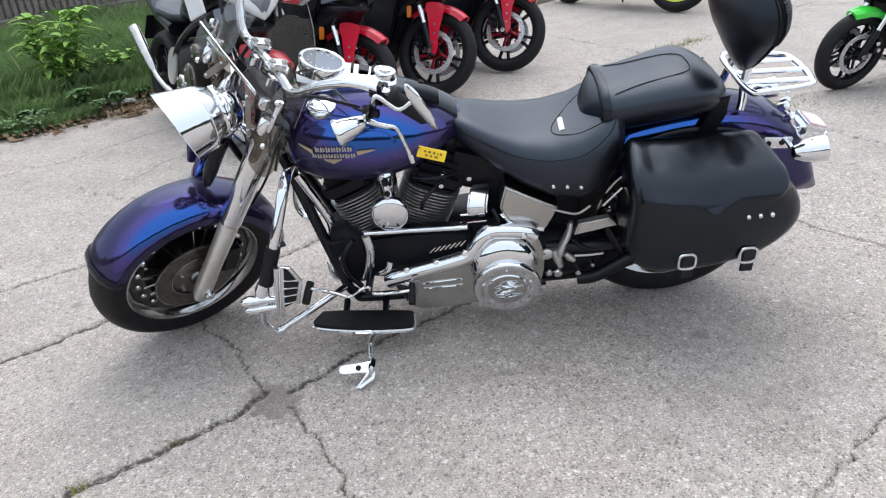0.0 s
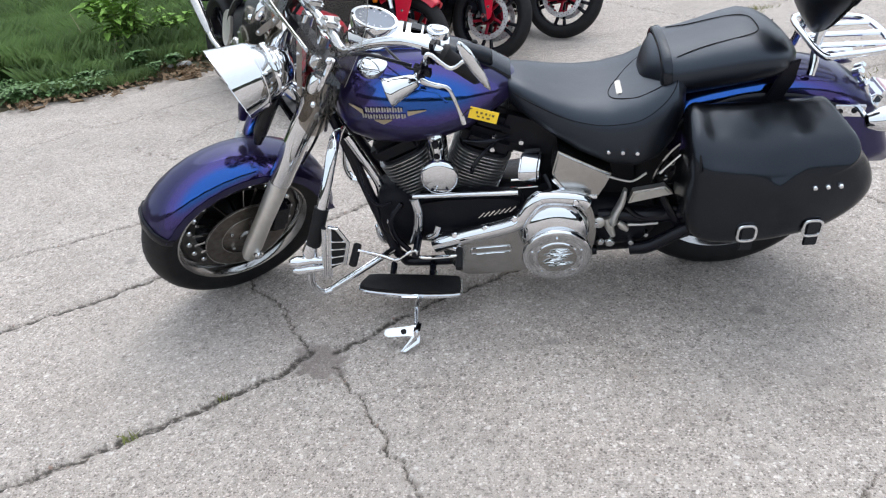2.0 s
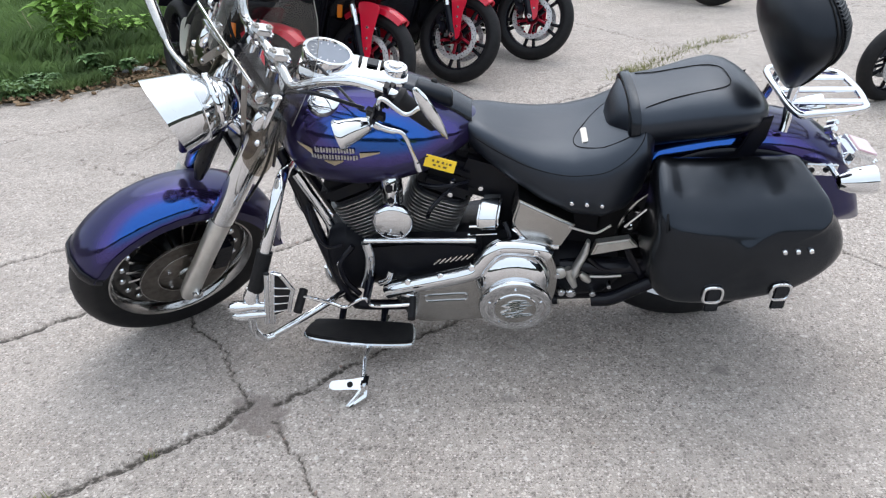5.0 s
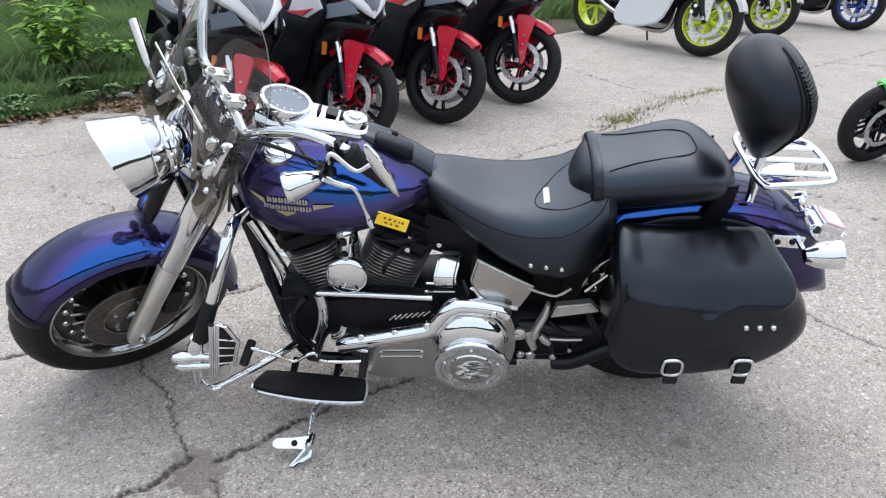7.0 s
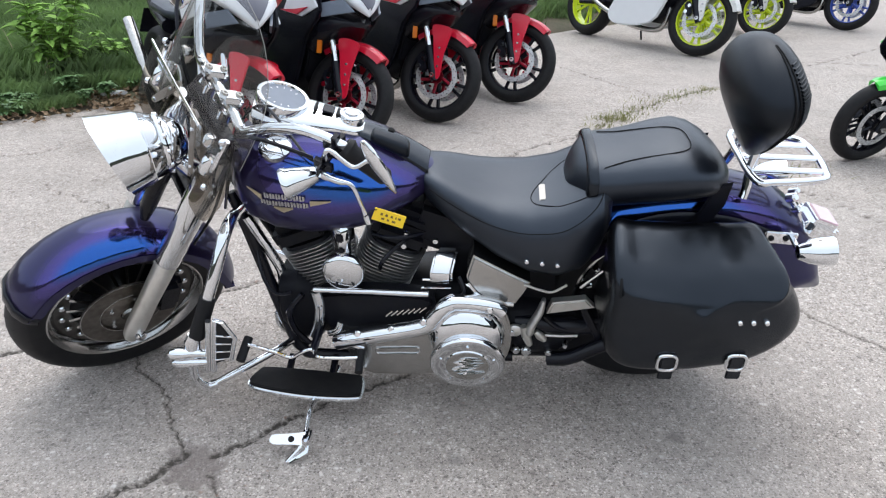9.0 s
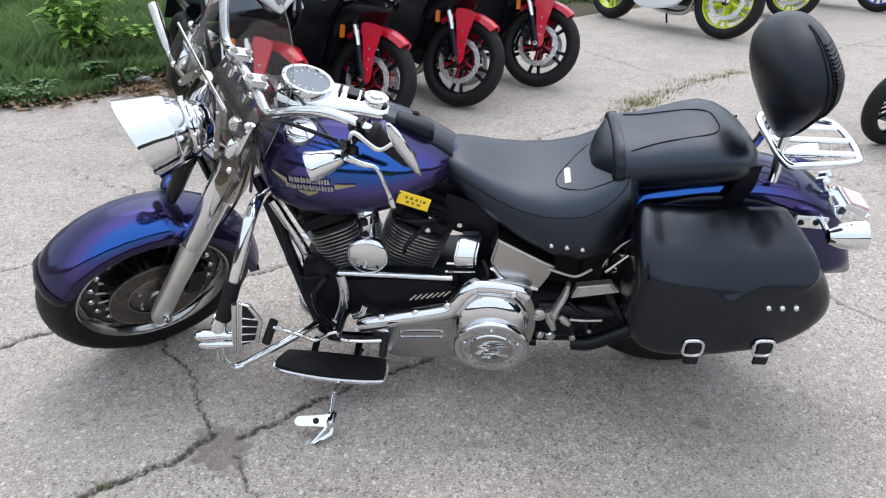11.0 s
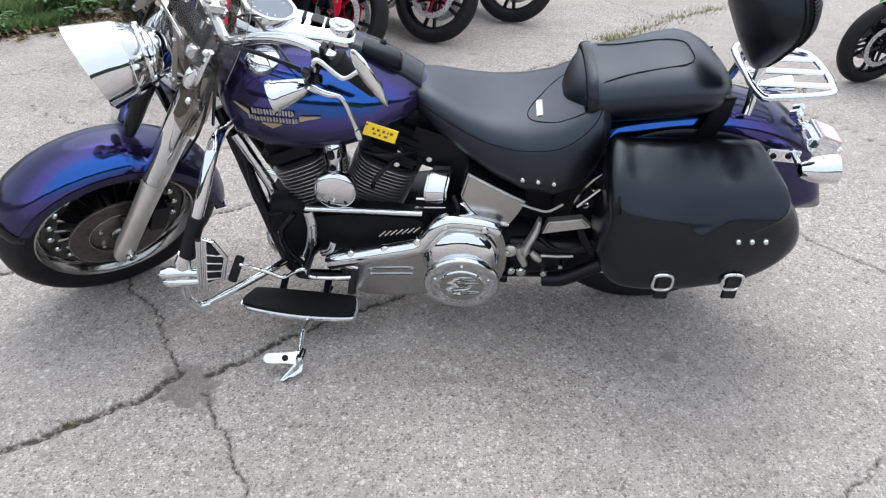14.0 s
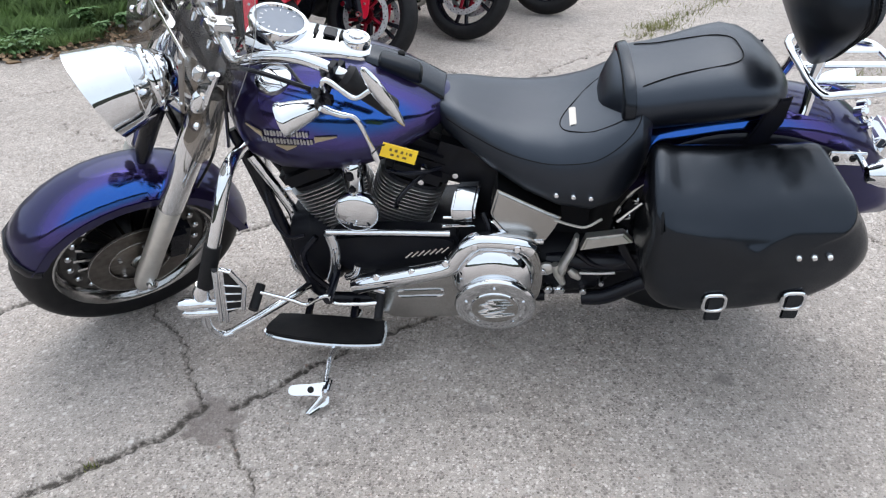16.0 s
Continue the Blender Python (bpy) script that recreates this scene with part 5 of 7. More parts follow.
bm = bmesh.new()
rings = []
for k in range(72):
    a = 2 * math.pi * k / 72
    d = 0.131 + 0.030 * math.sin(a)
    ring = []
    for r, h in ((0.0848, 0.047), (0.0875, 0.054), (0.0925, 0.5 * d + 0.026), (0.0985, d - 0.003), (0.0992, d), (0.0975, d + 0.0005), (0.0905, 0.5 * d + 0.026), (0.0825, 0.047)):
        ring.append(ax @ Vector((r * math.cos(a), r * math.sin(a), h)))
    rings.append(ring)
loft(bm, rings + [rings[0]], caps=False)
bmesh.ops.remove_doubles(bm, verts=bm.verts, dist=1e-6)
part("visor", bm, CHROME, lamp, "long slanted chrome headlight visor")
for k in range(12):
    bm = bmesh.new()
    a = radians(30 * k + 8)
    lathe(bm, [(0, -0.004), (0.0065, -0.004), (0.006, 0.003), (0.004, 0.005), (0, 0.006)], ax @ Matrix.Translation((0.069 * math.cos(a), 0.069 * math.sin(a), 0.001)) @ Matrix.Rotation(math.pi, 4, "X"), 10)
    part("ring_screw", bm, CHROME, lamp)
bm = bmesh.new()
tube(bm, [LAMP_AT - LAMP_WAY * 0.02 + Vector((0.0, 0.0, -0.05)), LAMP_AT - LAMP_WAY * 0.035 + Vector((0.02, 0.01, -0.10))], [0.022, 0.028], 14)
part("lamp_mount", bm, CHROME, lamp)
# painted fork panels under the lamp
for s in (-1, 1):
    bm = bmesh.new()
    tube(bm, [up_fork(0.60, s * 0.055, 0.13), up_fork(0.64, s * 0.055, 0.135), up_fork(0.76, s * 0.05, 0.13), up_fork(0.80, s * 0.05, 0.12)], [0.012, 0.021, 0.022, 0.014], 14, m=TURNED)
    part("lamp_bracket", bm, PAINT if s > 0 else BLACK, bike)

# windshield
bm = bmesh.new()
rows = []
SHIELD_ROWS = [(0.93, 0.226), (0.98, 0.225), (1.03, 0.223), (1.08, 0.215), (1.12, 0.200), (1.16, 0.175), (1.19, 0.148), (1.22, 0.112), (1.24, 0.07)]
for z, w in SHIELD_ROWS:
    row = []
    for k in range(17):
        u = -1 + k / 8
        p = up_fork(z - 0.04, u * w, 0.165 - 0.115 * abs(u) ** 2.0 * (w / 0.25))
        row.append(TURNED @ p)
    rows.append(row)
loft(bm, [r for r in rows], closed=False)
cut = [f for f in bm.faces if (TURNED.inverted() @ f.calc_center_median() - HL).length < 0.135 or ((TURNED.inverted() @ f.calc_center_median()).z < 0.86 and abs((TURNED.inverted() @ f.calc_center_median()).y) < 0.10)]
bmesh.ops.delete(bm, geom=cut, context="FACES")
shield = part("windshield", bm, SHIELD, bike, "clear windshield on chrome brackets")
bm = bmesh.new()
for s in (-1, 1):
    tube(bm, [up_fork(z - 0.04, s * w, 0.165 - 0.115 * (w / 0.25)) for z, w in SHIELD_ROWS], 0.0009, 6, m=TURNED)
part("windshield_edge", bm, SHIELDEDGE, shield)
shield.visible_shadow = False
for s in (-1, 1):
    bm = bmesh.new()
    rows = []
    for z, y0, y1 in ((0.793, 0.165, 0.215), (0.812, 0.130, 0.245), (0.835, 0.108, 0.258), (0.875, 0.085, 0.268), (0.925, 0.045, 0.264), (0.950, 0.070, 0.260), (0.968, 0.120, 0.250)):
        rows.append([TURNED @ up_fork(z - 0.053, s * (y0 + (y1 - y0) * k / 6), 0.105 - 0.25 * (max(0.0, y0 + (y1 - y0) * k / 6 - 0.12)) ** 2) for k in range(7)])
    loft(bm, rows, closed=False)
    part("lower_panel", bm, SMOKE, shield, "smoked plastic lower panel").visible_shadow = False
for a, b, r in (((-1.262, 0.215, 0.985), (-1.262, -0.112, 0.985), 0.0085), ((-1.270, 0.166, 0.968), (-1.266, 0.050, 0.974), 0.0065)):
    bm = bmesh.new()
    tube(bm, [a, ((a[0] + b[0]) / 2 - 0.002, (a[1] + b[1]) / 2, a[2]), b], r, 10, m=TURNED, flat=0.45)
    part("windshield_brace", bm, CHROME, shield, "straight chrome brace")
for s in (-1, 1):
    bm = bmesh.new()
    loft(bm, [[TURNED @ (Vector((x, s * y, z)) + Vector((dx, s * dy, 0))) for dx, dy in ((0, -w), (0, w), (0.003, w), (0.003, -w))] for x, y, z, w in ((-1.256, 0.052, 0.978, 0.006), (-1.260, 0.060, 0.970, 0.012), (-1.272, 0.073, 0.948, 0.014), (-1.296, 0.103, 0.912, 0.014), (-1.316, 0.130, 0.878, 0.012), (-1.320, 0.136, 0.872, 0.006))])
    strap = part("mounting_strap", bm, STRAP, shield, "tan mounting strap")
    for q in ((-1.273, 0.075, 0.948), (-1.312, 0.126, 0.884)):
        bm = bmesh.new()
        lathe(bm, [(0, -0.002), (0.006, -0.002), (0.005, 0.003), (0, 0.004)], TURNED @ axis((q[0] - 0.002, s * q[1], q[2]), (-0.848, 0, 0.53)), 12)
        part("screw", bm, CHROME, strap)
    for q, r, h in (((-1.262, 0.135, 0.957), 0.015, 0.03), ((-1.288, 0.166, 0.914), 0.017, 0.05)):
        bm = bmesh.new()
        lathe(bm, [(0, -h * 0.5), (r * 0.8, -h * 0.5), (r, -h * 0.3), (r, h * 0.3), (r * 0.7, h * 0.5), (0, h * 0.52)], TURNED @ axis((q[0] + 0.01, s * q[1], q[2]), (0.53, 0, 0.848)), 16)
        part("clamp_knob", bm, CHROME, shield)
for s in (-1, 1):
    bm = bmesh.new()
    tube(bm, curve([up_fork(0.78, s * 0.125, 0.03), up_fork(0.80, s * 0.17, 0.07), up_fork(0.86, s * 0.185, 0.10), up_fork(0.94, s * 0.19, 0.105)], 4), 0.008, 8, m=TURNED)
    part("windshield_bracket", bm, CHROME, shield)
    for z, y in ((0.79, 0.20), (0.905, 0.19)):
        bm = bmesh.new()
        lathe(bm, [(0, -0.004), (0.009, -0.004), (0.008, 0.003), (0.005, 0.006), (0, 0.007)], TURNED @ axis(up_fork(z + 0.03, s * y, 0.115 if y > 0.17 else 0.13), (-0.8, s * 0.6, 0.3)), 14)
        part("screw_cap", bm, CHROME, shield)
    # clamp hardware on the fork
    bm = bmesh.new()
    box(bm, (0.034, 0.026, 0.042), TURNED @ Matrix.Translation(up_fork(0.80, s * 0.145, 0.05)) @ Matrix.Rotation(radians(30), 4, "Y"), 0.012)
    part("windshield_clamp", bm, CHROME, shield)

# handlebar with risers
half_bar = [(-1.17, 0.08, 0.963), (-1.17, 0.14, 0.957), (-1.15, 0.185, 0.992), (-1.12, 0.235, 1.034), (-1.075, 0.31, 1.078), (-1.03, 0.384, 1.087), (-0.985, 0.436, 1.047)]
full = [(x, -y, z) for x, y, z in half_bar[::-1]] + [(-1.17, 0, 0.965)] + half_bar
bm = bmesh.new()
tube(bm, curve(full, 6), 0.0130, 14, m=TURNED)
handlebar = part("handlebar", bm, CHROME, bike, "chrome handlebar")
for s in (-1, 1):
    bm = bmesh.new()
    tube(bm, [(-1.215, s * 0.05, 0.885), (-1.205, s * 0.05, 0.90), (-1.18, s * 0.05, 0.945)], [0.024, 0.019, 0.019], 16, m=TURNED)
    part("riser", bm, CHROME, handlebar)
    bm = bmesh.new()
    box(bm, (0.062, 0.052, 0.034), TURNED @ Matrix.Translation((-1.165, s * 0.05, 0.975)) @ Matrix.Rotation(radians(32), 4, "Y"), 0.010)
    clampo = part("riser_clamp", bm, CHROME, handlebar)
    for dx in (-0.02, 0.02):
        bm = bmesh.new()
        lathe(bm, [(0, 0), (0.010, 0), (0.008, 0.005), (0.004, 0.005), (0.004, 0.002), (0, 0.002)], TURNED @ Matrix.Translation((-1.165, s * 0.05, 0.975)) @ Matrix.Rotation(radians(32), 4, "Y") @ Matrix.Translation((dx, 0, 0.017)), 14)
        part("clamp_bolt", bm, ALLOY, clampo)
    # grip and controls
    bm = bmesh.new()
    tube(bm, [(-1.022, s * 0.392, 1.080), (-1.016, s * 0.400, 1.074), (-1.008, s * 0.409, 1.067), (-0.972, s * 0.450, 1.036), (-0.957, s * 0.468, 1.022), (-0.953, s * 0.473, 1.018)], [0.024, 0.029, 0.021, 0.021, 0.020, 0.013], 18, m=TURNED)
    part("grip", bm, RUBBER, handlebar, "black rubber grip")
    bm = bmesh.new()
    box(bm, (0.062, 0.056, 0.068), TURNED @ Matrix.Translation((-1.036, s * 0.384, 1.082)) @ Matrix.Rotation(radians(s * -32), 4, "Z"), 0.022)
    part("switch_housing", bm, BLACK, handlebar)
    bm = bmesh.new()
    box(bm, (0.052, 0.045, 0.062), TURNED @ Matrix.Translation((-1.070, s * 0.388, 1.042)) @ Matrix.Rotation(radians(s * -32), 4, "Z"), 0.020)
    part("lever_perch", bm, BLACK, handlebar)
    bm = bmesh.new()
    lp = curve([(-1.080, s * 0.390, 1.016), (-1.069, s * 0.397, 1.006), (-1.048, s * 0.415, 0.998), (-1.026, s * 0.433, 0.993), (-1.017, s * 0.457, 0.955), (-1.010, s * 0.488, 0.900)], 4)
    tube(bm, lp, [0.0085] * 5 + [0.0068] * 5 + [0.0050] * (len(lp) - 13) + [0.0055, 0.0085, 0.0075], 10, m=TURNED)
    part("hand_lever", bm, CHROME, handlebar, "chrome hand lever with a ball end")
    bm = bmesh.new()
    tube(bm, curve([(-1.066, s * 0.398, 1.070), (-1.072, s * 0.408, 1.104), (-1.062, s * 0.414, 1.112), (-1.034, s * 0.446, 1.082), (-1.019, s * 0.456, 1.083), (-1.002, s * 0.463, 1.097), (-0.992, s * 0.472, 1.100)], 5), 0.0055, 10, m=TURNED)
    stalk = part("mirror_stalk", bm, CHROME, handlebar)
    bm = bmesh.new()
    rings = []
    for h, k in ((0.0130, 0.08), (0.0120, 0.40), (0.0085, 0.72), (0.0025, 0.94), (-0.003, 1.0), (-0.006, 0.96), (-0.0065, 0.80), (-0.005, 0.1)):
        rings.append([TURNED @ (Vector((-0.985, s * 0.489, 1.095)) + h * Vector((-0.30, s * 0.54, 0.79)) + k * (v * Vector((0.022, s * 0.041, -0.056)) + u * Vector((0.0095, s * 0.001, 0.0140)))) for u, v in [(math.sin(b) * (1 - 0.25 * math.cos(b)), math.cos(b)) for b in [6.2832 * j / 30 for j in range(30)]]])
    loft(bm, rings)
    part("mirror", bm, CHROME, stalk, "chrome teardrop mirror")
    bm = bmesh.new()
    tube(bm, [(-1.07, s * 0.365, 1.01), (-1.088, s * 0.360, 0.984)], 0.010, 10, m=TURNED)
    arm = part("signal_stalk", bm, CHROME, handlebar)
    bm = bmesh.new()
    way = axis(TURNED @ Vector((-1.118, s * 0.36, 0.986)), (-0.93, -0.26, -0.22) if s < 0 else (-0.6, -0.75, 0.0))
    lathe(bm, [(0.0, -0.048), (0.010, -0.046), (0.018, -0.038), (0.025, -0.014), (0.031, 0.012), (0.034, 0.026), (0.037, 0.030), (0.038, 0.038), (0.036, 0.042), (0.032, 0.040)], way, 36)
    signal = part("turn_signal", bm, CHROME, arm, "chrome bullet turn signal")
    bm = bmesh.new()
    lathe(bm, [(0.032, 0.034), (0.031, 0.039), (0.02, 0.044), (0.0, 0.046)], way, 28)
    part("lens", bm, DULL, signal)
# cables from the controls to the neck
for a, b, c, d, r in (((-1.08, -0.35, 1.03), (-1.16, -0.25, 1.03), (-1.19, -0.13, 0.93), (-1.17, -0.06, 0.80), 0.005), ((-1.08, 0.35, 1.03), (-1.17, 0.25, 1.05), (-1.22, 0.12, 0.94), (-1.20, 0.05, 0.80), 0.005)):
    bm = bmesh.new()
    tube(bm, curve([a, b, c, d], 8), r, 8, m=TURNED)
    part("control_cable", bm, BLACK, handlebar)
bm = bmesh.new()
tube(bm, curve([TURNED @ Vector((-1.06, -0.355, 1.01)), Vector((-0.909, -0.24, 0.898)), Vector((-0.985, -0.14, 0.924)), Vector((-1.032, -0.08, 0.935)), Vector((-1.08, -0.04, 0.92)), Vector((-1.13, -0.03, 0.86)), Vector((-1.14, -0.03, 0.78))], 8), 0.0038, 8)
part("clutch_cable", bm, BLACK, handlebar)

# fuel tank
bm = bmesh.new()
TANK = [(-1.168, 0.045, 0.70, 0.79), (-1.155, 0.09, 0.655, 0.83), (-1.115, 0.14, 0.615, 0.858), (-1.04, 0.175, 0.594, 0.872), (-0.95, 0.187, 0.588, 0.872), (-0.86, 0.182, 0.594, 0.858), (-0.77, 0.158, 0.618, 0.826), (-0.69, 0.115, 0.665, 0.782), (-0.64, 0.065, 0.69, 0.750), (-0.62, 0.02, 0.71, 0.735)]
tank_rings = [superring(x, w, a, b, 36, 2.35) for x, w, a, b in TANK]
for (x, w, a, b), ring in zip(TANK, tank_rings):     # fullest below the middle
    for q in ring:
        u = (q.z - a) / (b - a)
        q.z = a + (b - a) * (u - 0.40 * u * (1 - u))
loft(bm, tank_rings)
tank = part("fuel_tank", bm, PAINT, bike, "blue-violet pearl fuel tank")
for s in (-1, 1):
    bm = bmesh.new()
    lathe(bm, [(0.043, -0.01), (0.043, 0.004), (0.039, 0.008), (0.03, 0.014), (0.012, 0.017), (0.0, 0.0175)], axis((-1.022, s * 0.102, 0.843), (0, s * 0.33, 0.94)), 32)
    part("fuel_cap", bm, CHROME, tank, "chrome fuel cap")
# console with the speedometer
bm = bmesh.new()
loft(bm, [superring(x, w, a, b, 24, 2.5) for x, w, a, b in ((-1.10, 0.035, 0.86, 0.90), (-1.085, 0.06, 0.85, 0.925), (-1.02, 0.072, 0.85, 0.917), (-0.95, 0.068, 0.85, 0.905), (-0.87, 0.055, 0.84, 0.885), (-0.83, 0.046, 0.83, 0.868), (-0.812, 0.025, 0.82, 0.855))])
console = part("tank_console", bm, CHROME, bike, "chrome tank console")
ax = axis((-1.018, 0, 0.918), (0.36, -0.03, 0.93))
bm = bmesh.new()
lathe(bm, [(0.063, -0.03), (0.067, 0.0), (0.069, 0.010), (0.067, 0.018), (0.062, 0.021), (0.057, 0.019), (0.055, 0.013)], ax, 40)
dial = part("speedometer", bm, CHROME, console, "round speedometer in a chrome ring")
bm = bmesh.new()
lathe(bm, [(0.0, 0.0135), (0.056, 0.0135), (0.056, 0.0142), (0.0, 0.0142)], ax, 32)
part("dial", bm, DIAL, dial)
for k in range(11):
    a = radians(215 - 25 * k)
    bm = bmesh.new()
    box(bm, (0.007, 0.0022, 0.0006), ax @ Matrix.Rotation(a, 4, "Z") @ Matrix.Translation((0.042, 0, 0.0150)), 0)
    part("dial_mark", bm, WHITE, dial, flat=True)
bm = bmesh.new()
box(bm, (0.030, 0.040, 0.005), Matrix.Translation((-0.90, -0.0, 0.898)) @ Matrix.Rotation(radians(17), 4, "Y"), 0.002)
part("switch_plate", bm, BLACK, console)
for dx, w in ((-0.032, 0.048), (0.024, 0.040)):
    bm = bmesh.new()
    box(bm, (0.008, w, 0.005), Matrix.Translation((-0.90 + dx, 0.0, 0.8975 - 0.28 * dx)) @ Matrix.Rotation(radians(17), 4, "Y"), 0.002)
    part("indicator_lens", bm, INK, console, "dark indicator window")
bm = bmesh.new()
lathe(bm, [(0.034, -0.014), (0.034, 0.003), (0.031, 0.007), (0.025, 0.007), (0.024, 0.004), (0.019, 0.004), (0.018, 0.012), (0.014, 0.015), (0, 0.016)], axis((-0.843, 0, 0.880), (0.25, 0, 0.97)), 28)
part("ignition_switch", bm, CHROME, console)
# black strap behind the console
bm = bmesh.new()
loft(bm, [superring(x, w, a, b, 16, 3.0) for x, w, a, b in ((-0.830, 0.038, 0.81, 0.856), (-0.80, 0.046, 0.80, 0.848), (-0.765, 0.050, 0.785, 0.834), (-0.70, 0.054, 0.75, 0.802), (-0.645, 0.056, 0.715, 0.766))])
tank_strap = part("tank_strap", bm, LEATHER, bike, "black leather tank strap")
bm = bmesh.new()
loft(bm, [superring(x, w, a, b, 16, 3.0, y=-0.028) for x, w, a, b in ((-0.790, 0.020, 0.826, 0.848), (-0.782, 0.026, 0.820, 0.857), (-0.72, 0.028, 0.790, 0.834), (-0.700, 0.026, 0.780, 0.824), (-0.694, 0.018, 0.780, 0.816))])
part("strap_pocket", bm, PADSKIN, tank_strap, "small black pocket")
bm = bmesh.new()
lathe(bm, [(0.009, -0.004), (0.009, 0.001), (0.006, 0.004), (0, 0.005)], axis((-0.742, 0.006, 0.838), (0.4, 0.0, 0.9)), 14)
part("snap", bm, INK, tank_strap)

# seat
def ringset(rows, n=40, power=3.0, sag=0.0, swell=0.0):
    out = []
    for x, w, a, b in rows:
        ring = superring(x, w, a, b, n, power)
        if sag:
            for q in ring:
                if q.z > (a + b) / 2:
                    q.z -= sag * max(0.0, 1 - (q.y / w) ** 2) * min(1.0, w / 0.15)
        for q in ring:                               # fullest above the middle
            q.z += swell * (q.z - a) * (b - q.z) / (b - a)
        out.append(ring)
    return out


bm = bmesh.new()
SEAT = [(-0.665, 0.06, 0.69, 0.752), (-0.65, 0.085, 0.665, 0.757), (-0.60, 0.115, 0.625, 0.745), (-0.53, 0.15, 0.575, 0.722), (-0.46, 0.18, 0.53, 0.706), (-0.38, 0.200, 0.49, 0.704), (-0.30, 0.207, 0.475, 0.722), (-0.24, 0.200, 0.495, 0.755), (-0.20, 0.18, 0.54, 0.778), (-0.175, 0.14, 0.60, 0.775)]
loft(bm, ringset(SEAT, 44, 2.9, 0.012))
seat = part("rider_seat", bm, SEATSKIN, bike, "black vinyl rider seat")
for k in range(3):
    bm = bmesh.new()
    lathe(bm, [(0.0075, -0.004), (0.0075, 0.002), (0.005, 0.0065), (0, 0.008)], axis((-0.385 + 0.0395 * k, -0.204 - 0.0016 * k, 0.578 - 0.004 * k), (0, -1, 0.05)), 14)
    part("stud", bm, CHROME, seat, "chrome stud")
bm = bmesh.new()
box(bm, (0.016, 0.066, 0.006), Matrix.Translation((-0.346, -0.066, 0.700)) @ Matrix.Rotation(radians(7), 4, "X") @ Matrix.Rotation(radians(-12), 4, "Y"), 0.002)
part("seat_badge", bm, SILVER, seat, "small silver badge")
# pillion
bm = bmesh.new()
PILL = [(-0.285, 0.03, 0.70, 0.725), (-0.278, 0.055, 0.69, 0.750), (-0.262, 0.083, 0.672, 0.782), (-0.247, 0.106, 0.665, 0.798), (-0.234, 0.130, 0.662, 0.806), (-0.205, 0.140, 0.660, 0.807), (-0.16, 0.142, 0.664, 0.813), (-0.11, 0.147, 0.672, 0.824), (-0.05, 0.158, 0.684, 0.838), (0.0, 0.164, 0.694, 0.845), (0.040, 0.158, 0.702, 0.836), (0.072, 0.143, 0.708, 0.819), (0.096, 0.120, 0.713, 0.801), (0.112, 0.094, 0.720, 0.786), (0.123, 0.063, 0.732, 0.773), (0.129, 0.03, 0.743, 0.763)]
loft(bm, ringset(PILL, 44, 2.3, 0.0, 0.36))
pill = part("pillion_seat", bm, SEATSKIN, bike, "black vinyl passenger pad")
bm = bmesh.new()
loft(bm, ringset([(-0.243, 0.120, 0.668, 0.796), (-0.241, 0.134, 0.657, 0.808), (-0.236, 0.139, 0.653, 0.813), (-0.222, 0.143, 0.652, 0.815), (-0.216, 0.143, 0.653, 0.814), (-0.213, 0.134, 0.664, 0.803)], 44, 2.3, 0.0, 0.36))
part("pillion_strap", bm, LEATHER, pill, "black strap round the front of the pad")


def surface(rows, x, deg, power, lift=0.001, sag=0.0, swell=0.0):
    """A point on a lofted cushion at x, deg round its section (90 is the top, 180 its left)."""
    for (x0, w0, a0, b0), (x1, w1, a1, b1) in zip(rows, rows[1:]):
        if x0 <= x <= x1:
            t = (x - x0) / (x1 - x0)
            w, a, b = w0 + t * (w1 - w0), a0 + t * (a1 - a0), b0 + t * (b1 - b0)
            c, sn = math.cos(radians(deg)), math.sin(radians(deg))
            u = math.copysign(abs(c) ** (2 / power), c)
            v = math.copysign(abs(sn) ** (2 / power), sn)
            z = (a + b) / 2 + (b - a) / 2 * v
            if sag and z > (a + b) / 2:
                z -= sag * max(0.0, 1 - u * u) * min(1.0, w / 0.15)
            z += swell * (z - a) * (b - z) / (b - a)
            return Vector((x, (w + lift) * u, z + lift * v))
    return Vector((x, 0, rows[-1][3]))


for name_, pts in (("seat_seam", [(-0.64, 172), (-0.58, 170), (-0.50, 165), (-0.42, 160), (-0.36, 157), (-0.30, 155), (-0.25, 152), (-0.215, 145), (-0.20, 130), (-0.195, 110), (-0.193, 90)]),
                   ("seat_seam", [(-0.20, 72), (-0.25, 76), (-0.30, 82), (-0.345, 91), (-0.368, 98), (-0.376, 106), (-0.366, 114), (-0.335, 119), (-0.30, 121), (-0.25, 124), (-0.205, 126)])):
    bm = bmesh.new()
    tube(bm, curve([surface(SEAT, x, d, 2.9, 0.0006, 0.012) for x, d in pts], 5), 0.0012, 6)
    part(name_, bm, THREAD, seat)
bm = bmesh.new()
tube(bm, curve([surface(PILL, x, d, 2.3, 0.0012, swell=0.36) for x, d in ((-0.20, 132), (-0.15, 124), (-0.10, 121), (-0.03, 119), (-0.002, 116), (0.012, 108), (0.014, 98), (0.004, 86), (-0.03, 78), (-0.09, 72), (-0.15, 66), (-0.20, 58))], 5), 0.0012, 6)
part("pillion_seam", bm, THREAD, pill)

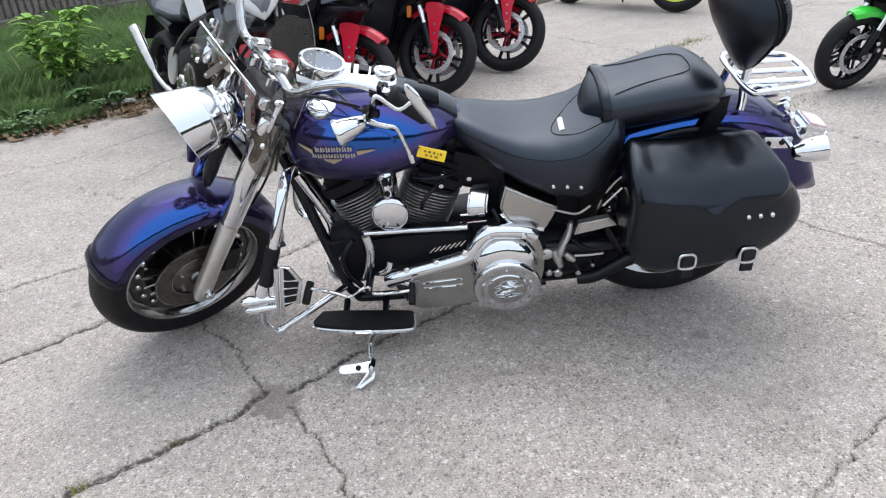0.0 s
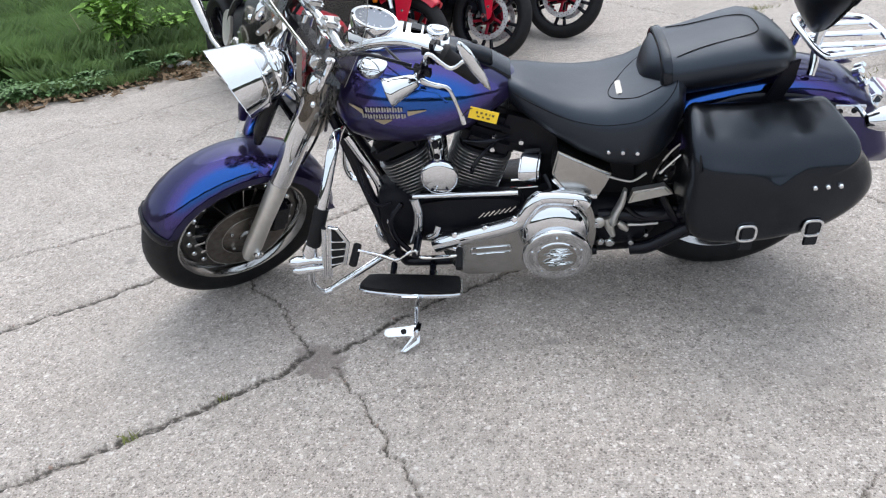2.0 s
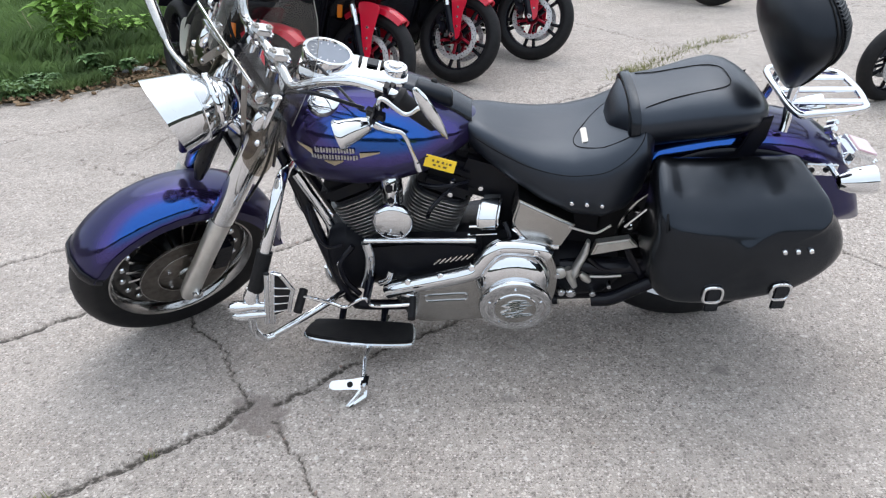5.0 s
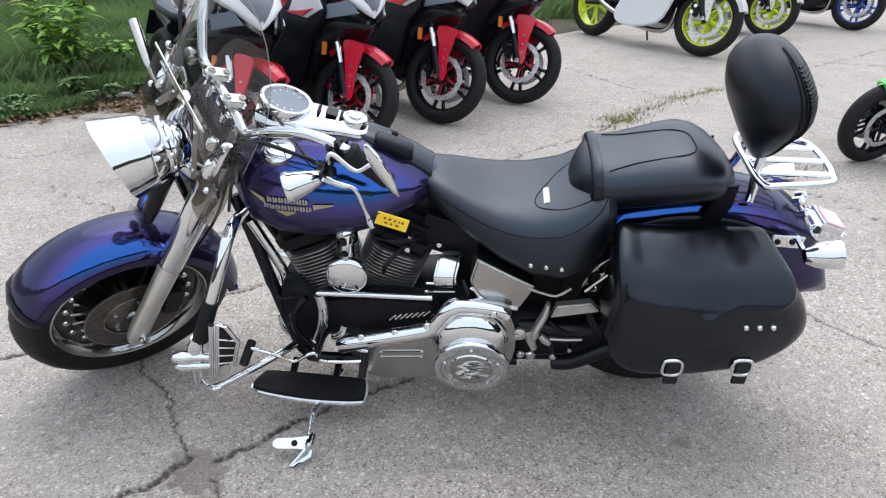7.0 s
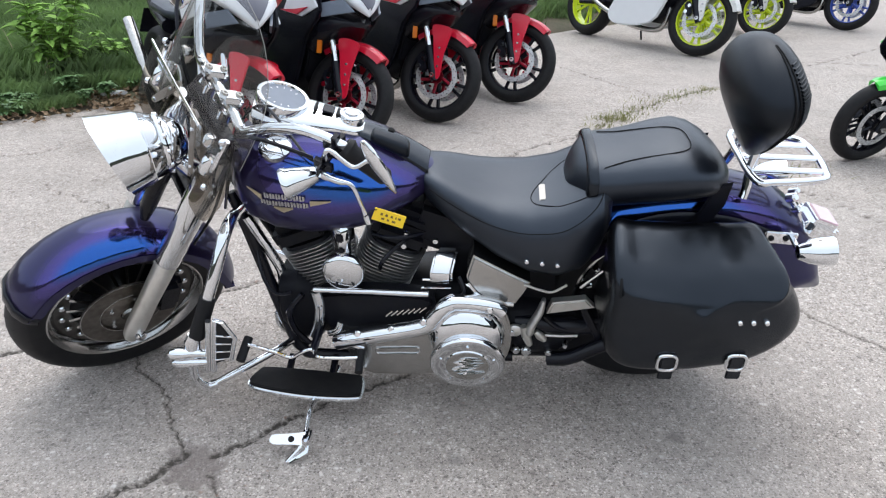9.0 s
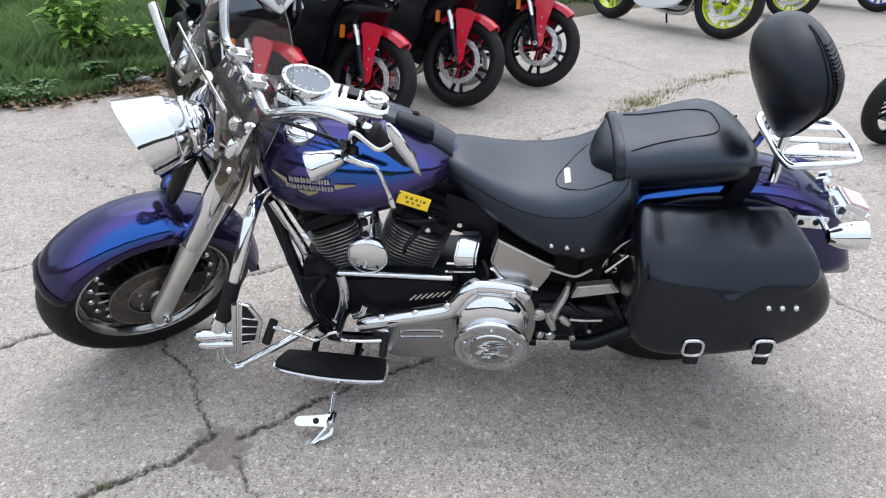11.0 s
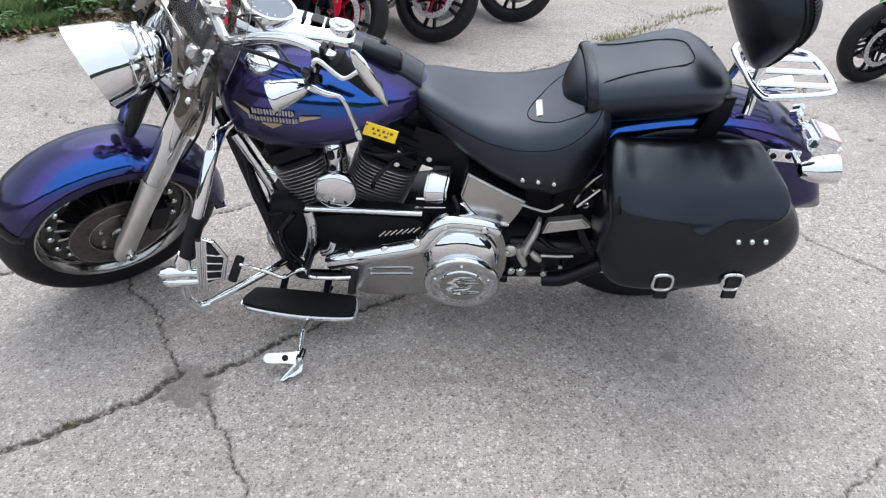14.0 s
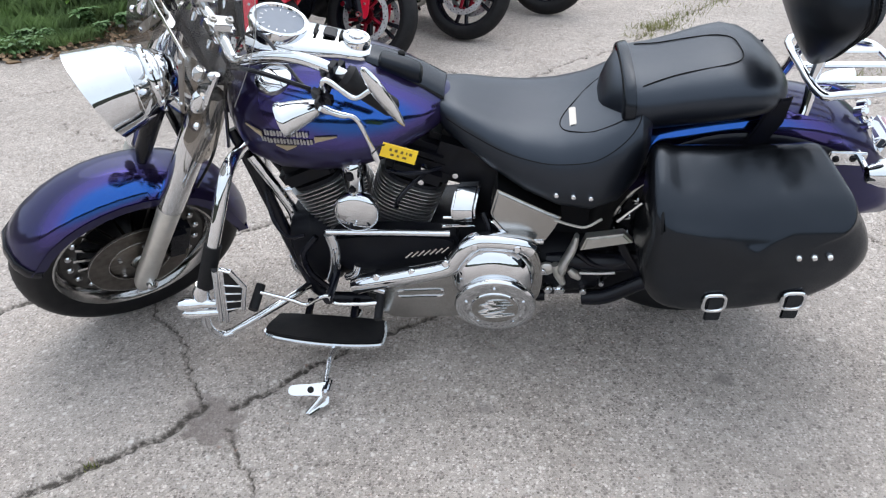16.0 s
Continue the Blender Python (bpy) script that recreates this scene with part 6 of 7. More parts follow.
# backrest on its bar
bm = bmesh.new()
rings = []
back = Matrix.Translation((0.174, -0.020, 0.804)) @ Matrix.Rotation(radians(-5), 4, "Y")
EGG = [(0.0, 0.05), (0.012, 0.13), (0.04, 0.20), (0.10, 0.32), (0.20, 0.50), (0.32, 0.68), (0.45, 0.87), (0.56, 0.98), (0.65, 1.0), (0.72, 0.965), (0.79, 0.88), (0.86, 0.75), (0.92, 0.58), (0.965, 0.39), (0.99, 0.20), (1.0, 0.05)]
for t, f in EGG:
    d = 0.082 * min(1.0, (f * 1.04) ** 0.95)
    rings.append([back @ (Vector((-d * math.copysign(abs(math.cos(a)) ** 0.86, math.cos(a)), 0.188 * f * math.copysign(abs(math.sin(a)) ** 0.9, math.sin(a)), 0.300 * t))) for a in [2 * math.pi * j / 44 for j in range(44)]])
loft(bm, rings)
pad = part("backrest_pad", bm, PADSKIN, bike, "black padded passenger backrest")
bm = bmesh.new()
for turn in (72, 80):
    tube(bm, curve([back @ Vector((-0.0830 * min(1.0, (f * 1.04) ** 0.95) * math.copysign(abs(math.cos(radians(180 + turn))) ** 0.86, math.cos(radians(180 + turn))), -0.190 * f * abs(math.sin(radians(turn))) ** 0.9, 0.300 * t)) for t, f in EGG[3:-1]], 3), 0.0018, 6)
part("pad_seam", bm, THREAD, pad)
for k in range(24):
    t = 0.42 + 0.50 * k / 23
    f = [f0 + (f1 - f0) * (t - t0) / (t1 - t0) for (t0, f0), (t1, f1) in zip(EGG, EGG[1:]) if t0 <= t < t1][0]
    d = 0.082 * min(1.0, (f * 1.04) ** 0.95)
    bm = bmesh.new()
    tube(bm, [back @ Vector((d * abs(math.cos(radians(a))) ** 0.86 + 0.001, -0.189 * f * abs(math.sin(radians(a))) ** 0.9 - 0.001, 0.300 * t)) for a in (68, 60, 52, 44)], 0.0036, 6)
    part("pleat", bm, PADSKIN, pad)
for s in (-1, 1):
    bm = bmesh.new()
    tube(bm, curve([(0.160, s * 0.090, 0.710), (0.166, s * 0.080, 0.735), (0.172, s * 0.060, 0.79), (0.19, s * 0.045, 0.88)], 5), 0.012, 10)
    part("backrest_bar", bm, CHROME, bike, "chrome backrest bar")
# luggage rack
bm = bmesh.new()
loop = [(0.168, -0.122), (0.21, -0.128), (0.335, -0.104), (0.356, -0.064), (0.362, 0.0), (0.356, 0.064), (0.335, 0.104), (0.25, 0.126), (0.168, 0.124), (0.160, 0.0)]
o3 = [(x, y, 0.782 - 0.03 * (x - 0.16)) for x, y in smooth_outline(loop, 4)]
tube(bm, o3, 0.0095, 10, closed=True)
rack = part("luggage_rack", bm, CHROME, bike, "chrome luggage rack")
for y in (-0.066, 0.0, 0.066):
    bm = bmesh.new()
    tube(bm, [(0.162, y, 0.783), (0.354, y, 0.777)], 0.006, 8, flat=1.9)
    part("rack_bar", bm, CHROME, rack)

# rear fender
bm = bmesh.new()
rf = curve([(-0.27, 0, 0.60), (-0.17, 0, 0.672), (-0.03, 0, 0.710), (0.12, 0, 0.718), (0.24, 0, 0.695), (0.33, 0, 0.642), (0.392, 0, 0.565), (0.430, 0, 0.485), (0.462, 0, 0.405)], 5)
rings = []
for i, p in enumerate(rf):
    d = (rf[min(i + 1, len(rf) - 1)] - rf[max(i - 1, 0)]).normalized()
    nrm = Vector((-d.z, 0, d.x))
    if nrm.dot(p - Vector((0, 0, 0.32))) < 0:
        nrm = -nrm
    sk = min(1.0, (len(rf) - 1 - i) / 6 + 0.25)
    tip = min(1.0, 0.55 + 0.12 * (len(rf) - 1 - i))
    ring = []
    half = [(-1.0, -0.12 * sk), (-1.0, -0.075 * sk), (-0.965, -0.048 * sk), (-0.88, -0.028 * sk), (-0.74, -0.014 * sk), (-0.5, -0.004)]
    sec = half + [(0, 0.002)] + [(-u, v) for u, v in half[::-1]]
    for u, v in sec + [(u * 0.95, v - 0.004 if abs(u) < 0.9 else v) for u, v in sec[::-1]]:
        ring.append(p + Vector((0, u * 0.105 * tip, 0)) + nrm * v)
    rings.append(ring)
loft(bm, rings)
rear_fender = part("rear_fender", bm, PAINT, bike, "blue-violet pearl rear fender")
# fender struts
for s in (-1, 1):
    bm = bmesh.new()
    tube(bm, curve([(-0.24, s * 0.115, 0.56), (-0.05, s * 0.118, 0.655), (0.12, s * 0.118, 0.655), (0.27, s * 0.115, 0.60)], 5), 0.018, 8, flat=0.4)
    part("fender_strut", bm, BLACK, bike)
for s in (-1, 1):
    bm = bmesh.new()
    prism(bm, [(0.072, 0.772), (0.112, 0.780), (0.106, 0.715), (0.080, 0.660), (0.028, 0.655), (0.050, 0.705)], 0.010, side(s * 0.128 + 0.005), 0.004)
    part("pad_bracket", bm, BLACK, bike, "black bracket beside the passenger pad")
# tail lamp and signals
tm = Matrix.Translation((0.398, -0.025, 0.597)) @ Matrix.Rotation(radians(20), 4, "Y")
bm = bmesh.new()
box(bm, (0.092, 0.112, 0.055), tm, 0.014)
tail = part("tail_lamp", bm, CHROME, bike, "chrome tail lamp")
bm = bmesh.new()
box(bm, (0.058, 0.078, 0.006), tm @ Matrix.Translation((0.006, 0, 0.0275)), 0.002)
part("lens", bm, REDLENS, tail, "pale red lens")
bm = bmesh.new()
tube(bm, curve([(0.300, -0.045, 0.688), (0.324, -0.05, 0.655), (0.350, -0.052, 0.598), (0.356, -0.052, 0.545)], 4), 0.009, 10)
part("lamp_bracket", bm, CHROME, tail)
bm = bmesh.new()
tube(bm, [(0.298, -0.19, 0.612), (0.302, -0.125, 0.610), (0.305, 0.0, 0.612), (0.302, 0.125, 0.610), (0.298, 0.19, 0.612)], 0.008, 10)
sigbar = part("signal_bar", bm, CHROME, bike, "chrome signal bar")
for s in (-1, 1):
    bm = bmesh.new()
    lathe(bm, [(0.0, -0.05), (0.018, -0.045), (0.03, -0.02), (0.036, 0.01), (0.038, 0.04), (0.0, 0.048)], axis((0.335, s * 0.19, 0.620), (1, 0, 0.08)), 24)
    part("turn_signal", bm, CHROME, sigbar, "chrome bullet turn signal")

for s in (-1, 1):
    bm = bmesh.new()
    box(bm, (0.085, 0.008, 0.036), Matrix.Translation((0.270, s * 0.125, 0.613)) @ Matrix.Rotation(radians(5), 4, "Y"), 0.003)
    arm = part("signal_arm", bm, CHROME, sigbar, "flat chrome arm")
    for dx in (-0.025, 0.012):
        bm = bmesh.new()
        lathe(bm, [(0, 0), (0.008, 0), (0.007, 0.004), (0, 0.005)], axis((0.270 + dx, s * 0.129, 0.614), (0, s, 0)), 10)
        part("arm_bolt", bm, BLACK, arm)
for q, r in (((0.303, -0.05, 0.689), 0.013), ((0.324, -0.055, 0.655), 0.011), ((0.352, -0.058, 0.594), 0.015), ((0.358, -0.06, 0.545), 0.014), ((0.318, -0.02, 0.690), 0.010)):
    bm = bmesh.new()
    lathe(bm, [(0, -0.012), (r, -0.012), (r, 0.010), (r * 0.6, 0.014), (0, 0.014)], axis(q, (0.5, -0.7, 0.6)), 10)
    part("bracket_nut", bm, CHROME, tail)

# saddlebag
def bag_section(y):
    """The bag's side outline at distance y from the middle, top rounded over outwards."""
    t = max(0.0, (y - 0.20) / 0.16)
    right = 0.190 + 0.042 * t

    def top(x):
        drop = 0.066 + 0.012 * math.exp(-((x - 0.005) / 0.10) ** 2) - 0.014 * math.exp(-((x - 0.13) / 0.05) ** 2)
        return 0.693 - (drop - 0.012) * t ** 1.15
    return [(-0.178 - 0.010 * t, top(-0.18) - 0.004), (-0.186 - 0.012 * t, 0.56), (-0.197, 0.47), (-0.184, 0.40), (-0.155, 0.358), (-0.09, 0.341), (0.01, 0.340), (0.10, 0.357), (0.18, 0.388), (0.248, 0.445), (0.278, 0.505), (0.268, 0.565), (0.232 - 0.01 * (1 - t), 0.618), (right - 0.01, top(right) - 0.004),
            (0.115, top(0.115)), (0.055, top(0.055)), (0.0, top(0.0)), (-0.06, top(-0.06)), (-0.12, top(-0.12))]


bm = bmesh.new()
rings = []
for y, ins in ((0.165, 0.03), (0.168, 0.006), (0.18, 0.0), (0.20, 0.0), (0.22, 0.0), (0.24, 0.0), (0.26, 0.0), (0.28, 0.0), (0.30, 0.0), (0.312, 0.001), (0.326, 0.0035), (0.339, 0.008), (0.350, 0.014), (0.360, 0.022), (0.368, 0.031), (0.375, 0.042), (0.380, 0.055), (0.383, -0.5), (0.3835, -0.3), (0.384, -0.12), (0.384, -0.01)):
    o = smooth_outline(bag_section(min(y, 0.362)), 5)
    cx = sum(p[0] for p in o) / len(o)
    cz = sum(p[1] for p in o) / len(o)
    ring = []
    for x, z in o:
        v = Vector((x - cx, z - cz))
        v = v * ((1 - ins / max(v.length, 0.05)) if ins >= 0 else -ins)
        ring.append(Vector((cx + v.x, -y, cz + v.y)))
    rings.append(ring)
loft(bm, rings)
for v in bm.verts:
    v.co += Vector((0, -0.8, 0.4)) * (0.007 * noise.noise(Vector((v.co.x * 11, v.co.y * 9 + 3, v.co.z * 9))) + 0.003 * noise.noise(Vector((v.co.x * 27, v.co.y * 22 + 7, v.co.z * 22))))
bag = part("saddlebag", bm, LEATHER, bike, "black leather saddlebag with two chrome buckles")
bag.data.set_sharp_from_angle(angle=radians(75))
for k in range(3):
    bm = bmesh.new()
    lathe(bm, [(0.0075, -0.006), (0.0075, 0.002), (0.005, 0.0065), (0, 0.008)], axis((0.112 + 0.031 * k, -0.3845, 0.550 + 0.001 * k), (0, -1, 0)), 14)
    part("stud", bm, CHROME, bag, "chrome stud")
for bx, bz in ((-0.036, 0.412), (0.131, 0.420)):
    bm = bmesh.new()
    tube(bm, [(bx + u, -0.389, bz + v) for u, v in [(0.0235 * math.copysign(abs(math.cos(q)) ** 0.6, math.cos(q)), 0.0255 * math.copysign(abs(math.sin(q)) ** 0.6, math.sin(q))) for q in [6.2832 * j / 24 for j in range(24)]]], 0.0042, 8, closed=True)
    part("buckle", bm, CHROME, bag, "chrome strap buckle")
    bm = bmesh.new()
    box(bm, (0.036, 0.008, 0.085), Matrix.Translation((bx + 0.003, -0.385, bz - 0.018)), 0.003)
    part("strap", bm, LEATHER, bag)

bm = bmesh.new()
tube(bm, curve([(-0.165, -0.19, 0.690), (-0.163, -0.23, 0.682), (-0.166, -0.30, 0.656), (-0.172, -0.352, 0.632), (-0.174, -0.372, 0.606)], 4), 0.0034, 6)
part("bag_welt", bm, THREAD, bag)

# frame
for s in (-1, 1):
    bm = bmesh.new()
    tube(bm, curve([(-1.19, s * 0.03, 0.66), (-1.16, s * 0.05, 0.57), (-1.065, s * 0.12, 0.25), (-1.03, s * 0.13, 0.17), (-0.95, s * 0.13, 0.145), (-0.4, s * 0.13, 0.16)], 6), 0.017, 12)
    part("frame_tube", bm, BLACK, bike, "black frame tube")
    bm = bmesh.new()
    tube(bm, curve([(-0.40, s * 0.13, 0.30), (-0.2, s * 0.14, 0.30), (0.0, s * 0.13, 0.322)], 5), [0.03] * 5 + [0.026] * 6, 10)
    part("swingarm", bm, BLACK, bike)
bm = bmesh.new()
tube(bm, [(-1.20, 0, 0.72), (-0.70, 0, 0.63), (-0.45, 0, 0.50)], 0.026, 10)
part("frame_backbone", bm, BLACK, bike)

# engine
CRANK = Vector((-0.86, -0.02, 0.258))
bm = bmesh.new()
loft(bm, [superring(x, w, a, b, 20, 2.6) for x, w, a, b in ((-1.03, 0.06, 0.20, 0.34), (-1.0, 0.10, 0.17, 0.38), (-0.85, 0.12, 0.155, 0.41), (-0.7, 0.12, 0.155, 0.40), (-0.5, 0.13, 0.17, 0.42), (-0.42, 0.10, 0.2, 0.38))])
part("crankcase", bm, CRINKLE, bike)
for sgn in (-1, 1):
    d = Vector((sgn * 0.383, 0, 0.924))
    m = axis(CRANK + Vector((sgn * 0.01, 0, 0)), d)
    bm = bmesh.new()

    def plate(w, h):
        return [(w * math.copysign(abs(math.cos(q)) ** 0.62, math.cos(q)), h * math.copysign(abs(math.sin(q)) ** 0.62, math.sin(q))) for q in [6.2832 * k / 28 for k in range(28)]]
    prism(bm, plate(0.084, 0.079), 0.20, m @ Matrix.Translation((0, 0, 0.105)), 0)
    barrel = part("cylinder", bm, CRINKLE, bike)
    for k in range(16):
        bm = bmesh.new()
        prism(bm, plate(0.096 - 0.0012 * max(0, 5 - k), 0.090), 0.0027, m @ Matrix.Translation((0, 0, 0.116 + 0.0116 * k)), 0)
        part("fin", bm, FIN, barrel)
    bm = bmesh.new()
    box(bm, (0.18, 0.165, 0.075), m @ Matrix.Translation((0, 0, 0.335)), 0.022)
    head = part("cylinder_head", bm, CRINKLE, bike)
    bm = bmesh.new()
    box(bm, (0.15, 0.13, 0.05), m @ Matrix.Translation((0, 0, 0.39)), 0.018)
    part("rocker_cover", bm, CRINKLE, head)
# horn cover between the cylinders
ax = axis((-0.868, -0.165, 0.515), (0, -1, 0.02))
bm = bmesh.new()
lathe(bm, [(0.04, -0.02), (0.052, 0.0), (0.057, 0.012), (0.057, 0.024), (0.054, 0.031), (0.045, 0.036), (0.0, 0.041)], ax, 40)
horn = part("horn_cover", bm, CHROME, bike, "round chrome horn cover")
bm = bmesh.new()
loft(bm, [[Vector((-0.868 + u * w, -0.15 - dy * (1 - u * u), z)) for u in (-1, -0.6, 0, 0.6, 1)] + [Vector((-0.868 + u * w, -0.13, z)) for u in (1, 0, -1)] for z, w, dy in ((0.555, 0.028, 0.045), (0.60, 0.030, 0.04), (0.635, 0.028, 0.03), (0.645, 0.02, 0.02))])
part("horn_bracket", bm, CHROME, horn)
# primary cover and derby
bm = bmesh.new()
PRIM = [(-0.905, 0.285), (-0.875, 0.20), (-0.835, 0.135), (-0.76, 0.125), (-0.62, 0.135), (-0.50, 0.14), (-0.43, 0.19), (-0.41, 0.28), (-0.425, 0.37), (-0.46, 0.395), (-0.56, 0.40), (-0.61, 0.355), (-0.66, 0.32), (-0.80, 0.295), (-0.89, 0.30)]
prism(bm, smooth_outline(PRIM, 3), 0.065, side(-0.125), 0.014, 4)
primary = part("primary_cover", bm, ALLOY, bike, "polished primary cover")
bm = bmesh.new()
tube(bm, curve([(-0.905, -0.205, 0.272), (-0.85, -0.212, 0.297), (-0.66, -0.212, 0.345), (-0.628, -0.21, 0.375), (-0.595, -0.205, 0.418), (-0.56, -0.2, 0.43), (-0.47, -0.2, 0.42), (-0.44, -0.2, 0.40)], 5), 0.024, 14)
part("cover_rail", bm, CHROME, primary, "bright chrome upper rail")
for q in ((-0.84, 0.318), (-0.745, 0.338), (-0.655, 0.368), (-0.58, 0.425), (-0.475, 0.418)):
    bm = bmesh.new()
    lathe(bm, [(0, -0.03), (0.010, -0.03), (0.010, 0.010), (0.007, 0.013), (0, 0.013)], axis((q[0], -0.215, q[1]), (0, -0.9, 0.4)), 12)
    part("cover_bolt", bm, CHROME, primary)
bm = bmesh.new()
lathe(bm, [(0.112, 0.0), (0.111, 0.025), (0.106, 0.050), (0.096, 0.070), (0.082, 0.084), (0.06, 0.092), (0.0, 0.095)], axis((-0.538, -0.155, 0.303), (0, -1, 0.10)), 56)
part("clutch_dome", bm, CHROME, primary)
bm = bmesh.new()
tube(bm, [(x, -0.1915, z) for x, z in smooth_outline([(-0.79, 0.215), (-0.735, 0.218), (-0.68, 0.22), (-0.672, 0.232), (-0.68, 0.244), (-0.735, 0.242), (-0.79, 0.238), (-0.798, 0.227)], 3)], 0.0025, 6, closed=True)
part("inspection_cover", bm, CHROME, primary)
ax = axis((-0.533, -0.212, 0.249), (0, -1, -0.11))
bm = bmesh.new()
lathe(bm, [(0.092, 0.010), (0.102, 0.022), (0.106, 0.030), (0.106, 0.037), (0.102, 0.043), (0.092, 0.046), (0.088, 0.0445), (0.064, 0.0445), (0.062, 0.0475), (0.0, 0.0485)], ax, 64)
derby = part("derby_cover", bm, CHROME, primary, "round chrome clutch cover with an etched emblem")
bm = bmesh.new()
lathe(bm, [(0.0, 0.0484), (0.060, 0.0476), (0.060, 0.0488), (0.0, 0.0492)], ax, 48)
part("cover_plate", bm, ALLOY, derby)
for k in range(5):
    bm = bmesh.new()
    a = radians(90 + 72 * k)
    lathe(bm, [(0, 0.042), (0.006, 0.042), (0.005, 0.047), (0, 0.048)], ax @ Matrix.Translation((0.077 * math.cos(a), 0.077 * math.sin(a), 0)), 10)
    part("cover_screw", bm, CHROME, derby)
rng = random.Random(8)
bm = bmesh.new()
for k in range(16):
    y0 = -0.034 + 0.0046 * k
    x0 = rng.uniform(-0.05, -0.02) + abs(y0) * 0.5
    pts = curve([(x0, y0, 0.0500), (x0 + 0.025, y0 + rng.uniform(-0.006, 0.006), 0.0506), (x0 + 0.05 + rng.uniform(0, 0.03), y0 + rng.uniform(-0.004, 0.004), 0.0500)], 4)
    tube(bm, [ax @ Matrix.Rotation(radians(8), 4, "Z") @ p for p in pts], [0.0007, 0.0018, 0.0024, 0.003, 0.0026, 0.0023, 0.0018, 0.0012, 0.0006], 6)
part("etched_emblem", bm, CHROME, derby, "raised flame-like emblem", kind="stuff")

# rod, hoses and black cases above the primary
bm = bmesh.new()
tube(bm, [(-0.955, -0.19, 0.452), (-0.80, -0.19, 0.45), (-0.642, -0.19, 0.445)], 0.008, 10)
part("shift_rod", bm, CHROME, bike, "thin chrome rod")
bm = bmesh.new()
tube(bm, curve([(-0.955, -0.17, 0.43), (-0.948, -0.175, 0.38), (-0.958, -0.175, 0.32), (-0.978, -0.17, 0.265)], 4), 0.016, 12)
part("chrome_hose", bm, CHROME, bike)
bm = bmesh.new()
prism(bm, smooth_outline([(-0.94, 0.42), (-0.66, 0.42), (-0.63, 0.37), (-0.68, 0.31), (-0.90, 0.28), (-0.95, 0.33)], 3), 0.06, side(-0.11), 0.012)
part("inner_primary", bm, CRINKLE, bike)
bm = bmesh.new()
for k in range(7):
    tube(bm, [(-0.765 + 0.016 * k, -0.172, 0.345 + 0.003 * k), (-0.745 + 0.016 * k, -0.172, 0.365 + 0.003 * k)], 0.003, 6)
part("case_ribs", bm, ALLOY, bike, kind="stuff")
bm = bmesh.new()
loft(bm, [superring(x, w, a, b, 20, 2.6, y=-0.05) for x, w, a, b in ((-1.10, 0.05, 0.27, 0.36), (-1.075, 0.085, 0.22, 0.42), (-1.02, 0.10, 0.18, 0.45), (-0.97, 0.09, 0.19, 0.42))])
part("regulator", bm, CRINKLE, bike)
for q in ((-1.05, -0.147, 0.33), (-0.70, -0.12, 0.60), (-0.625, -0.12, 0.575), (-0.71, -0.125, 0.56)):
    bm = bmesh.new()
    lathe(bm, [(0, 0), (0.009, 0), (0.007, 0.006), (0, 0.007)], axis(q, (0, -1, 0.1)), 12)
    part("bolt_cap", bm, CHROME, bike)

# chrome box, oil tank and side plates behind the engine
bm = bmesh.new()
prism(bm, [(-0.168, 0.470), (-0.172, 0.480), (-0.172, 0.504), (-0.166, 0.512), (-0.135, 0.532), (-0.10, 0.534), (-0.10, 0.470)], 0.060, Matrix(((0.25, 0, 1, -0.597), (1, 0, 0, 0), (0.12, 1, 0, 0.016), (0, 0, 0, 1))) , 0.007, 3)
part("coil_cover", bm, CHROME, bike, "small chrome cover")
bm = bmesh.new()
OIL = [(-0.522, 0.572), (-0.46, 0.535), (-0.40, 0.500), (-0.368, 0.484), (-0.385, 0.445), (-0.405, 0.408), (-0.45, 0.412), (-0.50, 0.435), (-0.532, 0.470), (-0.54, 0.50)]
prism(bm, OIL, 0.10, side(-0.08), 0.006, 3)
oil = part("oil_tank", bm, ALLOY, bike, "chrome horseshoe oil tank")
bm = bmesh.new()
tube(bm, curve([(-0.537, -0.178, 0.482), (-0.505, -0.178, 0.438), (-0.455, -0.178, 0.413), (-0.41, -0.178, 0.408)], 4), 0.008, 8)
part("tank_band", bm, CHROME, oil)
bm = bmesh.new()
tube(bm, curve([(-0.328, -0.18, 0.428), (-0.336, -0.18, 0.385), (-0.355, -0.18, 0.335), (-0.362, -0.18, 0.30)], 4), [0.011, 0.013, 0.015, 0.017, 0.018, 0.019, 0.019, 0.019, 0.020, 0.021, 0.021, 0.021, 0.014], 12, flat=0.55)
part("side_plate", bm, SATIN, bike, "satin frame cover")
bm = bmesh.new()
prism(bm, [(-0.304, 0.415), (-0.214, 0.429), (-0.188, 0.399), (-0.317, 0.373)], 0.03, side(-0.15), 0.005)
part("belt_cover", bm, SATIN, bike, "brushed belt cover")
bm = bmesh.new()
box(bm, (0.34, 0.16, 0.26), Matrix.Translation((-0.43, 0.0, 0.42)), 0.03)
part("battery_box", bm, CRINKLE, bike)
# black block added to close the see-through gap below the seat
bm = bmesh.new()
box(bm, (0.22, 0.17, 0.16), Matrix.Translation((-0.60, 0.0, 0.575)) @ Matrix.Rotation(radians(20), 4, "Y"), 0.03)
part("under_seat_filler", bm, CRINKLE, bike)
bm = bmesh.new()
loft(bm, [superring(x, w, a, b, 20, 2.8, y=-0.02) for x, w, a, b in ((-0.46, 0.10, 0.17, 0.36), (-0.40, 0.14, 0.15, 0.36), (-0.27, 0.14, 0.17, 0.34), (-0.22, 0.10, 0.2, 0.3))])
part("gearbox", bm, CRINKLE, bike)
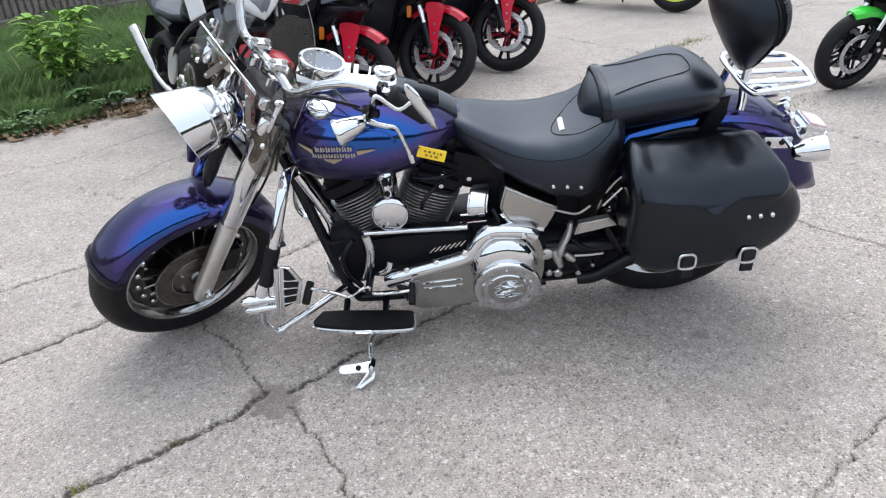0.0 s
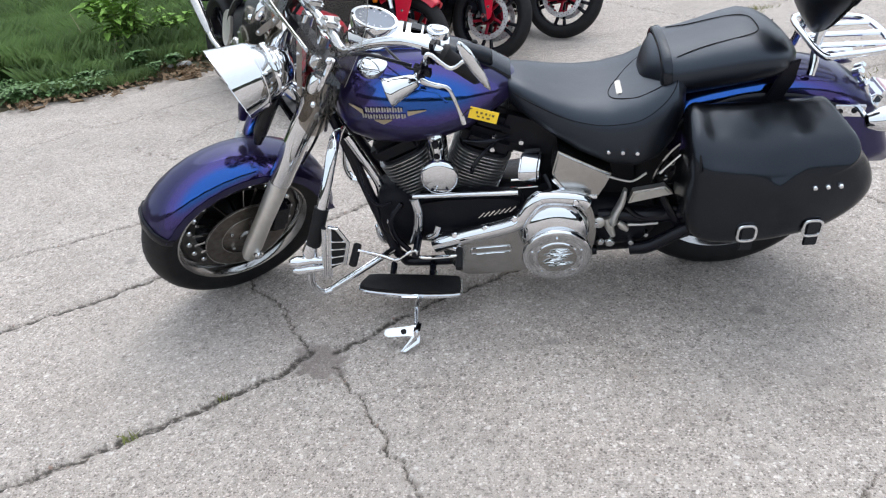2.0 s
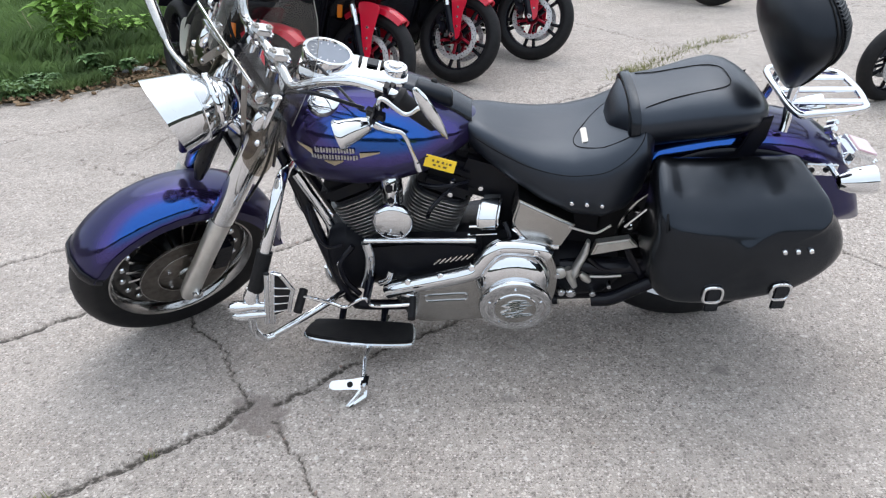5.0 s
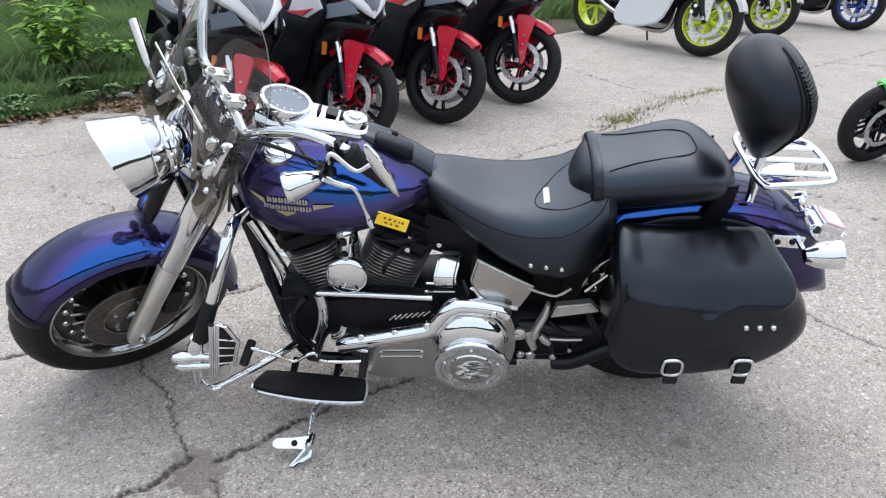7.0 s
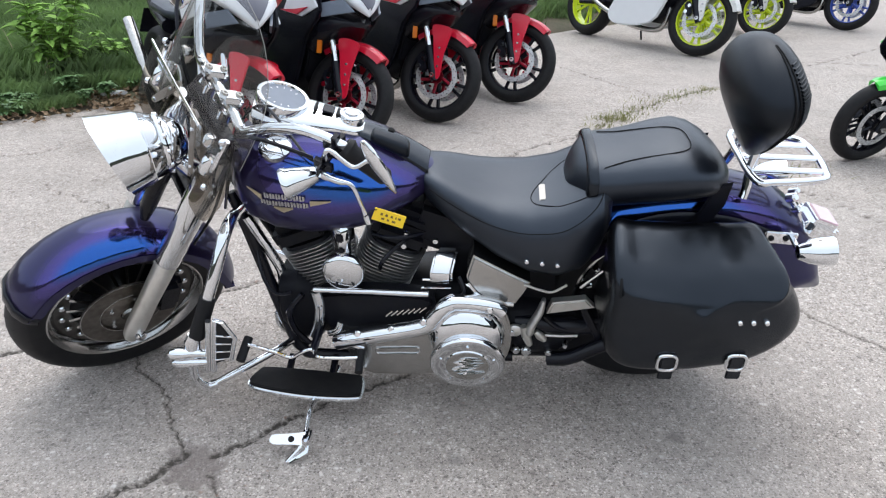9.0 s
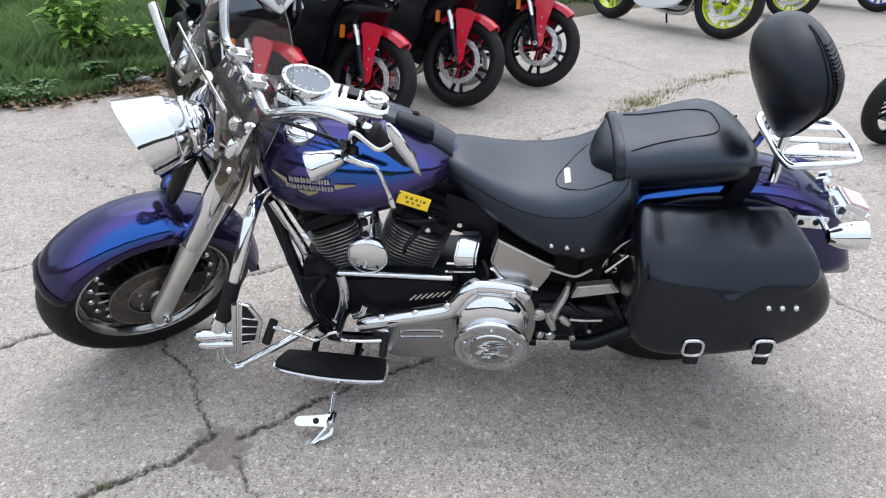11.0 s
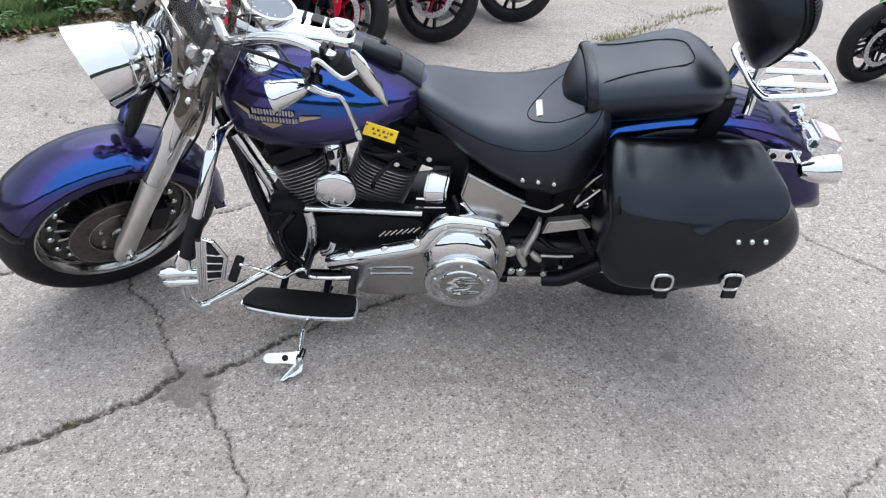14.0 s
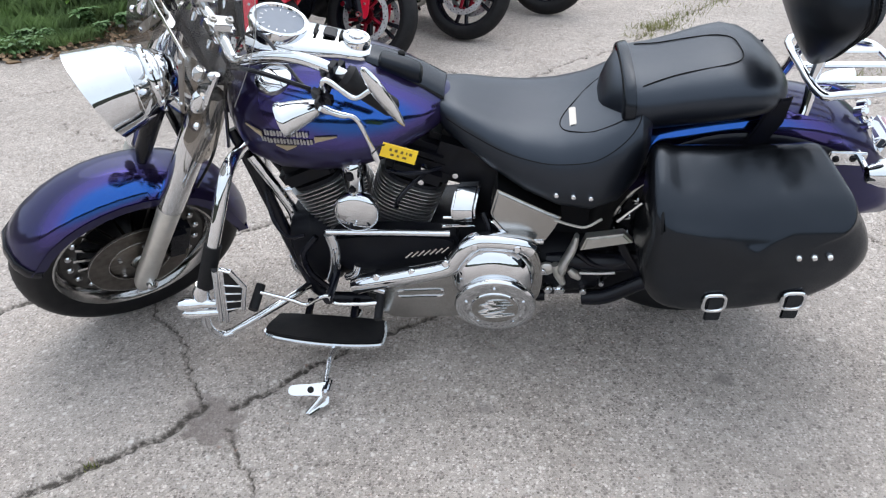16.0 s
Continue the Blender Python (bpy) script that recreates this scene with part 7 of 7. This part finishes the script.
for q, r in (((-0.395, -0.175, 0.235), 0.012), ((-0.365, -0.168, 0.225), 0.016), ((-0.30, -0.165, 0.22), 0.011), ((-0.255, -0.16, 0.245), 0.009), ((-0.41, -0.17, 0.30), 0.012)):
    bm = bmesh.new()
    lathe(bm, [(0, -0.01), (r, -0.01), (r, 0.008), (r * 0.7, 0.014), (0, 0.015)], axis(q, (0, -1, 0)), 12)
    part("pivot_bolt", bm, CHROME, bike)
bm = bmesh.new()
tube(bm, curve([(-0.225, -0.165, 0.42), (-0.205, -0.165, 0.36), (-0.175, -0.16, 0.30), (-0.16, -0.155, 0.27)], 4), 0.012, 10)
part("shock_cover", bm, BLACK, bike)
bm = bmesh.new()
tube(bm, curve([(-0.30, -0.16, 0.185), (-0.24, -0.17, 0.20), (-0.15, -0.17, 0.255), (-0.02, -0.15, 0.305)], 4), 0.022, 10)
part("belt_guard", bm, BLACK, bike)
# added black mass, in place of dark underside parts and the shaded ground
bm = bmesh.new()
loft(bm, [superring(x, w, a, b, 20, 3.0, y=0.01) for x, w, a, b in ((-0.44, 0.08, 0.12, 0.24), (-0.42, 0.115, 0.095, 0.26), (-0.20, 0.115, 0.10, 0.27), (-0.10, 0.10, 0.13, 0.28), (-0.08, 0.06, 0.17, 0.26))])
part("lower_filler", bm, CRINKLE, bike, "black mass filling in dark frame parts and shaded ground")
bm = bmesh.new()
tube(bm, [(-0.24, -0.21, 0.50), (-0.19, -0.22, 0.565)], 0.004, 6)
part("seat_strap_wire", bm, CHROME, bike)
# right-hand exhaust, low behind the frame
bm = bmesh.new()
tube(bm, curve([(-0.95, 0.10, 0.45), (-1.06, 0.16, 0.36), (-1.0, 0.20, 0.20), (-0.6, 0.21, 0.15), (-0.2, 0.22, 0.16)], 6), 0.024, 12)
pipe = part("exhaust_pipe", bm, CHROME, bike)
bm = bmesh.new()
tube(bm, [(-0.25, 0.22, 0.16), (-0.18, 0.22, 0.165), (0.38, 0.23, 0.20), (0.42, 0.23, 0.203)], [0.026, 0.044, 0.048, 0.040], 18)
part("muffler", bm, CHROME, pipe)

# small fittings round the engine
bm = bmesh.new()
tube(bm, curve([(-1.15, -0.06, 0.60), (-1.11, -0.065, 0.51), (-1.078, -0.07, 0.43), (-1.074, -0.075, 0.374), (-1.07, -0.075, 0.29)], 5), 0.015, 12)
part("header_pipe", bm, CHROME, bike, "chrome header pipe")
for pts, r in (([(-1.100, -0.085, 0.270), (-1.098, -0.092, 0.235), (-1.088, -0.085, 0.205)], 0.015), ([(-0.925, -0.20, 0.30), (-0.90, -0.205, 0.318), (-0.888, -0.20, 0.345)], 0.010), ([(-0.905, -0.18, 0.238), (-0.873, -0.19, 0.252), (-0.835, -0.19, 0.236)], 0.014)):
    bm = bmesh.new()
    tube(bm, curve(pts, 4), r, 12)
    part("chrome_fitting", bm, CHROME, bike)
for pts in ([(-0.660, -0.15, 0.463), (-0.582, -0.15, 0.463)], [(-0.665, -0.15, 0.434), (-0.582, -0.15, 0.437)]):
    bm = bmesh.new()
    tube(bm, pts, 0.004, 8)
    part("thin_pipe", bm, CHROME, bike)
for q, size in (((-0.866, -0.196, 0.632), (0.020, 0.008, 0.028)), ((-0.866, -0.192, 0.590), (0.018, 0.008, 0.020))):
    bm = bmesh.new()
    box(bm, size, Matrix.Translation(q), 0.004)
    part("bracket_slot", bm, BLACK, horn)
bm = bmesh.new()
tube(bm, curve([(-0.385, -0.185, 0.484), (-0.345, -0.188, 0.470), (-0.309, -0.188, 0.463), (-0.272, -0.185, 0.486)], 4), 0.0035, 8)
part("seat_trim", bm, SATIN, bike)
# satin linkage ends behind the primary
bm = bmesh.new()
lathe(bm, [(0, 0), (0.019, 0), (0.019, 0.010), (0.014, 0.014), (0, 0.015)], axis((-0.40, -0.165, 0.303), (0, -1, 0.1)), 18)
part("pivot_cap", bm, SATIN, bike)
for pts, r in (([(-0.378, -0.17, 0.318), (-0.368, -0.172, 0.285), (-0.356, -0.172, 0.250)], [0.011, 0.014, 0.009]), ([(-0.342, -0.17, 0.300), (-0.328, -0.172, 0.285), (-0.314, -0.17, 0.268)], [0.008, 0.013, 0.008]), ([(-0.314, -0.175, 0.291), (-0.27, -0.176, 0.290), (-0.224, -0.175, 0.292)], [0.004, 0.004, 0.004])):
    bm = bmesh.new()
    tube(bm, pts, r, 10)
    part("linkage_arm", bm, SATIN, bike)
# black hoses and wires
for pts, r in (([(-0.70, -0.11, 0.575), (-0.735, -0.15, 0.565), (-0.765, -0.165, 0.535), (-0.775, -0.15, 0.50)], 0.006),
               ([(-0.66, -0.11, 0.59), (-0.70, -0.14, 0.60), (-0.75, -0.15, 0.605), (-0.79, -0.13, 0.60)], 0.006),
               ([(-1.00, -0.15, 0.40), (-1.04, -0.165, 0.35), (-1.035, -0.165, 0.28), (-1.0, -0.16, 0.22)], 0.009),
               ([(-1.13, -0.08, 0.50), (-1.11, -0.13, 0.44), (-1.075, -0.15, 0.40), (-1.03, -0.15, 0.405)], 0.005),
               ([(-0.56, -0.14, 0.47), (-0.545, -0.165, 0.44), (-0.56, -0.165, 0.41), (-0.60, -0.15, 0.40)], 0.008),
               ([(-0.32, -0.15, 0.34), (-0.28, -0.16, 0.31), (-0.22, -0.16, 0.30), (-0.17, -0.15, 0.33)], 0.008)):
    bm = bmesh.new()
    tube(bm, curve(pts, 6), r, 8)
    part("hose", bm, BLACK, bike, "black rubber hose")
for pts, r in (([(-1.16, -0.10, 0.965), (-1.215, -0.135, 0.87), (-1.235, -0.11, 0.74), (-1.25, -0.07, 0.60)], 0.0048),
               ([(-1.15, 0.06, 0.95), (-1.19, -0.02, 0.90), (-1.20, -0.06, 0.80), (-1.21, -0.05, 0.68)], 0.0055),
               ([(-1.14, 0.12, 0.95), (-1.23, 0.09, 0.90), (-1.27, 0.03, 0.80), (-1.27, -0.02, 0.68)], 0.0055),
               ([(-1.20, -0.15, 0.93), (-1.245, -0.16, 0.84), (-1.30, -0.15, 0.70), (-1.37, -0.145, 0.60)], 0.0040)):
    bm = bmesh.new()
    tube(bm, curve(pts, 8), r, 8, m=TURNED)
    part("control_cable", bm, BLACK, handlebar)

# footboard
bm = bmesh.new()
FB = [(-1.145, -0.335), (-1.138, -0.262), (-1.10, -0.235), (-0.86, -0.232), (-0.83, -0.25), (-0.823, -0.325), (-0.84, -0.352), (-0.95, -0.366), (-1.06, -0.360)]
board = Matrix.Translation((-0.005, 0, 0.155)) @ Matrix(((1, 0, 0, 0), (0, 0.96, 0.26, 0.012), (-0.10, -0.26, 0.96, -0.175), (0, 0, 0, 1)))
prism(bm, smooth_outline(FB, 4), 0.014, board, 0.004)
fb = part("footboard", bm, CHROME, bike, "chrome-rimmed footboard with a black rubber pad")
bm = bmesh.new()
prism(bm, smooth_outline([(x * 0.965 + -0.985 * 0.035, (y + 0.3) * 0.90 - 0.3) for x, y in FB], 4), 0.007, board @ Matrix.Translation((0, 0, 0.0145)), 0.003)
padm = part("rubber_pad", bm, RUBBER, fb, "black rubber pad")
for x in (-1.06, -0.93):
    bm = bmesh.new()
    tube(bm, [(x, -0.15, 0.155), (x, -0.25, 0.142)], 0.011, 8)
    part("footboard_bracket", bm, BLACK, bike)
# heel and toe shifter
bm = bmesh.new()
tube(bm, curve([(-1.128, -0.295, 0.340), (-1.06, -0.295, 0.315), (-1.018, -0.295, 0.295), (-0.985, -0.295, 0.315), (-0.955, -0.295, 0.328), (-0.940, -0.295, 0.300), (-0.87, -0.295, 0.298), (-0.825, -0.295, 0.302)], 4), 0.0052, 8)
shifter = part("shift_lever", bm, CHROME, bike, "chrome heel-toe shift lever")
bm = bmesh.new()
tube(bm, [(-1.132, -0.27, 0.342), (-1.142, -0.335, 0.318)], 0.0125, 12)
part("toe_peg", bm, RUBBER, shifter, "black rubber toe peg")
bm = bmesh.new()
tube(bm, [(-0.825, -0.27, 0.305), (-0.825, -0.335, 0.285)], 0.011, 12)
part("heel_peg", bm, RUBBER, shifter)
bm = bmesh.new()
tube(bm, [(-0.955, -0.16, 0.30), (-0.955, -0.30, 0.315)], 0.012, 10)
part("shift_pivot", bm, BLACK, bike)

# engine guard with highway pegs
for s in (-1, 1):
    bm = bmesh.new()
    g = [(-1.165, s * 0.05, 0.62), (-1.150, s * 0.20, 0.665), (-1.178, s * 0.275, 0.575), (-1.225, s * 0.315, 0.45), (-1.262, s * 0.325, 0.36), (-1.285, s * 0.325, 0.25), (-1.268, s * 0.315, 0.195), (-1.24, s * 0.30, 0.188)]
    gr = curve(g, 6)
    tube(bm, gr, [0.016] * (len(gr) - 16) + [0.013] * 16, 14)
    guard = part("engine_guard", bm, CHROME, bike, "chrome engine guard tube")
    bm = bmesh.new()
    tube(bm, curve([(-1.245, s * 0.302, 0.189), (-1.19, s * 0.28, 0.212), (-1.09, s * 0.20, 0.225), (-1.05, s * 0.12, 0.20)], 5), 0.011, 10)
    part("guard_stay", bm, CHROME, guard, "chrome lower stay")
    bm = bmesh.new()
    tube(bm, curve([(-1.203, s * 0.298, 0.508), (-1.225, s * 0.315, 0.45), (-1.248, s * 0.322, 0.395)], 4), 0.0215, 14)
    part("guard_sleeve", bm, RUBBER, guard, "black rubber sleeve")
    bm = bmesh.new()
    tube(bm, [(-1.252, s * 0.325, 0.40), (-1.262, s * 0.327, 0.375), (-1.272, s * 0.329, 0.315)], [0.018, 0.023, 0.022], 14)
    tube(bm, [(-1.225, s * 0.340, 0.347), (-1.26, s * 0.342, 0.350), (-1.30, s * 0.345, 0.349), (-1.318, s * 0.345, 0.347), (-1.327, s * 0.345, 0.346)], [0.011, 0.013, 0.018, 0.017, 0.009], 14)
    tube(bm, [(-1.225, s * 0.345, 0.322), (-1.27, s * 0.346, 0.320), (-1.305, s * 0.347, 0.317), (-1.322, s * 0.347, 0.315)], [0.011, 0.015, 0.016, 0.008], 14)
    mount = part("peg_mount", bm, CHROME, guard, "chrome peg clamp")
    # the peg: a chrome ladder frame with rubber ribs
    m = Matrix.Translation((0, s * 0.345, 0))
    bm = bmesh.new()
    tube(bm, [m @ Vector((u, 0, v)) for u, v in ((-1.232, 0.288), (-1.196, 0.470))], 0.0078, 10)
    tube(bm, [m @ Vector((u, 0, v)) for u, v in ((-1.216, 0.286), (-1.178, 0.474), (-1.160, 0.466), (-1.137, 0.413), (-1.162, 0.333))], 0.0066, 10)
    peg = part("highway_peg", bm, CHROME, guard, "chrome highway peg with black rubber")
    bm = bmesh.new()
    prism(bm, [(-1.204, 0.318), (-1.166, 0.336), (-1.142, 0.412), (-1.163, 0.460), (-1.180, 0.464)], 0.014, m @ side(0.010), 0.003)
    part("peg_rubber", bm, RUBBER, peg)
    for k in range(4):
        bm = bmesh.new()
        tube(bm, [m @ Vector((-1.206 + 0.0065 * k, -0.004, 0.332 + 0.030 * k)), m @ Vector((-1.162 + 0.0065 * k, -0.004, 0.342 + 0.026 * k))], 0.0024, 8)
        part("peg_bar", bm, CHROME, peg)

# side stand
FLAT = bike.matrix_world.inverted()          # upright directions inside the leaning motorcycle
bm = bmesh.new()
tube(bm, [(-0.93, -0.15, 0.105), (-0.950, -0.25, 0.122), (-0.968, -0.335, 0.146), (-0.969, -0.365, 0.151), (-0.964, -0.435, 0.155)], [0.014, 0.012, 0.010, 0.0085, 0.0075], 12)
stand = part("side_stand", bm, CHROME, bike, "chrome side stand")
bm = bmesh.new()
tab = smooth_outline([(-0.280, 1.870), (-0.284, 1.882), (-0.279, 1.897), (-0.265, 1.903), (-0.21, 1.908), (-0.165, 1.916), (-0.158, 1.912), (-0.156, 1.868), (-0.163, 1.862), (-0.21, 1.864), (-0.262, 1.862)], 3)
tab = [(-0.157 + 0.80 * (u + 0.157), 1.885 + 0.68 * (v - 1.885)) for u, v in tab]
TIP = FLAT @ Matrix.Translation((0, 1.885, 0.048)) @ Matrix.Rotation(radians(36), 4, "X") @ Matrix.Translation((0, -1.885, 0))
prism(bm, tab, 0.007, TIP, 0.002)
tab_part = part("stand_tab", bm, CHROME, stand, "flat chrome tab")
bm = bmesh.new()
lathe(bm, [(0, 0), (0.0085, 0), (0.0085, 0.0012), (0, 0.0014)], TIP @ Matrix.Translation((-0.200, 1.885, 0.0072)), 18)
part("tab_hole", bm, INK, tab_part)
bm = bmesh.new()
box(bm, (0.020, 0.055, 0.030), FLAT @ Matrix.Translation((-0.158, 1.890, 0.052)), 0.006)
part("stand_knuckle", bm, CHROME, stand)
bm = bmesh.new()
tube(bm, [FLAT @ Vector(q) for q in ((-0.165, 1.880, 0.045), (-0.180, 1.865, 0.030), (-0.208, 1.845, 0.006))], [0.008, 0.007, 0.005], 8)
tube(bm, [FLAT @ Vector(q) for q in ((-0.155, 1.878, 0.045), (-0.156, 1.864, 0.028), (-0.200, 1.843, 0.006))], [0.008, 0.007, 0.005], 8)
part("stand_foot", bm, CHROME, stand)

# tank emblem: outstretched wings and two rows of bars
def on_tank(x, z):
    """A point on the left flank of the tank."""
    rows = TANK
    for (x0, w0, a0, b0), (x1, w1, a1, b1) in zip(rows, rows[1:]):
        if x0 <= x <= x1:
            t = (x - x0) / (x1 - x0)
            w, a, b = w0 + t * (w1 - w0), a0 + t * (a1 - a0), b0 + t * (b1 - b0)
            v = max(-1, min(1, (z - (a + b) / 2) / ((b - a) / 2)))
            return Vector((x, -w * (1 - abs(v) ** 2.35) ** (1 / 2.35) - 0.0035, z))
    return Vector((x, -0.1, z))


def decal(name, corners, mat, parent, label=""):
    """A thin plate that follows the tank's flank."""
    bm = bmesh.new()
    (x0, a0, b0), (x1, a1, b1) = corners
    n = 6
    rows = []
    for k in range(n + 1):
        t = k / n
        x, a, b = x0 + t * (x1 - x0), a0 + t * (a1 - a0), b0 + t * (b1 - b0)
        rows.append([on_tank(x, a), on_tank(x, b), on_tank(x, b) + Vector((0, 0.003, 0)), on_tank(x, a) + Vector((0, 0.003, 0))])
    loft(bm, rows)
    return part(name, bm, mat, parent, label, flat=True)


ex, ez = -0.992, 0.738
emblem = decal("tank_emblem", ((ex - 0.106, ez + 0.016, ez + 0.018), (ex - 0.066, ez - 0.010, ez + 0.006)), GOLD, tank, "gold winged tank emblem")
decal("wing", ((ex + 0.060, ez - 0.014, ez + 0.000), (ex + 0.112, ez - 0.003, ez - 0.001)), GOLD, emblem)
for row, (z0, x0, n, step) in enumerate(((ez + 0.007, ex - 0.058, 7, 0.0155), (ez - 0.013, ex - 0.070, 8, 0.0160))):
    for k in range(n):
        x = x0 + step * k
        decal("letter_bar", ((x, z0 - 0.0068, z0 + 0.0068), (x + step * 0.30, z0 - 0.0068, z0 + 0.0068)), SILVER, emblem)
        decal("letter_bar", ((x + step * 0.46, z0 - 0.0060, z0 + 0.0060), (x + step * 0.78, z0 - 0.0052, z0 + 0.0052)), SILVER, emblem)
decal("lower_wing", ((ex - 0.036, ez - 0.026, ez - 0.023), (ex - 0.012, ez - 0.040, ez - 0.024)), GOLD, emblem)
decal("lower_wing", ((ex - 0.012, ez - 0.040, ez - 0.024), (ex + 0.014, ez - 0.026, ez - 0.023)), GOLD, emblem)

# yellow tag hanging from the lever
tag = empty("price_tag", "yellow tag with dark marks on a lever", "tag")
tag.parent = None
bm = bmesh.new()
tm = bike.matrix_world @ Matrix(((0.070, -0.009, 0, -0.747), (0.0, -0.015, -1, -0.315), (-0.025, -0.022, 0, 0.812), (0, 0, 0, 1)))
prism(bm, [(0, 0), (1, 0), (1, 1), (0, 1)], 0.002, tm, 0)
card = part("card", bm, YELLOW, tag, flat=True)
for k, (u, w) in enumerate(((0.22, 0.10), (0.37, 0.12), (0.54, 0.10), (0.69, 0.05), (0.78, 0.12))):
    bm = bmesh.new()
    prism(bm, [(u, 0.26), (u + w * 0.7, 0.26), (u + w * 0.7, 0.44), (u, 0.44)], 0.001, tm @ Matrix.Translation((0, 0, 0.0022)), 0)
    part("mark", bm, BROWNINK, card, flat=True)
for k, (u, w) in enumerate(((0.28, 0.14), (0.46, 0.10), (0.62, 0.16))):
    bm = bmesh.new()
    prism(bm, [(u, 0.62), (u + w * 0.7, 0.62), (u + w * 0.7, 0.76), (u, 0.76)], 0.001, tm @ Matrix.Translation((0, 0, 0.0022)), 0)
    part("mark", bm, BROWNINK, card, flat=True)
bm = bmesh.new()
tube(bm, [bike.matrix_world @ Vector(q) for q in ((-0.770, -0.335, 0.797), (-0.752, -0.325, 0.810), (-0.742, -0.316, 0.806))], 0.0015, 6)
part("string", bm, INK, tag)


# ---------------------------------------------------------------- the other motorcycles
RED_LABEL = "white and black sport motorcycle with red front mudguard"
first = sport_bike("motorcycle", RED_LABEL, WHITE, RED, RED, BLACK, (-0.027, 5.273), -49, 27, carrier=CRIMSON, guard_from=54.0)
base = first.matrix_world.copy()
for dx, dy, turn in ((-0.52, -0.58, 1), (0.54, 0.575, 3)):
    hub = base @ Vector((1.38, 0, 0.3))
    copy_thing(first, Matrix.Translation((dx, dy, 0)) @ Matrix.Translation(hub) @ Matrix.Rotation(radians(turn), 4, "Z") @ Matrix.Translation(-hub) @ base)
lime = sport_bike("motorcycle", "white sport motorcycle with lime-yellow wheels", WHITE, SATIN, SATIN, LIME, (2.386, 7.83), -55, 18, carrier=LIME, fairing=WHITE)
base = lime.matrix_world.copy()
copy_thing(lime, Matrix.Translation((1.02, 1.19, 0)) @ base)
for big, (x, y) in ((lime, (2.386, 7.83)),):
    big.matrix_world = Matrix.Translation((x, y, 0)) @ Matrix.Scale(1.13, 4) @ Matrix.Translation((-x, -y, 0)) @ big.matrix_world          # a larger model
sport_bike("motorcycle", "dark sport motorcycle with blue wheels", BLUE, BLACK, BLACK, BLUE, (4.61, 9.60), -52, 10, carrier=BLUE)
green = sport_bike("motorcycle", "green sport motorcycle with black wheels", GREEN, BLACK, GREEN, BLACK, (2.50, 4.58), 194, 4, muffler=False, guard_from=72.0)
green.matrix_world = Matrix.Translation((2.50, 4.58, 0)) @ Matrix.Scale(0.80, 4) @ Matrix.Translation((-2.50, -4.58, 0)) @ green.matrix_world          # a smaller model
for piece in [q for q in green.children if q.name.split(".")[0] in ("fork_guard", "mirror", "headlight")]:
    for sub_piece in list(piece.children):
        bpy.data.objects.remove(sub_piece)
    bpy.data.objects.remove(piece)
for piece in green.children:
    if piece.name.split(".")[0] in ("front_cowl", "cowl_underside"):
        piece.location.x -= 0.22
sport_bike("motorcycle", "white and black sport motorcycle with bright engine covers", WHITE, BLACK, RED, BLACK, (-1.057, 4.223), -51, 27, carrier=CRIMSON, guard_from=54.0, open_right=True, tail_mat=BLACK)
